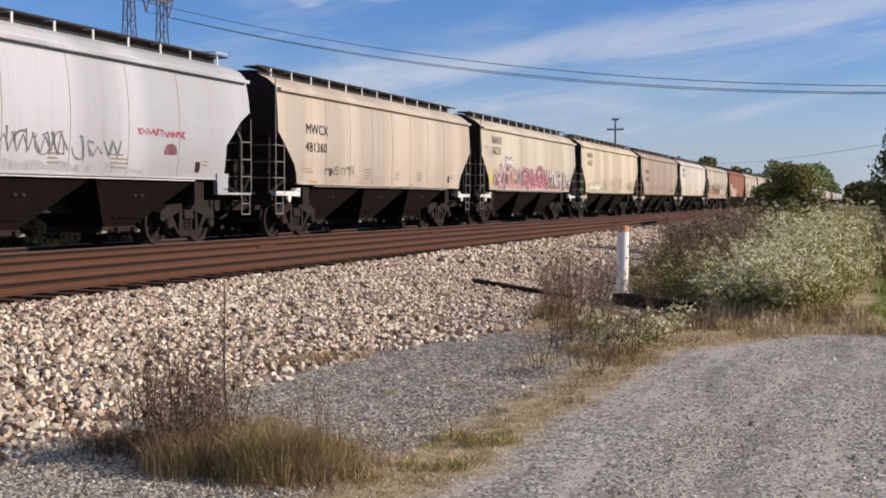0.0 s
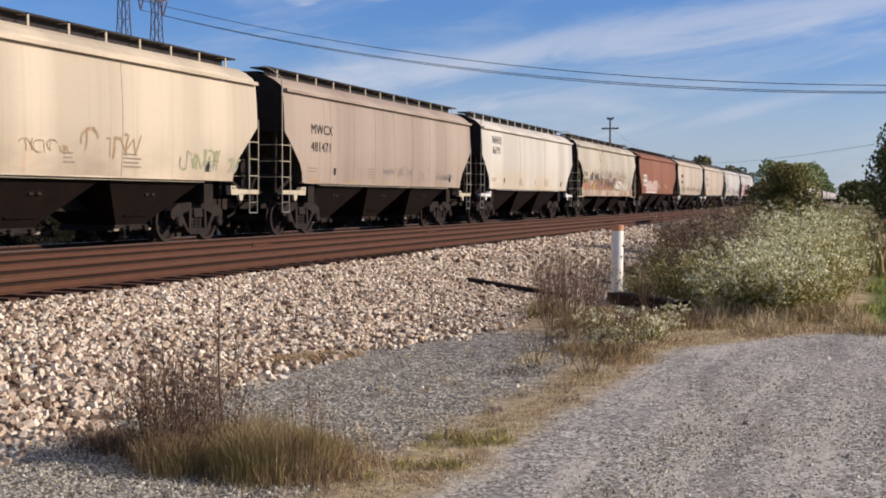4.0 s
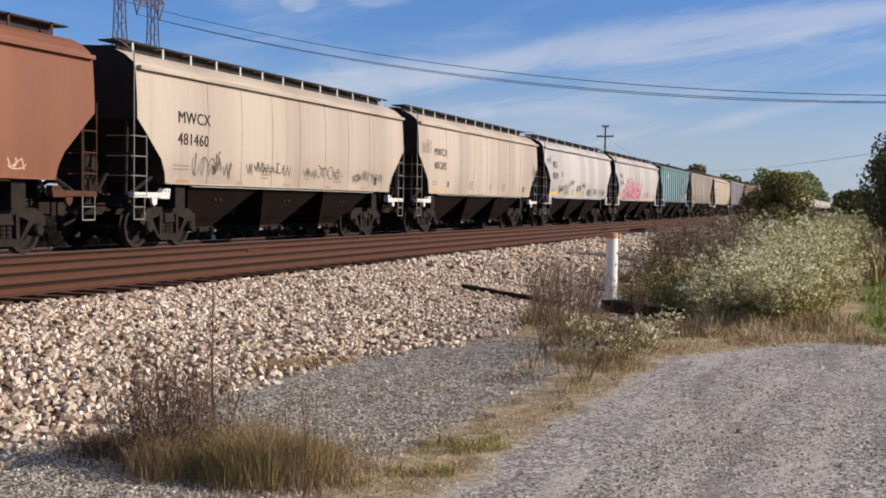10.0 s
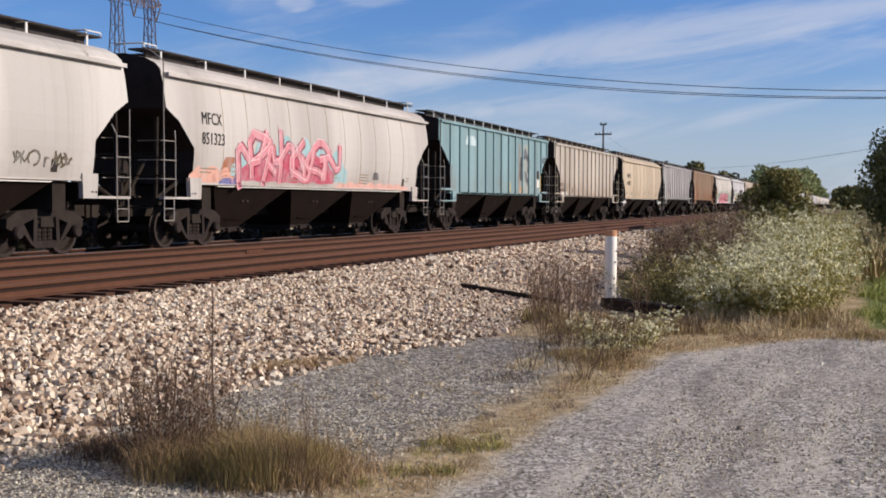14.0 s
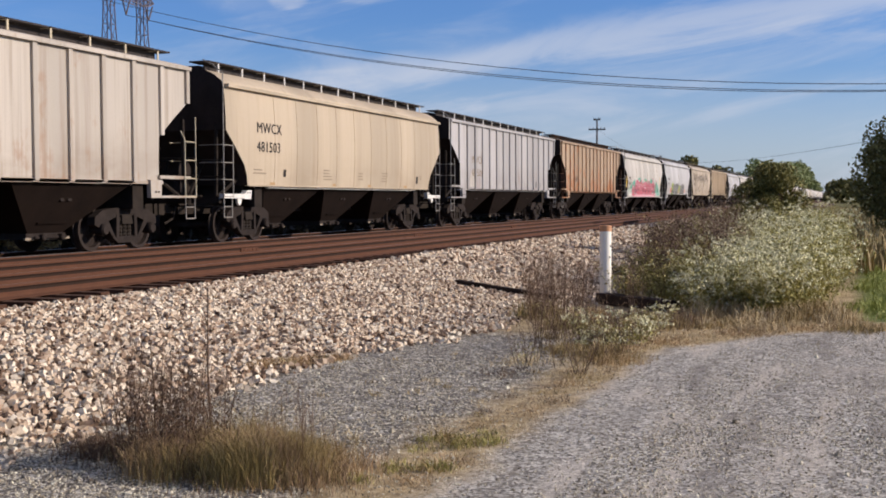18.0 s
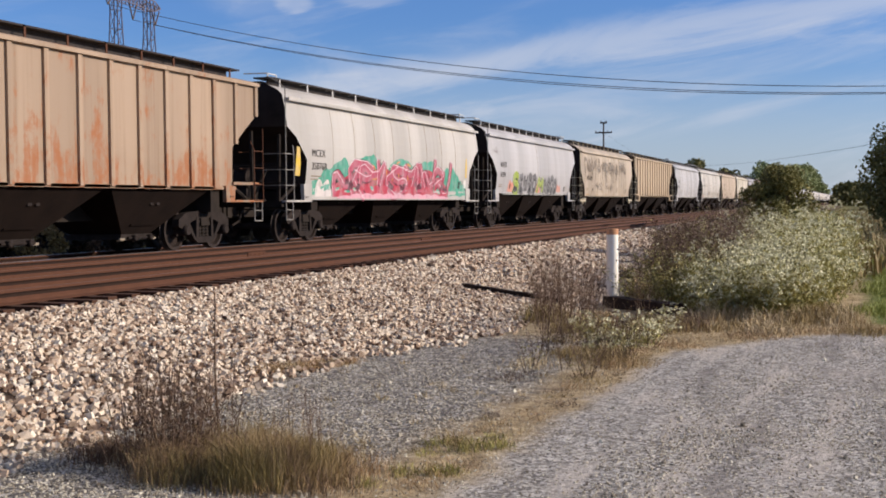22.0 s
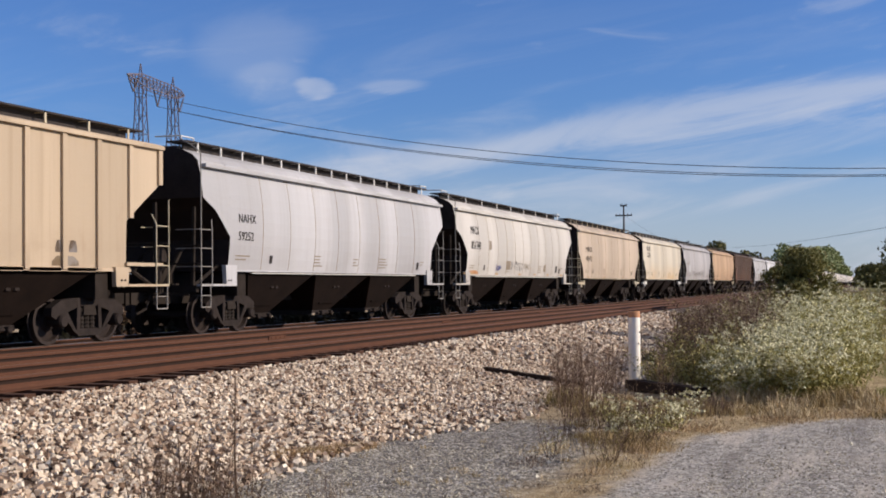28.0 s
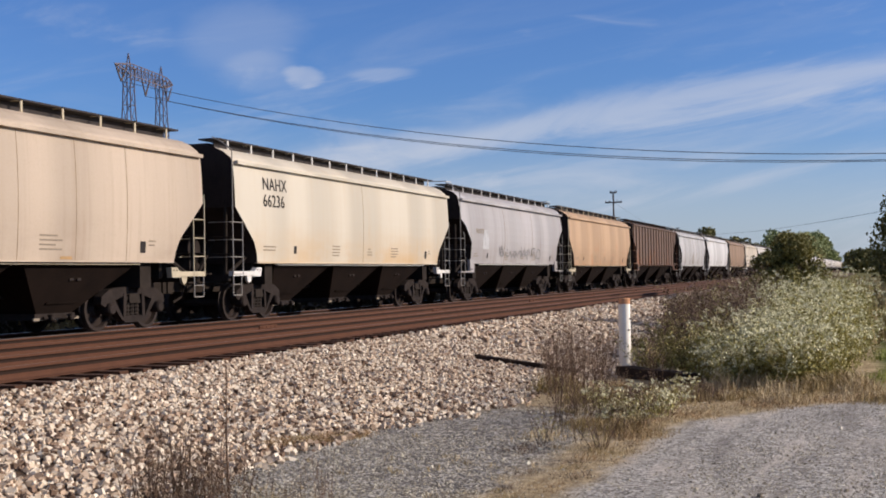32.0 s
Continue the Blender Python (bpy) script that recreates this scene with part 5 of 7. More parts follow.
def build_train():
    """Front to back. Each row: kind, colour, paint options, trim, label, and what is on the side."""
    P = {}

    def paint(rgb, **kw):
        key = (rgb, tuple(sorted(kw.items())))
        warm = 1.03 if rgb[0] > rgb[2] + 24 else 1.02
        if key not in P:
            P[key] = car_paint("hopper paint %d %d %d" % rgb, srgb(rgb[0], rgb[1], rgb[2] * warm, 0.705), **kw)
        return P[key]

    W, C = MAT["white"], MAT["cream"]
    R, LG, RB = ROUND, LEDGE, RIBBED
    YEL, TEAL, CRIM = (228, 190, 70), (84, 166, 140), (190, 66, 84)
    rows = [
        (R, paint((208, 208, 207), grime=0.25, rust=0.02, streak=0.35), W, "light grey round-sided covered hopper with black graffiti along the sill",
         dict(seams=7, spray=(tag(R, 1, -1.2, 2.6, 1.7, 2.3, 0.04, 7, (112, 110, 110)), tag(R, 2, -6.5, -2.4, 1.6, 2.4, 0.06, 5, (120, 120, 120)), tag(R, 3, 3.2, 5.2, 2.3, 2.5, 0.045, 6, RED), fill(R, 4, -3.6, 3.5, 1.5, 1.75, (172, 172, 172), 0.9, 9), fill(R, 5, 4.2, 4.7, 1.95, 2.2, (120, 70, 75))))),
        (LG, paint((222, 202, 172), grime=0.3, rust=0.03, streak=0.45), W, "tan covered hopper with black reporting marks and a small scrawl",
         dict(seams=8, marks=owner("MWCX", "481360"), tape=((2.0, 0.7), (5.5, 0.5), (9.5, 0.5), (13.0, 0.5)), spray=(script(LG, 6, "MAS", -5.0, -4.05, 1.68, 1.94, 0.035, BLACK), tag(LG, 123, -3.9, -3.0, 1.66, 1.98, 0.035, 3, BLACK),))),
        (LG, paint((226, 212, 176), grime=0.35, rust=0.05, streak=0.4), W, "cream covered hopper with pink and white graffiti along its lower side",
         dict(seams=3, marks=high("NAHX", "66233"), spray=(tag(LG, 7, -7.4, -6.6, 2.7, 3.2, 0.04, 3, (170, 160, 140)), fill(LG, 8, -6.8, -6.4, 1.6, 2.4, (222, 198, 80), 0.6), fill(LG, 9, -6.2, 6.6, 1.46, 1.72, (212, 150, 150), 0.6, 13),
             fill(LG, 10, -6.1, -2.7, 1.50, 2.2, (146, 106, 98), 0.6, 5), *piece(LG, 11, "NKRNM", -6.2, -2.6, 1.50, 2.52, (182, 146, 146), (66, 44, 46), (222, 204, 198), 0.17, 0.20, 1.7), fill(LG, 122, -3.9, -3.2, 1.6, 2.2, (188, 132, 88), 0.5, 2, 0.010), fill(LG, 12, -2.8, -1.8, 1.6, 2.3, (122, 158, 136), 0.5, 2), fill(LG, 13, -1.8, 2.4, 1.50, 2.3, (188, 112, 118), 0.5, 5), *piece(LG, 117, "RMKGNU", -1.8, 2.4, 1.50, 2.48, (168, 98, 114), (90, 50, 66), (218, 164, 154), 0.17, 0.22, 1.8), fill(LG, 14, 2.4, 6.7, 1.50, 2.42, (112, 92, 86), 0.35, 6, 0.0046), fill(LG, 126, 3.1, 3.4, 1.6, 2.4, (206, 178, 84), 0.5, 1, 0.0049), fill(LG, 127, 5.6, 5.9, 1.6, 2.3, (206, 178, 84), 0.5, 1, 0.0049), *piece(LG, 121, "MNWUN", 2.5, 6.6, 1.52, 2.50, (220, 212, 204), (62, 54, 52), None, 0.13, 0.20, 1.6), *bubble(LG, 15, -4.7, -3.6, 2.35, 2.75, 2, (224, 218, 206)), tag(LG, 16, -6.0, 2.0, 1.6, 2.4, 0.04, 10, (110, 60, 66))))),
        (LG, paint((236, 214, 172), grime=0.45, rust=0.12, streak=0.4, rust_color=srgb(206, 148, 88)), C, "yellowish tan covered hopper with pale worn graffiti",
         dict(seams=3, marks=high("NAHX", "66169", 1.46), spray=(fill(LG, 17, -6.1, -2.4, 1.46, 1.95, (176, 166, 130), 0.8, 6), *bubble(LG, 18, -6.0, -3.2, 1.5, 1.98, 4, (226, 224, 204), (160, 160, 120)), tag(LG, 19, 0.8, 2.8, 1.75, 2.45, 0.07, 3, (170, 140, 100)), tag(LG, 20, 4.4, 7.0, 1.5, 2.1, 0.08, 5, (160, 160, 120)), tag(LG, 21, -1.0, 0.6, 1.8, 2.1, 0.03, 4, (170, 140, 100))))),
        (LG, paint((196, 172, 144), grime=0.35, rust=0.04, streak=0.5), C, "greyish tan covered hopper with black reporting marks",
         dict(seams=8, marks=owner("MWCX", "481471"), spray=(tag(LG, 22, -1.0, 1.6, 1.7, 2.05, 0.03, 5, (130, 120, 120)), tag(LG, 23, 4.0, 5.6, 1.6, 1.9, 0.03, 5, BLACK)))),
        (LG, paint((232, 222, 196), grime=0.75, rust=0.08, streak=0.35, rust_color=srgb(192, 152, 104), dirt=srgb(188, 162, 122)), W, "clean cream covered hopper with tan dust above its sill",
         dict(seams=3, marks=high("NAHX", "66191"))),
        (R, paint((214, 200, 168), grime=0.55, rust=0.34, streak=0.55, rust_color=srgb(150, 96, 58)), C, "rust-stained cream covered hopper with brown and white graffiti",
         dict(deep=True, hangers=10, marks=owner("FURX", "846394", 1.36, 2.20, 0.40, "ink", 0.34, 0.9), stencils=False,
              spray=(plate(R, -6.92, 1.82, 1.35, 0.72, MAT["cream"]), fill(R, 24, -7.4, -5.4, 1.46, 2.1, (176, 122, 88), 0.6, 2), fill(R, 25, -5.5, 1.6, 1.46, 2.2, (156, 112, 80), 0.9, 12), tag(R, 26, -5.7, -3.4, 1.9, 2.5, 0.07, 5, (60, 48, 42)), tag(R, 27, -3.4, 1.6, 1.6, 2.25, 0.09, 9, (96, 62, 48)), ("graffiti", drips(R, 28, -5.6, 5.4, 1.7, 2.7, 46).mesh("graffiti", spray_mat(88, 66, 52)), "thin runs of brown paint"), *bubble(R, 29, 1.7, 3.4, 1.5, 2.2, 3, (226, 214, 196)), tag(R, 30, 3.5, 5.9, 1.5, 2.1, 0.10, 5, (224, 216, 196)), fill(R, 31, -4.6, -4.1, 1.5, 2.0, (214, 170, 70), 0.4)))),
        (LG, paint((170, 102, 60), grime=0.35, rust=0.28, streak=0.35, rust_color=srgb(124, 74, 48), dirt=srgb(112, 80, 62)), MAT["rail"], "red-brown covered hopper with a white number panel and pale graffiti",
         dict(marks=owner("NAHX", "508585", 1.86, 2.34, 0.35, "rail", 0.35, 0.92), stencils=False,
              spray=(plate(LG, -6.60, 1.92, 1.32, 0.76, MAT["white"]), fill(LG, 32, -5.4, -0.9, 1.46, 2.1, (198, 148, 124), 0.5, 5), *bubble(LG, 33, -5.4, -0.8, 1.50, 2.42, 6, (210, 182, 168), (160, 108, 86)), tag(LG, 118, -5.2, -1.0, 1.55, 2.35, 0.05, 7, (236, 222, 214)), tag(LG, 34, -0.8, 0.5, 1.65, 2.2, 0.06, 3, (222, 190, 170)), fill(LG, 35, -5.5, -0.7, 1.44, 1.56, (232, 222, 212), 0.3, 3), tag(LG, 36, 2.4, 4.2, 1.8, 2.1, 0.04, 3, (190, 160, 130)), tag(LG, 37, 5.6, 6.2, 1.55, 1.8, 0.04, 1, (225, 180, 140))))),
        (LG, paint((220, 200, 168), grime=0.35, rust=0.03, streak=0.45), W, "tan covered hopper with thin black scrawls along the side",
         dict(seams=8, marks=owner("MWCX", "481460"), spray=(tag(LG, 38, -5.6, -3.8, 1.5, 2.2, 0.05, 5, (112, 98, 78)), tag(LG, 39, -3.0, -0.6, 1.65, 2.1, 0.04, 6, (90, 80, 66)), tag(LG, 40, 0.2, 2.6, 1.65, 2.1, 0.04, 6, (100, 88, 70)), tag(LG, 41, 3.6, 6.0, 1.6, 2.0, 0.045, 6, (112, 98, 78))))),
        (LG, paint((222, 202, 170), grime=0.28, rust=0.03, streak=0.4), W, "tan covered hopper with a grey scrawl near its end",
         dict(seams=8, marks=owner("MWCX", "481285"), tape=((4.6, 0.5), (7.5, 0.4), (11.0, 0.6), (13.6, 0.5)), spray=(fill(LG, 42, -6.7, -5.4, 1.44, 1.54, (222, 186, 84), 0.05), tag(LG, 43, -7.7, -6.8, 2.7, 3.3, 0.05, 3, (110, 96, 78)), tag(LG, 44, 7.0, 7.7, 2.2, 3.1, 0.05, 2, (110, 96, 78))))),
        (R, paint((220, 214, 200), grime=0.30, rust=0.03, streak=0.4), W, "white round-sided covered hopper with small black tags and yellow tape",
         dict(marks=owner("MFCX", "851393", 1.70, 2.90, 0.44, "ink", 0.54, 0.76), hangers=9,
              spray=(plate(R, -6.9, 1.56, 1.35, 0.2, MAT["yellow"]), fill(R, 91, -3.4, -2.8, 1.6, 1.74, YEL, 0.2), fill(R, 92, -1.1, -0.5, 1.6, 1.78, YEL, 0.2), tag(R, 45, -7.9, -6.9, 3.0, 3.45, 0.04, 4, (90, 88, 84)), tag(R, 46, -5.3, -4.3, 1.65, 2.15, 0.05, 4, BLACK), *bubble(R, 47, -4.0, -3.1, 1.6, 2.1, 2, (170, 160, 136), (110, 104, 90)), tag(R, 48, -3.0, -1.8, 2.05, 2.4, 0.045, 5, BLACK), script(R, 116, "MWS", 0.1, 1.0, 1.98, 2.3, 0.045, BLACK), tag(R, 49, -1.2, -0.2, 1.7, 2.2, 0.05, 4, BLACK), *bubble(R, 51, 1.4, 2.2, 1.6, 1.95, 2, (120, 120, 104)), tag(R, 52, 3.2, 4.2, 1.65, 2.05, 0.06, 3, BLACK), tag(R, 53, 4.6, 6.2, 1.65, 2.0, 0.06, 4, (90, 80, 60)), plate(R, -4.75, 2.45, 0.28, 0.3, MAT["faint"])))),
        (R, paint((216, 208, 194), grime=0.3, rust=0.04, streak=0.35), W, "white round-sided covered hopper with large pink and red graffiti",
         dict(seams=12, marks=owner("MFCX", "851323", 1.57, 2.84, 0.40, "ink", 0.46, 0.85), hangers=9,
              spray=(fill(R, 54, -7.5, -5.4, 1.46, 1.95, (224, 170, 150), 0.7, 3), fill(R, 55, -6.1, -5.0, 1.55, 2.15, (170, 110, 80), 0.2, 1), fill(R, 56, -6.1, -5.0, 1.46, 1.64, (84, 92, 160), 0.3, 1), fill(R, 57, -5.6, 1.4, 1.5, 2.98, (160, 196, 198), 0.8, 6), fill(R, 128, -5.1, 0.5, 1.52, 2.45, (196, 88, 108), 0.5, 6, 0.0046), *piece(R, 58, "NRMKWGN", -5.2, 0.6, 1.52, 2.86, (220, 142, 150), (140, 40, 64), (240, 200, 200), 0.15, 0.24, 1.9), fill(R, 60, 0.6, 6.8, 1.46, 1.7, (226, 176, 160), 0.8, 8), fill(R, 61, 3.4, 3.9, 1.75, 2.0, (90, 84, 80), 0.2)))),
        (RB, paint((140, 182, 184), grime=0.30, rust=0.12, streak=0.6), W, "faded teal ribbed covered hopper with a dark emblem and rust streaks",
         dict(ribs=14, spray=(("emblem", emblem(RB, 3.02, 4.85, 1.55, 3.55).mesh("emblem", spray_mat(70, 76, 80)), "dark grey painted emblem"), fill(RB, 62, 2.95, 4.9, 1.48, 3.75, (158, 166, 158), 0.1, 1, 0.003), fill(RB, 63, -4.9, -3.6, 3.3, 3.7, (200, 220, 222), 0.2, 2), fill(RB, 64, 1.42, 1.52, 1.5, 2.0, YEL, 0.1), tag(RB, 65, 7.0, 7.9, 2.9, 3.3, 0.04, 4, BLACK), plate(RB, 6.08, 2.20, 0.42, 0.38, MAT["ink"]), plate(RB, 6.06, 1.80, 0.46, 0.36, MAT["white"]), fill(RB, 68, 2.90, 3.04, 1.48, 3.85, (160, 112, 78), 0.3, 1, 0.0045), fill(RB, 119, 2.95, 3.5, 1.5, 1.85, (196, 164, 128), 0.6, 2, 0.0056), fill(RB, 120, 6.70, 6.80, 1.5, 2.45, YEL, 0.1)))),
        (RB, paint((216, 203, 180), grime=0.60, rust=0.20, streak=1.0, rust_color=srgb(150, 112, 84)), C, "cream ribbed covered hopper with grimy lower sides",
         dict(ribs=15, marks=owner("MWCX", "480930", 1.40, 1.92, 0.26, "rail", 0.28, 1.10), spray=(fill(RB, 69, -4.4, -4.05, 1.58, 1.92, (112, 96, 84), 0.3), fill(RB, 125, -3.75, -3.4, 1.58, 1.88, (118, 102, 90), 0.3), fill(RB, 124, -6.7, -5.4, 1.48, 1.72, (226, 222, 214), 0.6, 4, 0.003),))),
        (LG, paint((216, 194, 156), grime=0.28, rust=0.03, streak=0.4), W, "plain tan covered hopper with black reporting marks",
         dict(seams=10, marks=owner("MWCX", "481503"), tape=((2.5, 0.4), (6.5, 0.3), (9.2, 0.4), (12.4, 0.4)))),
        (RB, paint((204, 199, 193), grime=0.55, rust=0.10, streak=0.95, dirt=srgb(110, 102, 98)), W, "white ribbed covered hopper with sooty stains",
         dict(ribs=16, marks=owner("MWCX", "481508", 2.94, 2.50, 0.42, "faint", 0.52, 1.1), spray=(fill(RB, 72, -4.4, -3.9, 2.2, 3.8, (176, 170, 166), 0.5), fill(RB, 70, -5.9, -5.2, 1.5, 2.3, (192, 184, 174), 0.5), fill(RB, 71, 4.6, 4.9, 1.6, 1.9, (70, 64, 62), 0.2), fill(RB, 73, 5.3, 5.6, 1.6, 1.9, (84, 78, 76), 0.2)))),
        (RB, paint((198, 166, 128), grime=0.35, rust=0.38, streak=0.95, rust_color=srgb(156, 98, 60)), MAT["rail"], "brown ribbed covered hopper, rusty and sun-bleached", dict(ribs=16, spray=(fill(RB, 73, -6.15, -6.05, 1.5, 2.3, (214, 160, 70), 0.1), tag(RB, 74, -5.4, -4.0, 1.9, 2.5, 0.06, 3, (120, 100, 84))))),
        (R, paint((218, 211, 196), grime=0.2, rust=0.02, streak=0.3), W, "white covered hopper with large crimson and green graffiti",
         dict(deep=True, seams=9, hangers=10, marks=owner("MCEX", "350768", 1.55, 2.36, 0.29, "ink", 0.36, 1.1),
              spray=(fill(R, 75, -6.9, 6.9, 1.20, 2.70, TEAL, 0.75, 5), fill(R, 76, -6.7, -5.6, 1.22, 1.8, (226, 214, 206), 0.6, 2, 0.0046), fill(R, 77, -5.3, 4.8, 1.20, 2.25, CRIM, 0.4, 7, 0.0052), *piece(R, 78, "NRMKS", -5.3, 0.4, 1.26, 2.48, (192, 92, 112), (96, 30, 48), (240, 212, 216), 0.20, 0.22, 1.7), *piece(R, 79, "MANRU", 0.5, 4.9, 1.26, 2.52, (188, 84, 104), (96, 30, 48), (240, 212, 216), 0.20, 0.22, 1.7), fill(R, 80, -5.2, 4.8, 1.19, 1.40, (228, 170, 182), 0.7, 11, 0.013), tag(R, 82, -3.2, 1.0, 1.7, 2.4, 0.08, 3, (226, 150, 60)), fill(R, 83, -8.0, -7.7, 1.8, 2.6, YEL, 0.1), fill(R, 113, 6.75, 6.95, 2.0, 2.75, YEL, 0.1), fill(R, 114, 6.6, 6.95, 1.6, 1.95, (232, 228, 220), 0.5)))),
        (R, paint((212, 209, 204), grime=0.25, rust=0.03, streak=0.35), W, "light grey covered hopper with green and black block graffiti",
         dict(seams=2, marks=owner("NAHX", "69291", 1.75, 2.56, 0.32, "ink", 0.42, 1.0),
              spray=(tag(R, 84, -7.2, -6.4, 3.0, 3.4, 0.05, 2, (160, 152, 150)), fill(R, 85, -5.0, -3.8, 1.5, 2.05, (226, 150, 126), 0.5, 2), fill(R, 86, -0.4, 0.6, 1.5, 2.0, (226, 150, 126), 0.5, 2), fill(R, 87, 3.8, 4.7, 1.55, 1.95, (222, 160, 140), 0.5, 2), *piece(R, 88, "S", -4.3, -3.25, 1.42, 2.52, (160, 178, 72), (52, 50, 50), (206, 214, 150), 0.26, 0.02), *piece(R, 89, "EWSO", -3.25, -0.2, 1.42, 2.44, (118, 116, 116), (52, 50, 50), (172, 170, 170), 0.24, 0.03), *piece(R, 93, "M", 0.0, 1.1, 1.42, 2.42, (164, 180, 84), (52, 50, 50), (206, 214, 150), 0.24, 0.02), *piece(R, 94, "AGOO", 1.1, 3.85, 1.42, 2.38, (122, 120, 118), (52, 50, 50), (172, 170, 170), 0.24, 0.03)))),
        (LG, paint((216, 196, 164), grime=0.35, rust=0.06, streak=0.6), C, "tan covered hopper with dark drips along its upper side",
         dict(seams=8, marks=owner("MWCX", "481424", 1.67, 2.77, 0.36, "ink", 0.47), spray=(tag(LG, 96, -7.2, -2.4, 2.70, 3.64, 0.27, 4, (134, 118, 98)), tag(LG, 97, -2.2, 5.6, 2.66, 3.56, 0.19, 8, (120, 106, 88)), ("graffiti", drips(LG, 98, -7.1, 5.6, 1.8, 3.5, 70).mesh("graffiti", spray_mat(104, 90, 72)), "thin runs of dark paint"), script(LG, 99, "MWS", -4.1, -2.2, 1.72, 2.2, 0.05, BLACK), script(LG, 100, "Nice", -0.8, 1.1, 1.72, 2.2, 0.05, BLACK)))),
        (RB, paint((224, 196, 152), grime=0.3, rust=0.05, streak=0.5), C, "tan ribbed covered hopper with small black stencils",
         dict(ribs=16, spray=(fill(RB, 101, 5.1, 5.4, 1.75, 2.0, (96, 78, 60), 0.3), fill(RB, 115, 5.5, 5.75, 1.75, 2.0, (96, 78, 60), 0.3), fill(RB, 102, 5.0, 5.8, 1.5, 1.7, (120, 100, 74), 0.2)))),
        (R, paint((212, 210, 206), grime=0.2, rust=0.02, streak=0.35), W, "light grey round-sided covered hopper with faint seams",
         dict(seams=9, hangers=15, marks=owner("NAHX", "59252", 1.63, 2.61, 0.30, "ink", 0.42, 0.95))),
        (R, paint((228, 221, 205), grime=0.25, rust=0.03, streak=0.35), W, "white round-sided covered hopper with small dark tags",
         dict(seams=12, hangers=9, tape=((1.0, 1.6), (4.8, 0.6), (8.0, 0.6), (10.4, 0.5), (12.6, 0.5), (15.0, 0.6)), marks=owner("MFCX", "851340", 1.67, 2.98, 0.44, "ink", 0.55, 0.82), spray=(tag(R, 104, -1.7, -0.1, 1.6, 2.05, 0.05, 4, (70, 64, 58)), tag(R, 111, 0.0, 1.0, 1.72, 2.0, 0.035, 3, (160, 148, 128)), tag(R, 105, -3.9, -3.1, 1.62, 1.9, 0.05, 3, (62, 62, 128)), plate(R, -2.45, 1.72, 0.6, 0.34, MAT["faint"]), plate(R, -4.75, 2.45, 0.28, 0.34, MAT["faint"]), plate(R, 3.3, 1.66, 0.4, 0.3, MAT["faint"]), plate(R, 5.4, 1.64, 0.3, 0.3, MAT["ink"]), fill(R, 112, -7.2, -5.9, 1.5, 1.64, (198, 142, 92), 0.05)))),
        (LG, paint((222, 198, 164), grime=0.3, rust=0.03, streak=0.4), C, "tan covered hopper with black reporting marks and orange tape",
         dict(seams=8, marks=owner("MWCX", "481472"), tape=((2.2, 0.5), (6.0, 0.4), (11.0, 0.5)))),
        (LG, paint((231, 219, 188), grime=0.80, rust=0.08, streak=0.35, rust_color=srgb(194, 152, 100), dirt=srgb(194, 160, 114)), W, "cream covered hopper with orange dust along its lower side", dict(seams=2, marks=high("NAHX", "66236"))),
        (R, paint((200, 195, 190), grime=0.3, rust=0.05, streak=0.45), W, "grey covered hopper with faded scrawls", dict(seams=3, marks=owner("NAHX", "66", 1.8, 2.6, 0.3, "faint")[:1], spray=(tag(R, 108, -3.0, 3.6, 1.6, 2.2, 0.06, 8, (120, 116, 114)), fill(R, 109, -5.2, -4.4, 2.0, 2.8, (196, 196, 196), 0.2)))),
        (LG, paint((218, 176, 126), grime=0.45, rust=0.2, streak=0.4, rust_color=srgb(184, 120, 76)), C, "orange-tan covered hopper with rust stains", dict(seams=2)),
        (RB, paint((128, 100, 80), grime=0.4, rust=0.25, streak=0.6), MAT["rail"], "dark brown ribbed covered hopper", dict(ribs=16)),
        (R, paint((206, 204, 200), grime=0.25, rust=0.03, streak=0.4), W, "light grey covered hopper with a dark stain", dict(seams=8, spray=(fill(R, 110, -1.0, 0.4, 1.5, 2.6, (150, 142, 132), 0.7),))),
        (R, paint((230, 228, 222), grime=0.2, rust=0.02, streak=0.3), W, "clean white covered hopper", dict(hangers=10)),
        (LG, paint((174, 140, 106), grime=0.35, rust=0.12, streak=0.5), C, "brownish tan covered hopper", dict(seams=8)),
        (LG, paint((228, 212, 182), grime=0.3, rust=0.04, streak=0.4), W, "cream covered hopper far back in the train", dict(seams=3)),
    ]
    ends = list(COUPLED)
    while len(ends) < len(rows) + 1:
        ends.append(ends[-1] + 17.6)
    cars = []
    for i, (kind, mat, trim, label, more) in enumerate(rows):
        a, b = ends[i], ends[i + 1]
        car = hopper_car(kind, round(b - a - 1.25, 2), mat, trim, label, **more)
        cars.append((car, (a + b) / 2))
        car.matrix_basis = pose((a + b) / 2, FAR_Y, 0)
    return cars, ends[len(rows)], paint


CARS, TAIL, PAINT = build_train()


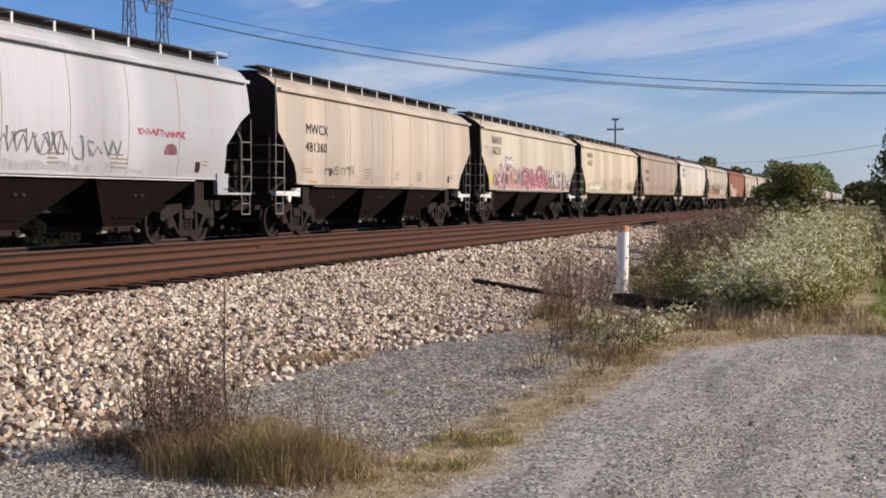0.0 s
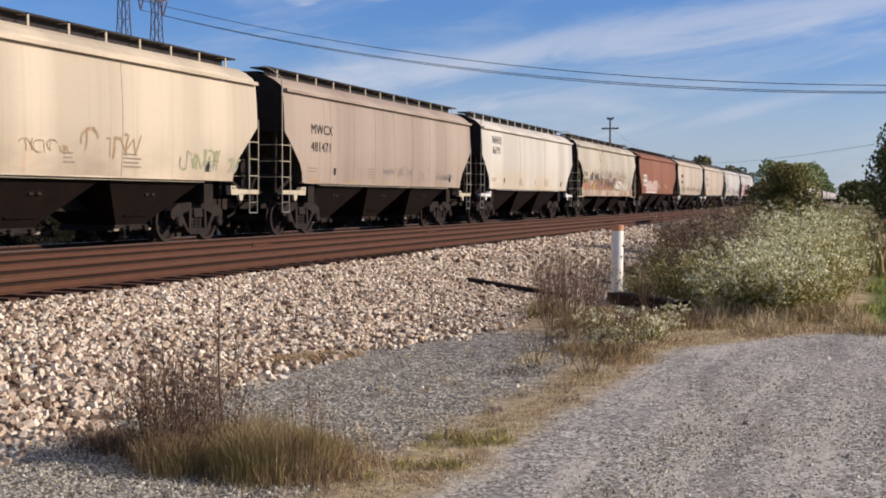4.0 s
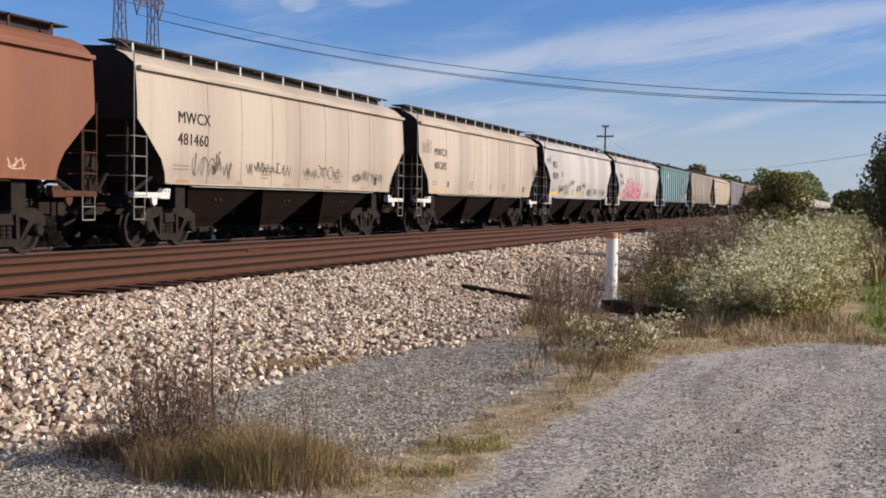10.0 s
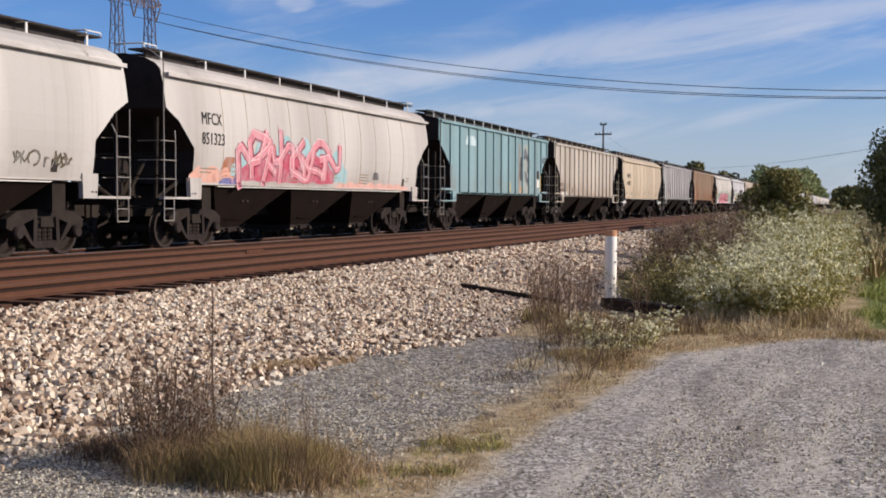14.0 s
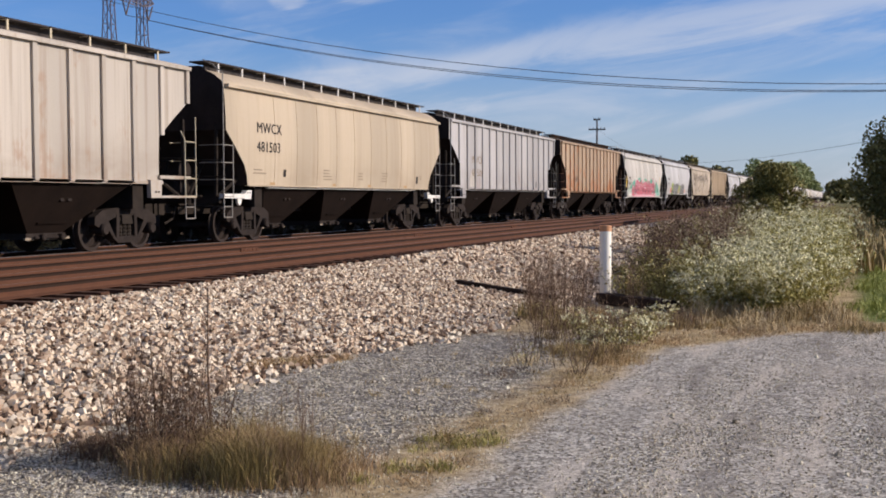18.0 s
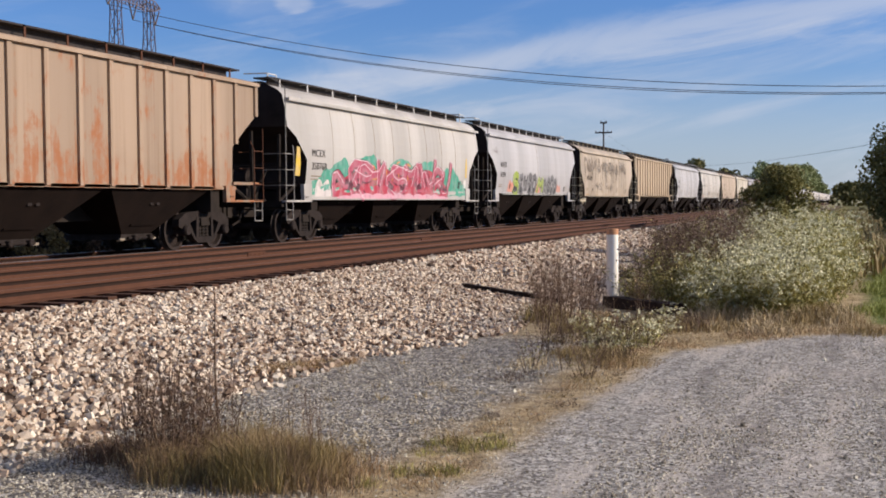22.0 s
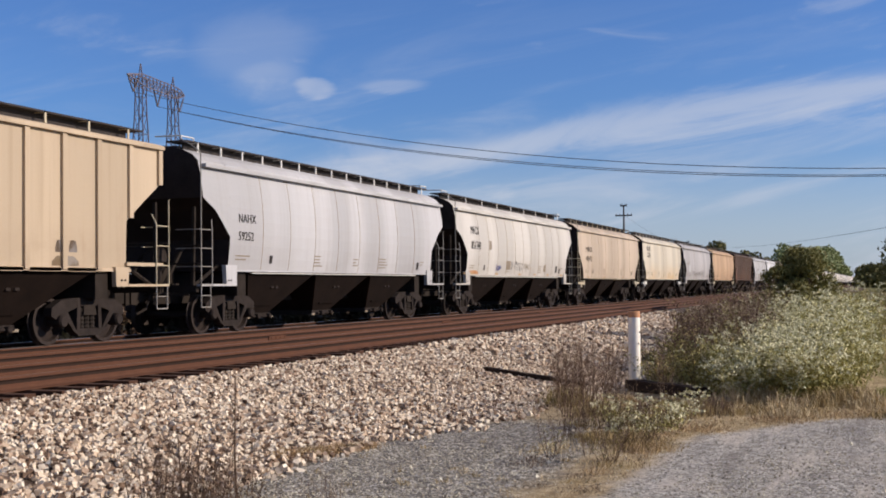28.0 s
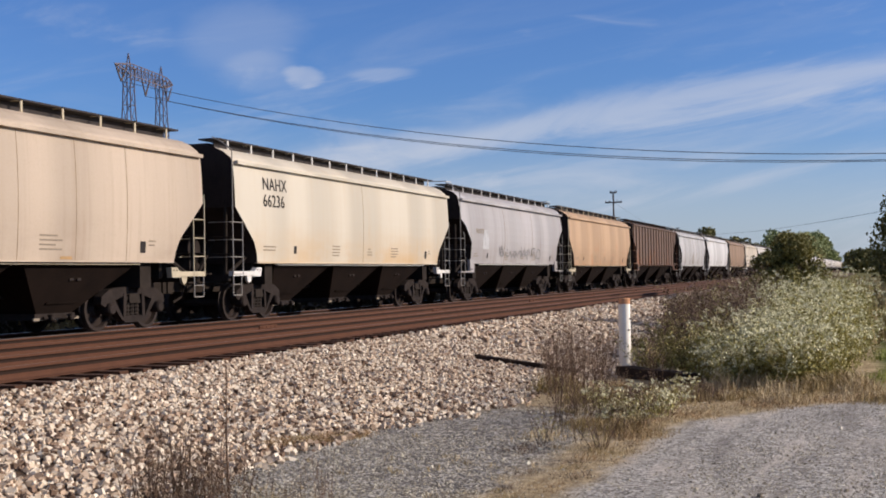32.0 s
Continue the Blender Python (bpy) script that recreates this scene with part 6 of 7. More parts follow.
def plain_car(length, mat, trim, kind, label):
    """A car that stays far off: shell, sills, bays and trucks."""
    car = thing("hopper_car", label, "freight car", "cars of the train")
    half = length / 2
    part("body", body_mesh(kind, length, mat), car)
    s = Shape().box(-half + 0.1, half - 0.1, -0.26, 0.26, 0.72, 1.05)
    part("centre_sill", s.mesh("centre_sill", "dark"), car)
    s = Shape()
    s.box(-half + 0.12, half - 0.12, -1.04, 1.04, 4.2, 4.46)
    part("walkway", s.mesh("walkway", "grate"), car)
    for i in (-1, 0, 1):
        part("hopper", HOPPERS[next(iter(HOPPERS))], car, pose(i * 3.9, 0, 0))
    for q in (-1, 1):
        painted(part("end_sill", KIT["end_sill"][kind, q], car, pose(-half, 0, 0) if q < 0 else pose(half, 0, 0, 0, 0, 180)), trim)
        t = part("truck", KIT["bolster"], car, pose(q * (half - 2.15), 0, 0))
        for k in (-1, 1):
            part("sideframe", KIT["sideframe"], t, pose(0, k * 1.0, 0))
            w = part("wheelset", KIT["far_wheelset"], t, pose(k * 0.89, 0, 0.457))
            WHEELSETS.append((k, w))
    return car


def build_tail():
    r = random.Random(21)
    shades = (((226, 218, 200), "white"), ((216, 198, 164), "tan"), ((208, 206, 202), "light grey"), ((232, 222, 196), "cream"))
    x = TAIL
    for i in range(32):
        rgb, word = shades[r.choice((0, 0, 1, 2, 3))]
        kind = r.choice((LEDGE, ROUND))
        m = PAINT(rgb, grime=0.3, rust=0.04, streak=0.4)
        car = plain_car(16.35, m, MAT["white"], kind, "%s covered hopper in the distant part of the train" % word)
        car.matrix_basis = pose(x + 8.8, FAR_Y, 0)
        CARS.append((car, x + 8.8))
        x += 17.6


build_tail()


# ---- marker post ----
def marker_post():
    x, y = 21.45, 4.15
    z = height(x, y)
    ob = thing("marker_post", "white plastic pipe marker post with a dull orange top", "marker post", at=pose(x, y, z, 0, 0.6, 0))
    s = Shape().turned([(0.105, -0.3), (0.105, 0.38), (0.108, 0.382), (0.108, 0.40), (0.105, 0.402), (0.105, 1.235)], 32)
    part("pipe", s.mesh("pipe", "pipe"), ob)
    s = Shape().turned([(0.107, 1.225), (0.107, 1.285), (0.109, 1.29), (0.109, 1.32), (0.10, 1.33), (0.0, 1.33)], 24)
    part("band", s.mesh("band", "signal"), ob, None, "sun-bleached orange top band")
    s = Shape()
    for a, zz in ((-1.9, 0.95), (-1.3, 0.62), (-1.5, 0.30), (-2.2, 0.75)):
        s.turned([(0.012, 0.0), (0.012, 0.006)], 8, "y", (0.0, -0.11, zz)) if a == -1.5 else s.box(0.1 * math.cos(a) - 0.012, 0.1 * math.cos(a) + 0.012, 0.105 * math.sin(a) - 0.012, 0.105 * math.sin(a) + 0.006, zz, zz + 0.03)
    tagged(part("scuff", s.mesh("scuff", "dark"), ob), kind="stuff")
    return ob


marker_post()
s = Shape().turned([(0.08, 0.0), (0.08, 0.74), (0.065, 0.79), (0.0, 0.79)], 12)
far_marker = new("marker_post", s.mesh("marker_post", "pipe"))
far_marker.matrix_basis = pose(44.4, 25.2, -0.80)
tagged(far_marker, "small white marker post beyond the far track", "marker post")


def lying_timber(a, b, w0, h0, mat, label, seed):
    """A split timber lying on the ground from a to b."""
    a, b = Vector((*a, 0)), Vector((*b, 0))
    a.z, b.z = height(a.x, a.y) + h0, height(b.x, b.y) + h0 * 1.2
    d = (b - a).normalized()
    side = d.cross(Vector((0, 0, 1))).normalized()
    up = side.cross(d)
    s, n = Shape(), 8
    vs = []
    rr = random.Random(seed)
    for i in range(n + 1):
        c = a.lerp(b, i / n) + up * rr.uniform(-0.008, 0.008)
        w, h = w0 * rr.uniform(0.85, 1.1), h0 * rr.uniform(0.85, 1.1)
        vs += [c - side * w - up * h, c + side * w - up * h, c + side * w * 0.9 + up * h, c - side * w * 0.9 + up * h]
    faces = [(4 * i + k, 4 * i + (k + 1) % 4, 4 * i + 4 + (k + 1) % 4, 4 * i + 4 + k) for i in range(n) for k in range(4)]
    s.add(vs, faces + [(3, 2, 1, 0), (4 * n, 4 * n + 1, 4 * n + 2, 4 * n + 3)])
    ob = new("old_timber", s.mesh("old_timber", mat))
    return tagged(ob, label, "timber")


lying_timber((20.9, 6.75), (20.35, 4.75), 0.07, 0.045, "charred", "dark weathered pole lying across the foot of the ballast", 2)
lying_timber((20.7, 4.05), (18.7, 2.55), 0.14, 0.09, "charred", "black charred sleeper lying in the weeds by the post", 5)


# ---- plants ----
def quads(name, corners, mat):
    """A mesh of loose quads or leaves from an array of (n, 4, 3) corners."""
    n = len(corners)
    me = bpy.data.meshes.new(name)
    me.vertices.add(n * 4)
    me.loops.add(n * 4)
    me.polygons.add(n)
    me.vertices.foreach_set("co", np.asarray(corners, np.float32).ravel())
    me.loops.foreach_set("vertex_index", np.arange(n * 4, dtype=np.int32))
    me.polygons.foreach_set("loop_start", np.arange(0, n * 4, 4, dtype=np.int32))
    me.polygons.foreach_set("loop_total", np.full(n, 4, np.int32))
    me.materials.append(MAT[mat])
    me.update()
    return me


def leaves(centres, size, rng, droop=0.35, longish=1.7):
    """Rhombic leaves, turned at random, one at each centre."""
    n = len(centres)
    a = rng.normal(size=(n, 3))
    a[:, 2] -= droop
    a /= np.linalg.norm(a, axis=1, keepdims=True)
    b = np.cross(a, rng.normal(size=(n, 3)))
    b /= np.linalg.norm(b, axis=1, keepdims=True) + 1e-9
    s = size * rng.uniform(0.6, 1.3, (n, 1))
    tip, w = a * s * longish / 2, b * s / 2
    return np.stack([centres - tip, centres - w * 0.9, centres + tip, centres + w * 0.9], 1)


def blades(roots, heights, width, lean, rng, bend=0.5):
    """Grass blades: two quads each, bent over towards the tip."""
    n = len(roots)
    ang = rng.uniform(0, 6.283, n)
    out = np.stack([np.cos(ang), np.sin(ang), np.zeros(n)], 1) * (rng.uniform(0, 1, n) ** 0.7 * lean)[:, None]
    face = rng.uniform(0, 6.283, n)
    side = np.stack([np.cos(face), np.sin(face), np.zeros(n)], 1) * width * rng.uniform(0.6, 1.4, (n, 1))
    h = heights[:, None]
    up = np.array([0, 0, 1.0])
    mid = roots + up * h * 0.55 + out * h * 0.35
    top = roots + up * h * (1 - bend * lean * 0.5) + out * h
    low = np.stack([roots - side, roots + side, mid + side * 0.75, mid - side * 0.75], 1)
    high = np.stack([mid - side * 0.75, mid + side * 0.75, top + side * 0.1, top - side * 0.1], 1)
    return np.concatenate([low, high], 1).reshape(-1, 4, 3)


def ground_z(x, y):
    return np.array([height(float(a), float(b)) for a, b in zip(x, y)])


def tuft(name, label, mat, x, y, rx, ry, n, h, lean, seed, width=0.004, category="grass"):
    """A patch of grass; taller in the middle."""
    rng = np.random.default_rng(seed)
    px, py = rng.normal(0, 0.42, n), rng.normal(0, 0.42, n)
    gx, gy = x + px * rx, y + py * ry
    roots = np.stack([gx, gy, ground_z(gx, gy) - 0.01], 1)
    hh = h * rng.uniform(0.3, 1.15, n) * np.exp(-0.7 * (px ** 2 + py ** 2))
    ob = new(name, quads(name, blades(roots, hh, width, lean, rng), mat))
    return tagged(ob, label, category, "grass patches", "stuff")


def stem_weed(name, label, x, y, h, branches, seed, mat="brownweed", leaf=None, leaf_n=0, leaf_size=0.03, flower=None, flower_n=0, flower_size=0.02, stems=3, spread=0.12, r=0.004, category="weed", group="weeds"):
    """A weed of upright stems that fork near the top, with what leaves and flower heads it has."""
    rng = np.random.default_rng(seed)
    if 13 < x < 21.4 and abs(y / x - 0.1935) < 0.014:      # the post stands clear
        h *= 0.35
    ob = thing(name, label, category, group, at=pose(x, y, height(x, y)))
    s, tips = Shape(), []
    for _ in range(stems):
        a, b = rng.uniform(0, 6.28), rng.uniform(0.2, 1.0) * spread
        base = Vector((0.3 * b * math.cos(a), 0.3 * b * math.sin(a), -0.02))
        hh = h * rng.uniform(0.72, 1.05)
        top = base + Vector((b * math.cos(a) * 1.3, b * math.sin(a) * 1.3, hh))
        mid = base.lerp(top, 0.5) + Vector((*rng.uniform(-0.02, 0.02, 2) * h, 0))
        s.rod(base, mid, r, 4, r * 0.85)
        s.rod(mid, top, r * 0.85, 4, r * 0.4)
        tips.append(top)
        for _ in range(branches):
            t = rng.uniform(0.35, 0.95)
            p = mid.lerp(top, (t - 0.5) * 2) if t > 0.5 else base.lerp(mid, t * 2)
            c = rng.uniform(0, 6.28)
            q = p + Vector((math.cos(c), math.sin(c), rng.uniform(0.7, 1.8))) * hh * rng.uniform(0.08, 0.2)
            s.rod(p, q, r * 0.5, 3, r * 0.25)
            tips.append(q)
    tagged(part("stalk", s.mesh("stalk", mat), ob), kind="stuff")
    tp = np.array([tuple(t) for t in tips])
    if leaf:
        k = rng.integers(0, len(tp), leaf_n)
        c = tp[k] * np.column_stack([rng.uniform(0.3, 1.0, (leaf_n, 1))] * 3) + rng.normal(0, 0.06 * h, (leaf_n, 3)) * (1, 1, 0.7)
        c[:, 2] = np.clip(c[:, 2], 0.02, None)
        tagged(part("foliage", quads("foliage", leaves(c, leaf_size, rng), leaf), ob), kind="stuff")
    if flower:
        m = max(6, flower_n // 9)
        heads = tp[rng.integers(0, len(tp), m)] + rng.normal(0, 0.07 * h, (m, 3)) * (1, 1, 0.6)
        c = heads[rng.integers(0, m, flower_n)] + rng.normal(0, flower_size * 1.1, (flower_n, 3)) * (1, 1, 0.5)
        c[:, 2] = np.clip(c[:, 2], 0.05, None)
        tagged(part("flower_head", quads("flower_head", leaves(c, flower_size, rng, -0.8, 1.1), flower), ob), kind="stuff")
    return ob


def near_grass():
    # the olive clump on the flat, and the straw round it
    rr = random.Random(41)
    for i in range(40):
        a = rr.uniform(0, 6.28)
        d = rr.uniform(0.0, 1.0) ** 0.5
        gx, gy = 6.80 + d * 0.52 * math.cos(a), 3.66 + d * 0.60 * math.sin(a)
        tuft("grass_clump", "fine upright olive grass clump on the gravel", ("olive", "clump", "olive", "clump", "rusty", "brownweed")[i % 6], gx, gy, 0.26, 0.26, 720, rr.uniform(0.26, 0.50) * (1.0 - 0.22 * d), rr.uniform(0.25, 0.9), 500 + i, 0.0012)
    for i in range(34):                # bare stalks that stand out of the clump
        stem_weed("dry_weed", "thin brown stalk standing out of the grass clump", 6.9 + rr.uniform(-0.5, 0.55), 3.75 + rr.uniform(-0.7, 0.5), rr.uniform(0.30, 0.60), 4, 950 + i, stems=2, spread=0.06, r=0.0022)
    for i in range(8):
        tuft("grass_clump", "low reddish dry grass at the foot of the clump", ("brownweed", "rusty", "straw", "rusty")[i % 4], 6.55 + rr.uniform(-0.35, 0.55), 3.66 + rr.uniform(-0.6, 0.6), 0.5, 0.5, 700, rr.uniform(0.14, 0.24), 0.9, 540 + i, 0.0018)
    tuft("grass_clump", "low dark grass creeping over the gravel", "brownweed", 6.85, 4.55, 0.4, 0.5, 1500, 0.20, 0.9, 4, 0.0022)
    tuft("grass_clump", "low dark grass creeping over the gravel", "brownweed", 7.10, 4.95, 0.35, 0.4, 700, 0.12, 0.9, 14, 0.0022)
    for i in range(7):
        k = i / 6
        tuft("grass_clump", "orange-brown dry grass mat at the foot of the ballast", ("rusty", "rusty", "straw")[i % 3], 10.75 + 0.95 * k, 5.55 - 0.42 * k, 0.34, 0.20, 600, 0.11, 1.0, 560 + i, 0.003)
    r = random.Random(3)
    for i in range(96):                # the verge along the drive
        x = 5.4 + i * 0.087 + r.uniform(-0.1, 0.1)
        y = road_edge(x) + 0.06 + abs(r.gauss(0, 0.36))
        tuft("grass_clump", "dry straw verge grass beside the drive", r.choice(("straw", "straw", "rusty", "olive", "brownweed")), x, y, 0.26, 0.20, 80, r.uniform(0.03, 0.08) + (0.06 if i % 7 == 0 else 0.0), 1.6, 1000 + i, 0.0022)
    for i in range(16):                # green tufts at the drive's mouth
        x = r.uniform(6.6, 8.3)
        tuft("grass_clump", "pale green weedy tuft at the edge of the drive", r.choice(("weedgreen", "olive")), x, road_edge(x) + r.uniform(0.05, 0.55), 0.16, 0.16, 120, r.uniform(0.05, 0.12), 0.9, 1200 + i, 0.0026)
    for i in range(26):                # where the verge runs on in front of the asters
        x = 13.6 + r.uniform(0, 3.6)
        y = road_edge(x) + r.uniform(0.1, 1.0)
        tuft("grass_clump", "matted straw grass in front of the flowering weeds", r.choice(("straw", "straw", "rusty")), x, y, 0.6, 0.6, 300, r.uniform(0.04, 0.10), 1.1, 60 + i, 0.004)
    for i in range(30):                # weeds round the post
        x, y = r.uniform(11.9, 20.5), r.uniform(2.1, 4.4)
        if y < road_edge(x) + 0.3 or (x < 14 and y > 3.1) or abs(y / x - 0.1935) < 0.03 or (x > 16.5 and 0.12 < y / x < 0.2):
            continue
        tuft("grass_clump", "brown and olive weedy grass beside the marker post", r.choice(("olive", "brownweed", "clump")), x, y, 0.7, 0.5, 520, r.uniform(0.22, 0.45), 0.35, 90 + i, 0.0035)
    for i in range(12):                # the weedy end of the verge
        x, y = r.uniform(11.2, 14.2), r.uniform(2.15, 3.2)
        tuft("grass_clump", "brown and olive weedy grass at the end of the verge", r.choice(("rusty", "brownweed", "olive", "straw")), x, y, 0.55, 0.4, 300, r.uniform(0.06, 0.16), 0.9, 600 + i, 0.0026)
    for i in range(30):                # the tangle between the grey gravel and the post
        x = r.uniform(12.6, 17.5)
        y = r.uniform(max(0.165 * x, road_edge(x) + 0.3), 0.240 * x)
        tuft("grass_clump", "tangled brown and olive weedy grass between gravel and post", r.choice(("olive", "brownweed", "clump", "rusty")), x, y, 0.4, 0.3, 240, r.uniform(0.08, 0.24), 0.5, 1300 + i, 0.0030)
    for i in range(46):                # scruff at the foot of the flowering weeds
        x, y = r.uniform(15.9, 18.0), r.uniform(-0.2, 2.5)
        tuft("grass_clump", "scruffy dry grass at the foot of the flowering weeds", r.choice(("straw", "olive", "straw")), x, y, 0.5, 0.5, 200, r.uniform(0.06, 0.22), 0.9, 700 + i, 0.004)
    for i in range(26):                # taller stems before the flowering weeds
        x, y = r.uniform(17.3, 18.3), r.uniform(0.0, 2.1)
        tuft("grass_clump", "tall straw and olive grass before the flowering weeds", r.choice(("straw", "olive", "olive")), x, y, 0.45, 0.4, 160, r.uniform(0.22, 0.45), 0.6, 900 + i, 0.005)
    for i in range(40):
        x = 18.6 + i * 0.55
        tuft("lawn_grass", "bright green grass beyond the flowering weeds", "lawn", x, -0.016 * x - 0.12 + r.uniform(-0.7, 0.2), 0.8, 0.6, 420, r.uniform(0.10, 0.24), 0.7, 140 + i, 0.006)
    for i in range(46):                # single sprigs on the grey gravel
        x, y = r.uniform(6.5, 13), r.uniform(2.6, 4.9)
        tuft("grass_sprig", "small dry sprig growing in the gravel", r.choice(("straw", "olive")), x, y, 0.08, 0.08, 18, 0.09, 0.9, 200 + i, 0.003)


near_grass()


def weeds():
    r = random.Random(12)
    stem_weed("tall_weed", "tall bare brown weed stalk above the grass clump", 6.98, 4.37, 1.02, 3, 1, stems=1, spread=0.03, r=0.007)
    stem_weed("tall_weed", "tall bare brown weed stalk above the grass clump", 7.30, 4.12, 1.12, 2, 2, stems=1, spread=0.03, r=0.008)
    for i in range(25):
        stem_weed("dry_weed", "dark dry branching weed in the grass clump", 6.80 + r.uniform(-0.3, 0.35), 4.12 + r.uniform(-0.22, 0.22), r.uniform(0.45, 0.9), 9, 10 + i, leaf="brownweed", leaf_n=85, leaf_size=0.014, stems=3, spread=0.14, r=0.0032)
    for i in range(58):                # sparse tall stalks between the grey gravel and the post
        x = r.uniform(14.2, 20.6)
        y = r.uniform(max((0.160 if x < 16.5 else 0.208) * x, 2.4), 0.262 * x)
        stem_weed("dry_weed", "thin tall brown weed stalks beside the ballast", x, y, r.uniform(0.55, 1.15), 7, 40 + i, leaf="brownweed", leaf_n=34, leaf_size=0.016, stems=3, spread=0.16, r=0.0042)
    for i in range(26):
        x, y = r.uniform(11.4, 14.6), r.uniform(2.3, 3.4)
        stem_weed("dry_weed", "thin brown weed at the end of the verge", x, y, r.uniform(0.25, 0.6), 8, 800 + i, leaf=r.choice(("brownweed", "olive", "weedgreen")), leaf_n=34, leaf_size=0.014, stems=4, spread=0.2, r=0.003)
    for i in range(26):
        x = r.uniform(13.2, 16.2)
        y = r.uniform(2.15, 0.225 * x)
        stem_weed("small_aster", "low weed with small cream flowers near the drive", x, y, r.uniform(0.22, 0.40), 7, 100 + i, mat="brownweed", leaf="weedgreen", leaf_n=110, leaf_size=0.020, flower="aster", flower_n=r.choice((50, 90, 140)), flower_size=0.024, stems=6, spread=0.3, r=0.003, group="asters")
    for i in range(66):                # brown thicket by the ballast
        x = r.uniform(23.0, 40)
        k = r.random()
        y = (0.090 + 0.060 * k) * x
        stem_weed("brown_thicket", "tall dead brown weeds at the ballast's edge", x, y, (r.uniform(1.15, 1.75) + 0.010 * (x - 23)) * (1.0 - 0.35 * k), 12, 130 + i, leaf=r.choice(("brownweed", "brownweed", "brownweed", "weedgreen")), leaf_n=520, leaf_size=0.032, stems=7, spread=0.45, r=0.006)
    for i in range(40):                # green undergrowth between post and asters
        x = r.uniform(20.4, 27)
        k = r.random()
        y = (0.115 + 0.062 * k) * x
        stem_weed("undergrowth", "low olive green undergrowth behind the marker post", x, y, r.uniform(0.55, 0.95) * (1.1 - 0.35 * k), 9, 200 + i, mat="brownweed", leaf=r.choice(("weedgreen", "weedgreen", "olive")), leaf_n=480, leaf_size=0.030, flower="aster" if i % 3 == 0 else None, flower_n=60, flower_size=0.026, stems=6, spread=0.45, r=0.005)
    for i in range(96):                # the bank of white asters
        x = 18.0 + 15 * r.random() ** 1.5
        lo, hi = 0.42 - 0.004 * (x - 18), 0.105 * x + 0.25
        y = r.uniform(lo, hi)
        right = 1 - (y - lo) / (hi - lo)
        h = (0.62 + 0.055 * (x - 18.0) + 0.30 * right + 0.25 * r.random()) * (0.80 + 0.14 * right)
        centre = math.exp(-((right - 0.55) / 0.33) ** 2)
        stem_weed("aster_bush", "bushy weed covered in small white aster flowers", x, y, h, 10, 300 + i, mat="weedgreen", leaf="weedgreen", leaf_n=950, leaf_size=0.032, flower="aster", flower_n=int(140 + r.choice((400, 800, 1200, 1600)) * centre), flower_size=0.030, stems=9, spread=0.55, r=0.005, group="asters")
    for i in range(26):                # paler tops that run on behind
        x = r.uniform(28, 52)
        y = r.uniform(0.026 * x, 0.055 * x)
        stem_weed("aster_bush", "pale green flowering weeds farther along the bank", x, y, r.uniform(1.15, 1.5), 9, 420 + i, mat="weedgreen", leaf="weedgreen", leaf_n=1100, leaf_size=0.055, flower="aster", flower_n=260, flower_size=0.04, stems=8, spread=0.8, r=0.008, group="asters")


weeds()


def limb(s, a, b, r0, r1):
    s.rod(a, b, r0, 7, r1)


def tree(name, label, x, y, h, rx, ry, mat, n, leaf, seed, low=0.12, lobes=16, category="tree", group="trees", z=None):
    """A tapered trunk, forking limbs and a crown of leaf clumps with gaps."""
    rng = np.random.default_rng(seed)
    z = height(x, y) if z is None else z
    ob = thing(name, label, category, group, at=pose(x, y, z))
    s = Shape()
    r0 = 0.022 * h + 0.02
    fork = Vector((0, 0, h * 0.38))
    limb(s, (0, 0, -0.1), fork, r0, r0 * 0.7)
    cs, rad = [], []
    for i in range(lobes):
        a, t = rng.uniform(0, 6.28), rng.uniform(low + 0.08, 0.92)
        wide = math.sin(math.pi * min(1, max(0.05, (t - low) / (1 - low))) ** 0.8) ** 0.6
        d = rng.uniform(0.25, 0.85) * wide
        c = Vector((d * rx * math.cos(a), d * ry * math.sin(a), t * h))
        limb(s, fork * rng.uniform(0.5, 1.0), c, r0 * 0.35, r0 * 0.08)
        cs.append(tuple(c))
        rad.append(rng.uniform(0.20, 0.36) * (rx + ry) / 2)
    part("trunk", s.mesh("trunk", "bark"), ob)
    cs, rad = np.array(cs), np.array(rad)
    k = rng.integers(0, lobes, n)
    d = rng.normal(size=(n, 3))
    d /= np.linalg.norm(d, axis=1, keepdims=True)
    c = cs[k] + d * (rad[k] * rng.uniform(0.55, 1.05, n))[:, None] * (1, 1, 0.85)
    c[:, 2] = np.clip(c[:, 2], 0.05 * h, None)
    tagged(part("crown", quads("crown", leaves(c, leaf, rng), mat), ob), kind="stuff")
    return ob


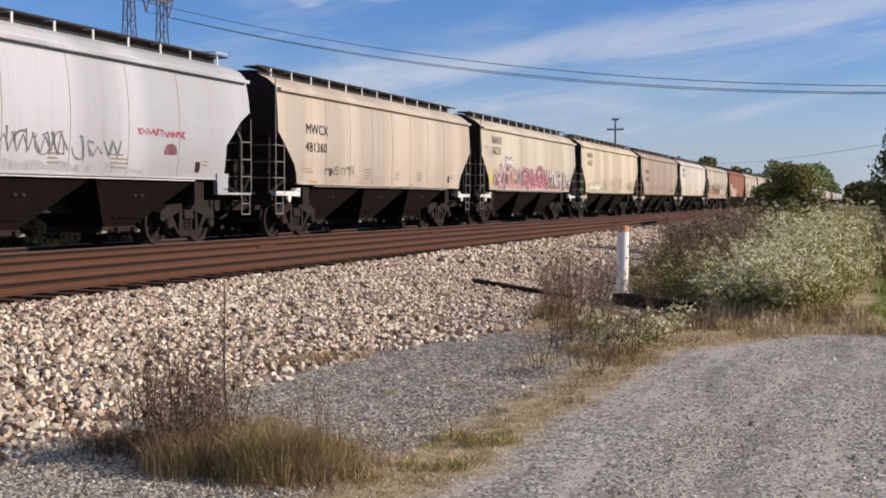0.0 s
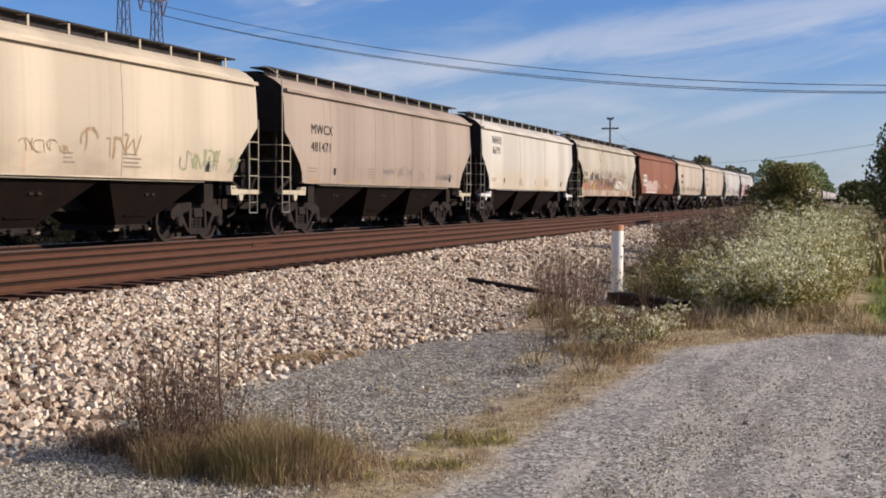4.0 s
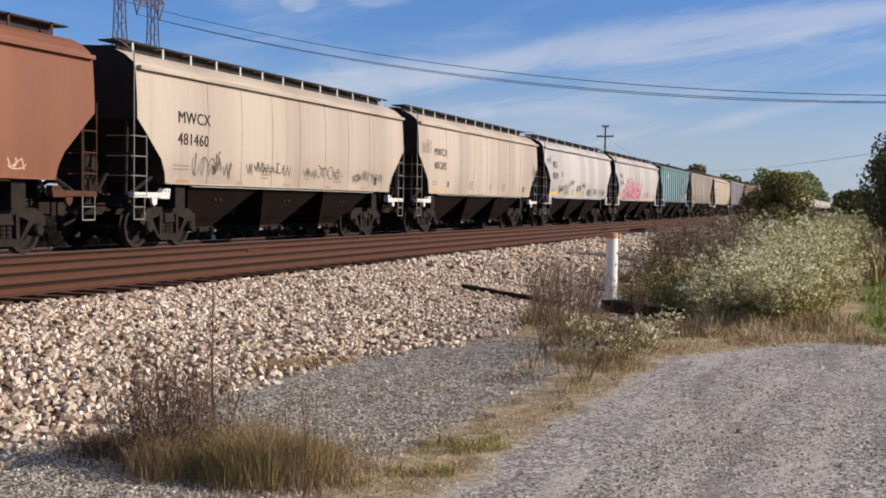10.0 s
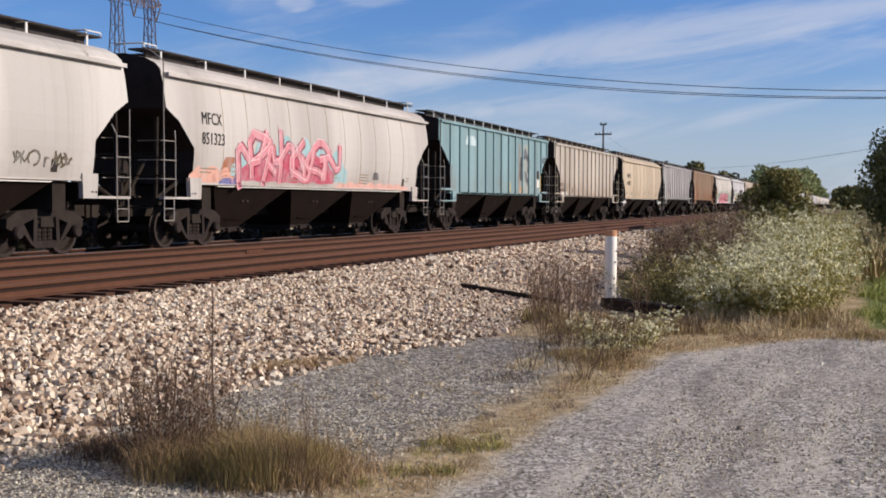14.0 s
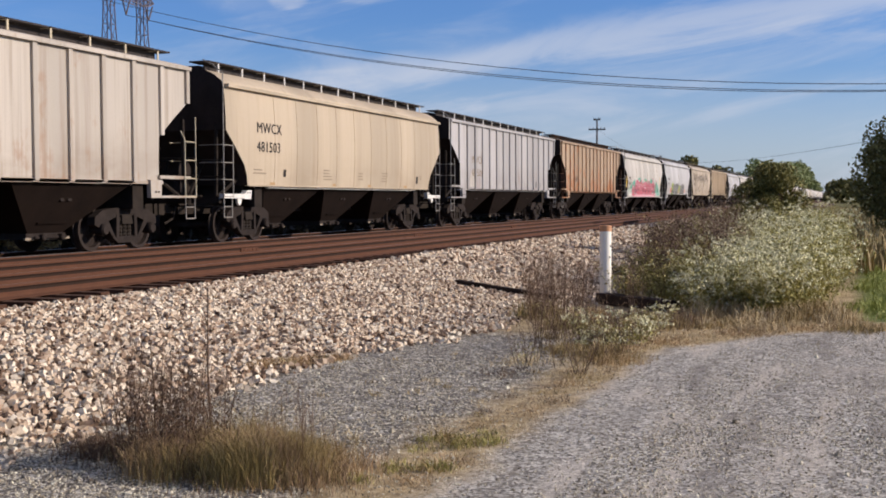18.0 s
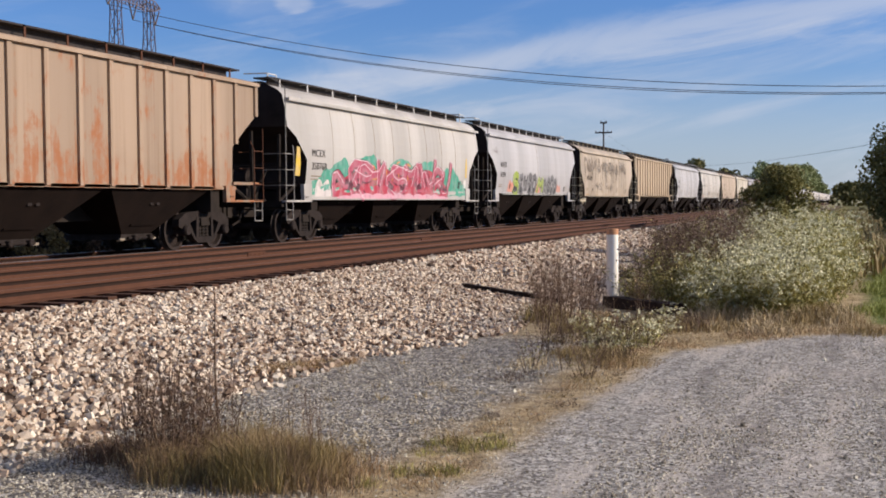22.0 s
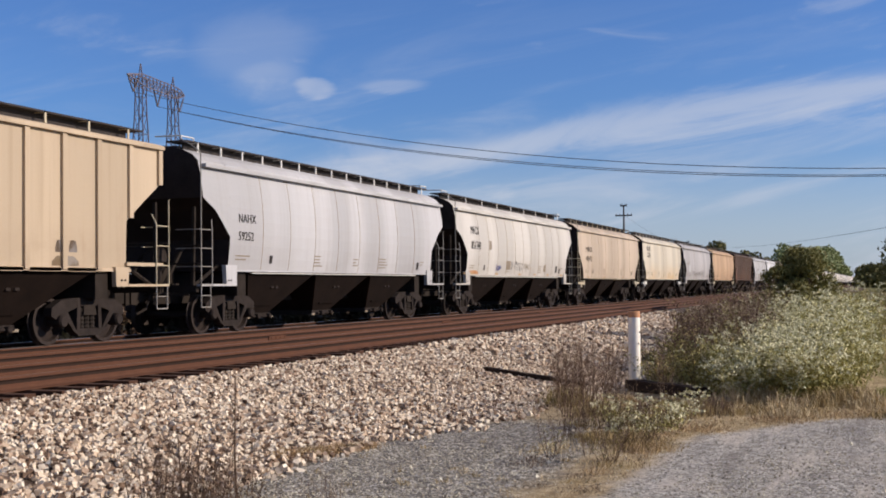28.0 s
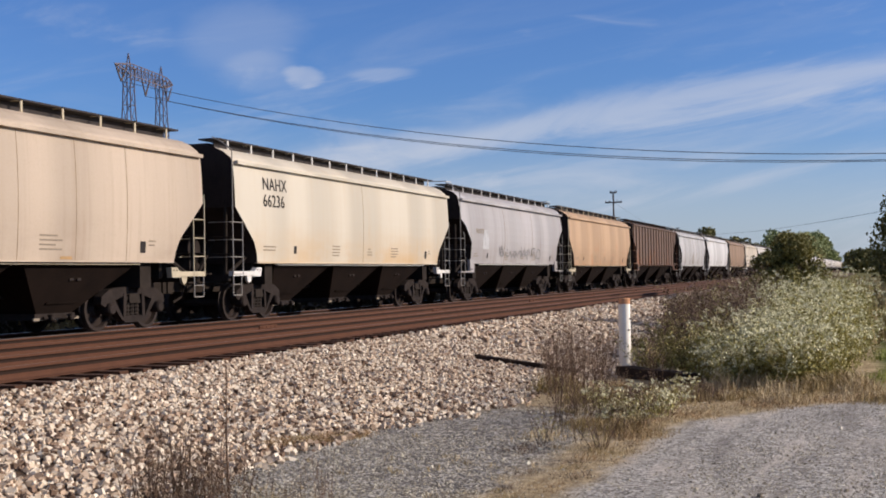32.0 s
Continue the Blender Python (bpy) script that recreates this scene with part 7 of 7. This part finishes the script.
def trees():
    tree("bush", "dense dark green bush among the trackside weeds", 36.0, 2.10, 2.85, 1.15, 1.05, "bushleaf", 38000, 0.046, 1, 0.0, 110, "bush", "bushes")
    tree("bush", "smaller dark green bush beside the larger one", 35.6, 2.75, 2.40, 0.9, 0.8, "bushleaf", 16000, 0.046, 2, 0.0, 60, "bush", "bushes")
    tree("bush", "rounded green bush among the trackside weeds", 37.2, 1.45, 1.7, 0.6, 0.55, "bushleaf", 5500, 0.042, 3, 0.0, 28, "bush", "bushes")
    tree("broadleaf_tree", "large dark green tree beside the drive", 62.0, -4.6, 6.7, 4.5, 4.5, "darkleaf", 42000, 0.13, 4, 0.0, 90)
    tree("broadleaf_tree", "dark green tree behind the large one", 88.0, -5.6, 7.5, 5.0, 5.0, "darkleaf", 20000, 0.2, 5, 0.0, 60)
    tree("broadleaf_tree", "dark green tree at the field's edge", 130.0, -6.0, 7.5, 6.0, 6.0, "darkleaf", 12000, 0.3, 6, 0.0, 50)
    r = random.Random(8)
    # the row along the far side of the line
    for i in range(24):
        x = 345 + i * 21
        y = 23 + r.uniform(0, 5)
        h = (0.0285 * x + 1.8 if x < 730 else 13.0) * r.uniform(0.9, 1.06)
        tree("broadleaf_tree", "rounded green tree in the row beyond the railway", x, y, h, 8.0, 6.0, "treeleaf", 3600, 0.5 + 0.0006 * (x - 345), 30 + i, 0.0, 46)
    for x, y, h in ((372, 46, 14.6), (395, 50, 13.6), (420, 42, 12.8), (455, 43, 12.2), (520, 46, 13), (590, 50, 13)):
        tree("broadleaf_tree", "dark tree whose top shows over the train", x, y, h, 6.5, 6.0, "darkleaf", 2000, 0.75, int(x), 0.0, 30)
    for i in range(10):
        x = 420 + i * 60
        tree("broadleaf_tree", "distant dark tree on the near side of the line", x, 0.010 * x - r.uniform(0, 6), r.uniform(5, 7.5), 8, 8, "darkleaf", 1500, 1.0, 60 + i, 0.0, 30)
    for i in range(12):                # the field's far hedge, right of the line
        x = 190 + i * 42
        tree("broadleaf_tree", "dark tree in the hedge across the field", x, -9 - 0.028 * x - r.uniform(0, 5), r.uniform(8, 12), 7.5, 6, "darkleaf", 1700, 0.7, 300 + i, 0.0, 28)
    # scrub seen below the cars
    for i, (x, y, h, w) in enumerate(((33.4, 25.45, 1.55, 1.05), (37.6, 26.0, 1.25, 1.0), (44.0, 24.0, 1.2, 1.2), (52.0, 23.0, 1.0, 1.1), (66.0, 25.0, 1.5, 1.6), (84.0, 24.5, 1.4, 1.6), (105.0, 25.0, 1.6, 2.0), (140.0, 26.0, 1.8, 2.6))):
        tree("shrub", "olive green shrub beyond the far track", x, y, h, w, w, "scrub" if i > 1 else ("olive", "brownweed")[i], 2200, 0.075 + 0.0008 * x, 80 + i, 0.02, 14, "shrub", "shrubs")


trees()


def far_scrub():
    """Low scrub beyond the railway, and rough grass on the near side, too far to tell apart."""
    rng = np.random.default_rng(5)
    n = 90000
    x = 16 + 400 * rng.uniform(0, 1, n) ** 1.7
    y = 25 + 14 * rng.uniform(0, 1, n) ** 1.5 + x * 0.02
    z = -0.75 + rng.uniform(0, 2.1, n) * (0.75 + 0.25 * np.sin(x * 0.21) * np.sin(x * 0.05 + y))
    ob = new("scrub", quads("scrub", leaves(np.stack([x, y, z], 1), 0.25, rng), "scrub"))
    tagged(ob, "low olive scrub in the field beyond the tracks", "scrub", kind="stuff")
    n = 7000
    x = 30 + 190 * rng.uniform(0, 1, n) ** 1.4
    y = rng.uniform(-0.16, 0.062, n) * x
    roots = np.stack([x, y, ground_z(x, y)], 1)
    ob = new("rough_grass", quads("rough_grass", blades(roots, rng.uniform(0.3, 0.8, n), 0.03, 0.5, rng), "olive"))
    tagged(ob, "rough olive grass along the near side of the line", "grass", kind="stuff")


far_scrub()


# ---- power lines ----
def lattice_tower(x, y, top, turn, label):
    ob = thing("transmission_tower", label, "pylon", "pylons", at=pose(x, y, -0.75, 0, 0, turn))
    r = 0.13

    def mast(cx):
        s = Shape()
        levels = 12
        for i in range(levels):
            za, zb = top * i / levels, top * (i + 1) / levels
            wa, wb = (0.95 + 2.4 * abs(0.90 - q) for q in (za / top, zb / top))
            ca = [(cx + q * wa, p * wa * 0.8, za) for q, p in ((-1, -1), (1, -1), (1, 1), (-1, 1))]
            cb = [(cx + q * wb, p * wb * 0.8, zb) for q, p in ((-1, -1), (1, -1), (1, 1), (-1, 1))]
            for k in range(4):
                s.rod(ca[k], cb[k], r, 4)
                s.rod(ca[k], cb[(k + 1) % 4], r * 0.55, 4)
                s.rod(cb[k], cb[(k + 1) % 4], r * 0.55, 4)
        s.rod((cx - 1.1, 0, top), (cx, 0, top + 3.2), r, 4)
        s.rod((cx + 1.1, 0, top), (cx, 0, top + 3.2), r, 4)
        return s.mesh("mast", "galv")

    for q in (-1, 1):
        part("mast", mast(q * 8.4), ob)
    s = Shape()
    n = 16
    for i in range(n):
        xa, xb = -15 + 30 * i / n, -15 + 30 * (i + 1) / n
        ha, hb = 1.5 * min(1, (15 - abs(xa)) / 6.0), 1.5 * min(1, (15 - abs(xb)) / 6.0)
        for p in (-0.8, 0.8):
            s.rod((xa, p * min(1, ha), top - ha), (xb, p * min(1, hb), top - hb), r, 4)
            s.rod((xa, p * min(1, ha), top + ha * 0.6), (xb, p * min(1, hb), top + hb * 0.6), r, 4)
            s.rod((xa, p * min(1, ha), top - ha), (xb, p * min(1, hb), top + hb * 0.6), r * 0.7, 4)
            s.rod((xb, p * min(1, hb), top - hb), (xb, p * min(1, hb), top + hb * 0.6), r * 0.7, 4)
    part("crossarm", s.mesh("crossarm", "galv"), ob)
    for cx, drop, _ in PHASES:
        s = Shape()
        s.rod((cx - 2.2, 0, top - 0.7), (cx, 0, top - drop), 0.17, 5)
        s.rod((cx + 2.2, 0, top - 0.7), (cx, 0, top - drop), 0.17, 5)
        part("insulator_string", s.mesh("insulator_string", "wood"), ob)
    return ob


# across the tower, drop of the insulators, sag of the span
PHASES = ((-12.0, 3.2, 22.6), (0.0, 4.6, 21.2), (12.0, 4.0, 21.0))
TOWER_TURN = 9.3
lattice_tower(224.5, 146, 46.0, TOWER_TURN, "tall steel lattice pylon with a wide crossarm beyond the railway")
lattice_tower(224.5, -186, 46.0, TOWER_TURN, "steel lattice pylon that carries the lines onward")


def hang(name, a, b, sag, r, label):
    s = Shape()
    a, b = Vector(a), Vector(b)
    n = 40
    pts = [a.lerp(b, i / n) - Vector((0, 0, 4 * sag * (i / n) * (1 - i / n))) for i in range(n + 1)]
    s.tube(pts, r, 4)
    return tagged(new(name, s.mesh(name, "wire")), label, "power line", "overhead lines")


for cx, drop, sag in PHASES:
    for q in (-0.22, 0.22):
        along = Vector((math.cos(radians(TOWER_TURN)), math.sin(radians(TOWER_TURN)), 0)) * (cx + q)
        hang("conductor", Vector((224.5, 146, 45.25 - drop)) + along, Vector((224.5, -186, 45.25 - drop)) + along, sag, 0.045, "long sagging overhead conductor strung between pylons")


def utility_pole(x, y, h, label):
    ob = thing("utility_pole", label, "utility pole", "utility poles", at=pose(x, y, -0.75))
    part("pole", Shape().turned([(0.20, -0.2), (0.13, h)], 10).mesh("pole", "wood"), ob)
    for z, w in ((h - 1.75, 1.4), (h - 0.15, 0.55)):
        s = Shape().box(-0.10, 0.10, -w, w, z, z + 0.22)
        for q in (-0.9, -0.45, 0.45, 0.9):
            s.turned([(0.05, z + 0.22), (0.09, z + 0.30), (0.05, z + 0.42)], 6, "z", (0, q * w, 0))
        part("crossarm", s.mesh("crossarm", "wood"), ob)
    return ob


utility_pole(198.0, 39.7, 14.9, "weathered timber utility pole with two crossarms")
utility_pole(420.0, 62.2, 16.5, "distant timber utility pole behind the train")
utility_pole(75.0, -13.5, 8.5, "timber utility pole beside the drive")
hang("service_line", (198.0, 39.7, 12.6), (420.0, 62.2, 14.6), 1.5, 0.02, "thin sagging service line between utility poles")
hang("service_line", (420.0, 62.2, 14.6), (75.0, -13.5, 6.6), 2.2, 0.02, "thin sagging service line over the railway")


# ---- ballast lumps nearest the drive ----
def near_lumps():
    r = random.Random(31)
    shapes = []
    for _ in range(8):
        me = bpy.data.meshes.new("ballast_lump")
        me.from_pydata(rock_points(r, 1.0), [], ROCK_TRIS)
        me.materials.append(MAT["ballast_one"])
        shapes.append(me)
    for _ in range(280):
        x = r.uniform(5.0, 13.0)
        y = toe(x) + r.uniform(-0.25, 1.6)
        size = r.uniform(0.04, 0.08)
        m = pose(x, y, height(x, y) + size * 0.26, r.uniform(0, 360), r.uniform(0, 360), r.uniform(0, 360)) @ Matrix.Scale(size, 4)
        ob = new("ballast_lump", r.choice(shapes))
        ob.parent = ground
        ob.matrix_basis = m


near_lumps()


# ---- what moves ----
def motions():
    for car, x in CARS:
        walk(car, [(t, pose(x - SPEED * t, FAR_Y, 0)) for t in (0.0, 8.0, 16.0, 24.0, 32.0)])
    turn = math.degrees(SPEED / 0.457)
    for q in (-1, 1):
        same = [w for k, w in WHEELSETS if k == q]
        walk(same[0], [(i / 30, pose(q * 0.89, 0, 0.457, 0, -(turn * i / 30) % 360, 0)) for i in range(961)])
        for w in same[1:]:
            w.rotation_mode = "QUATERNION"
            w.animation_data_create()
            w.animation_data.action = same[0].animation_data.action
            w.animation_data.action_slot = same[0].animation_data.action_slot


motions()
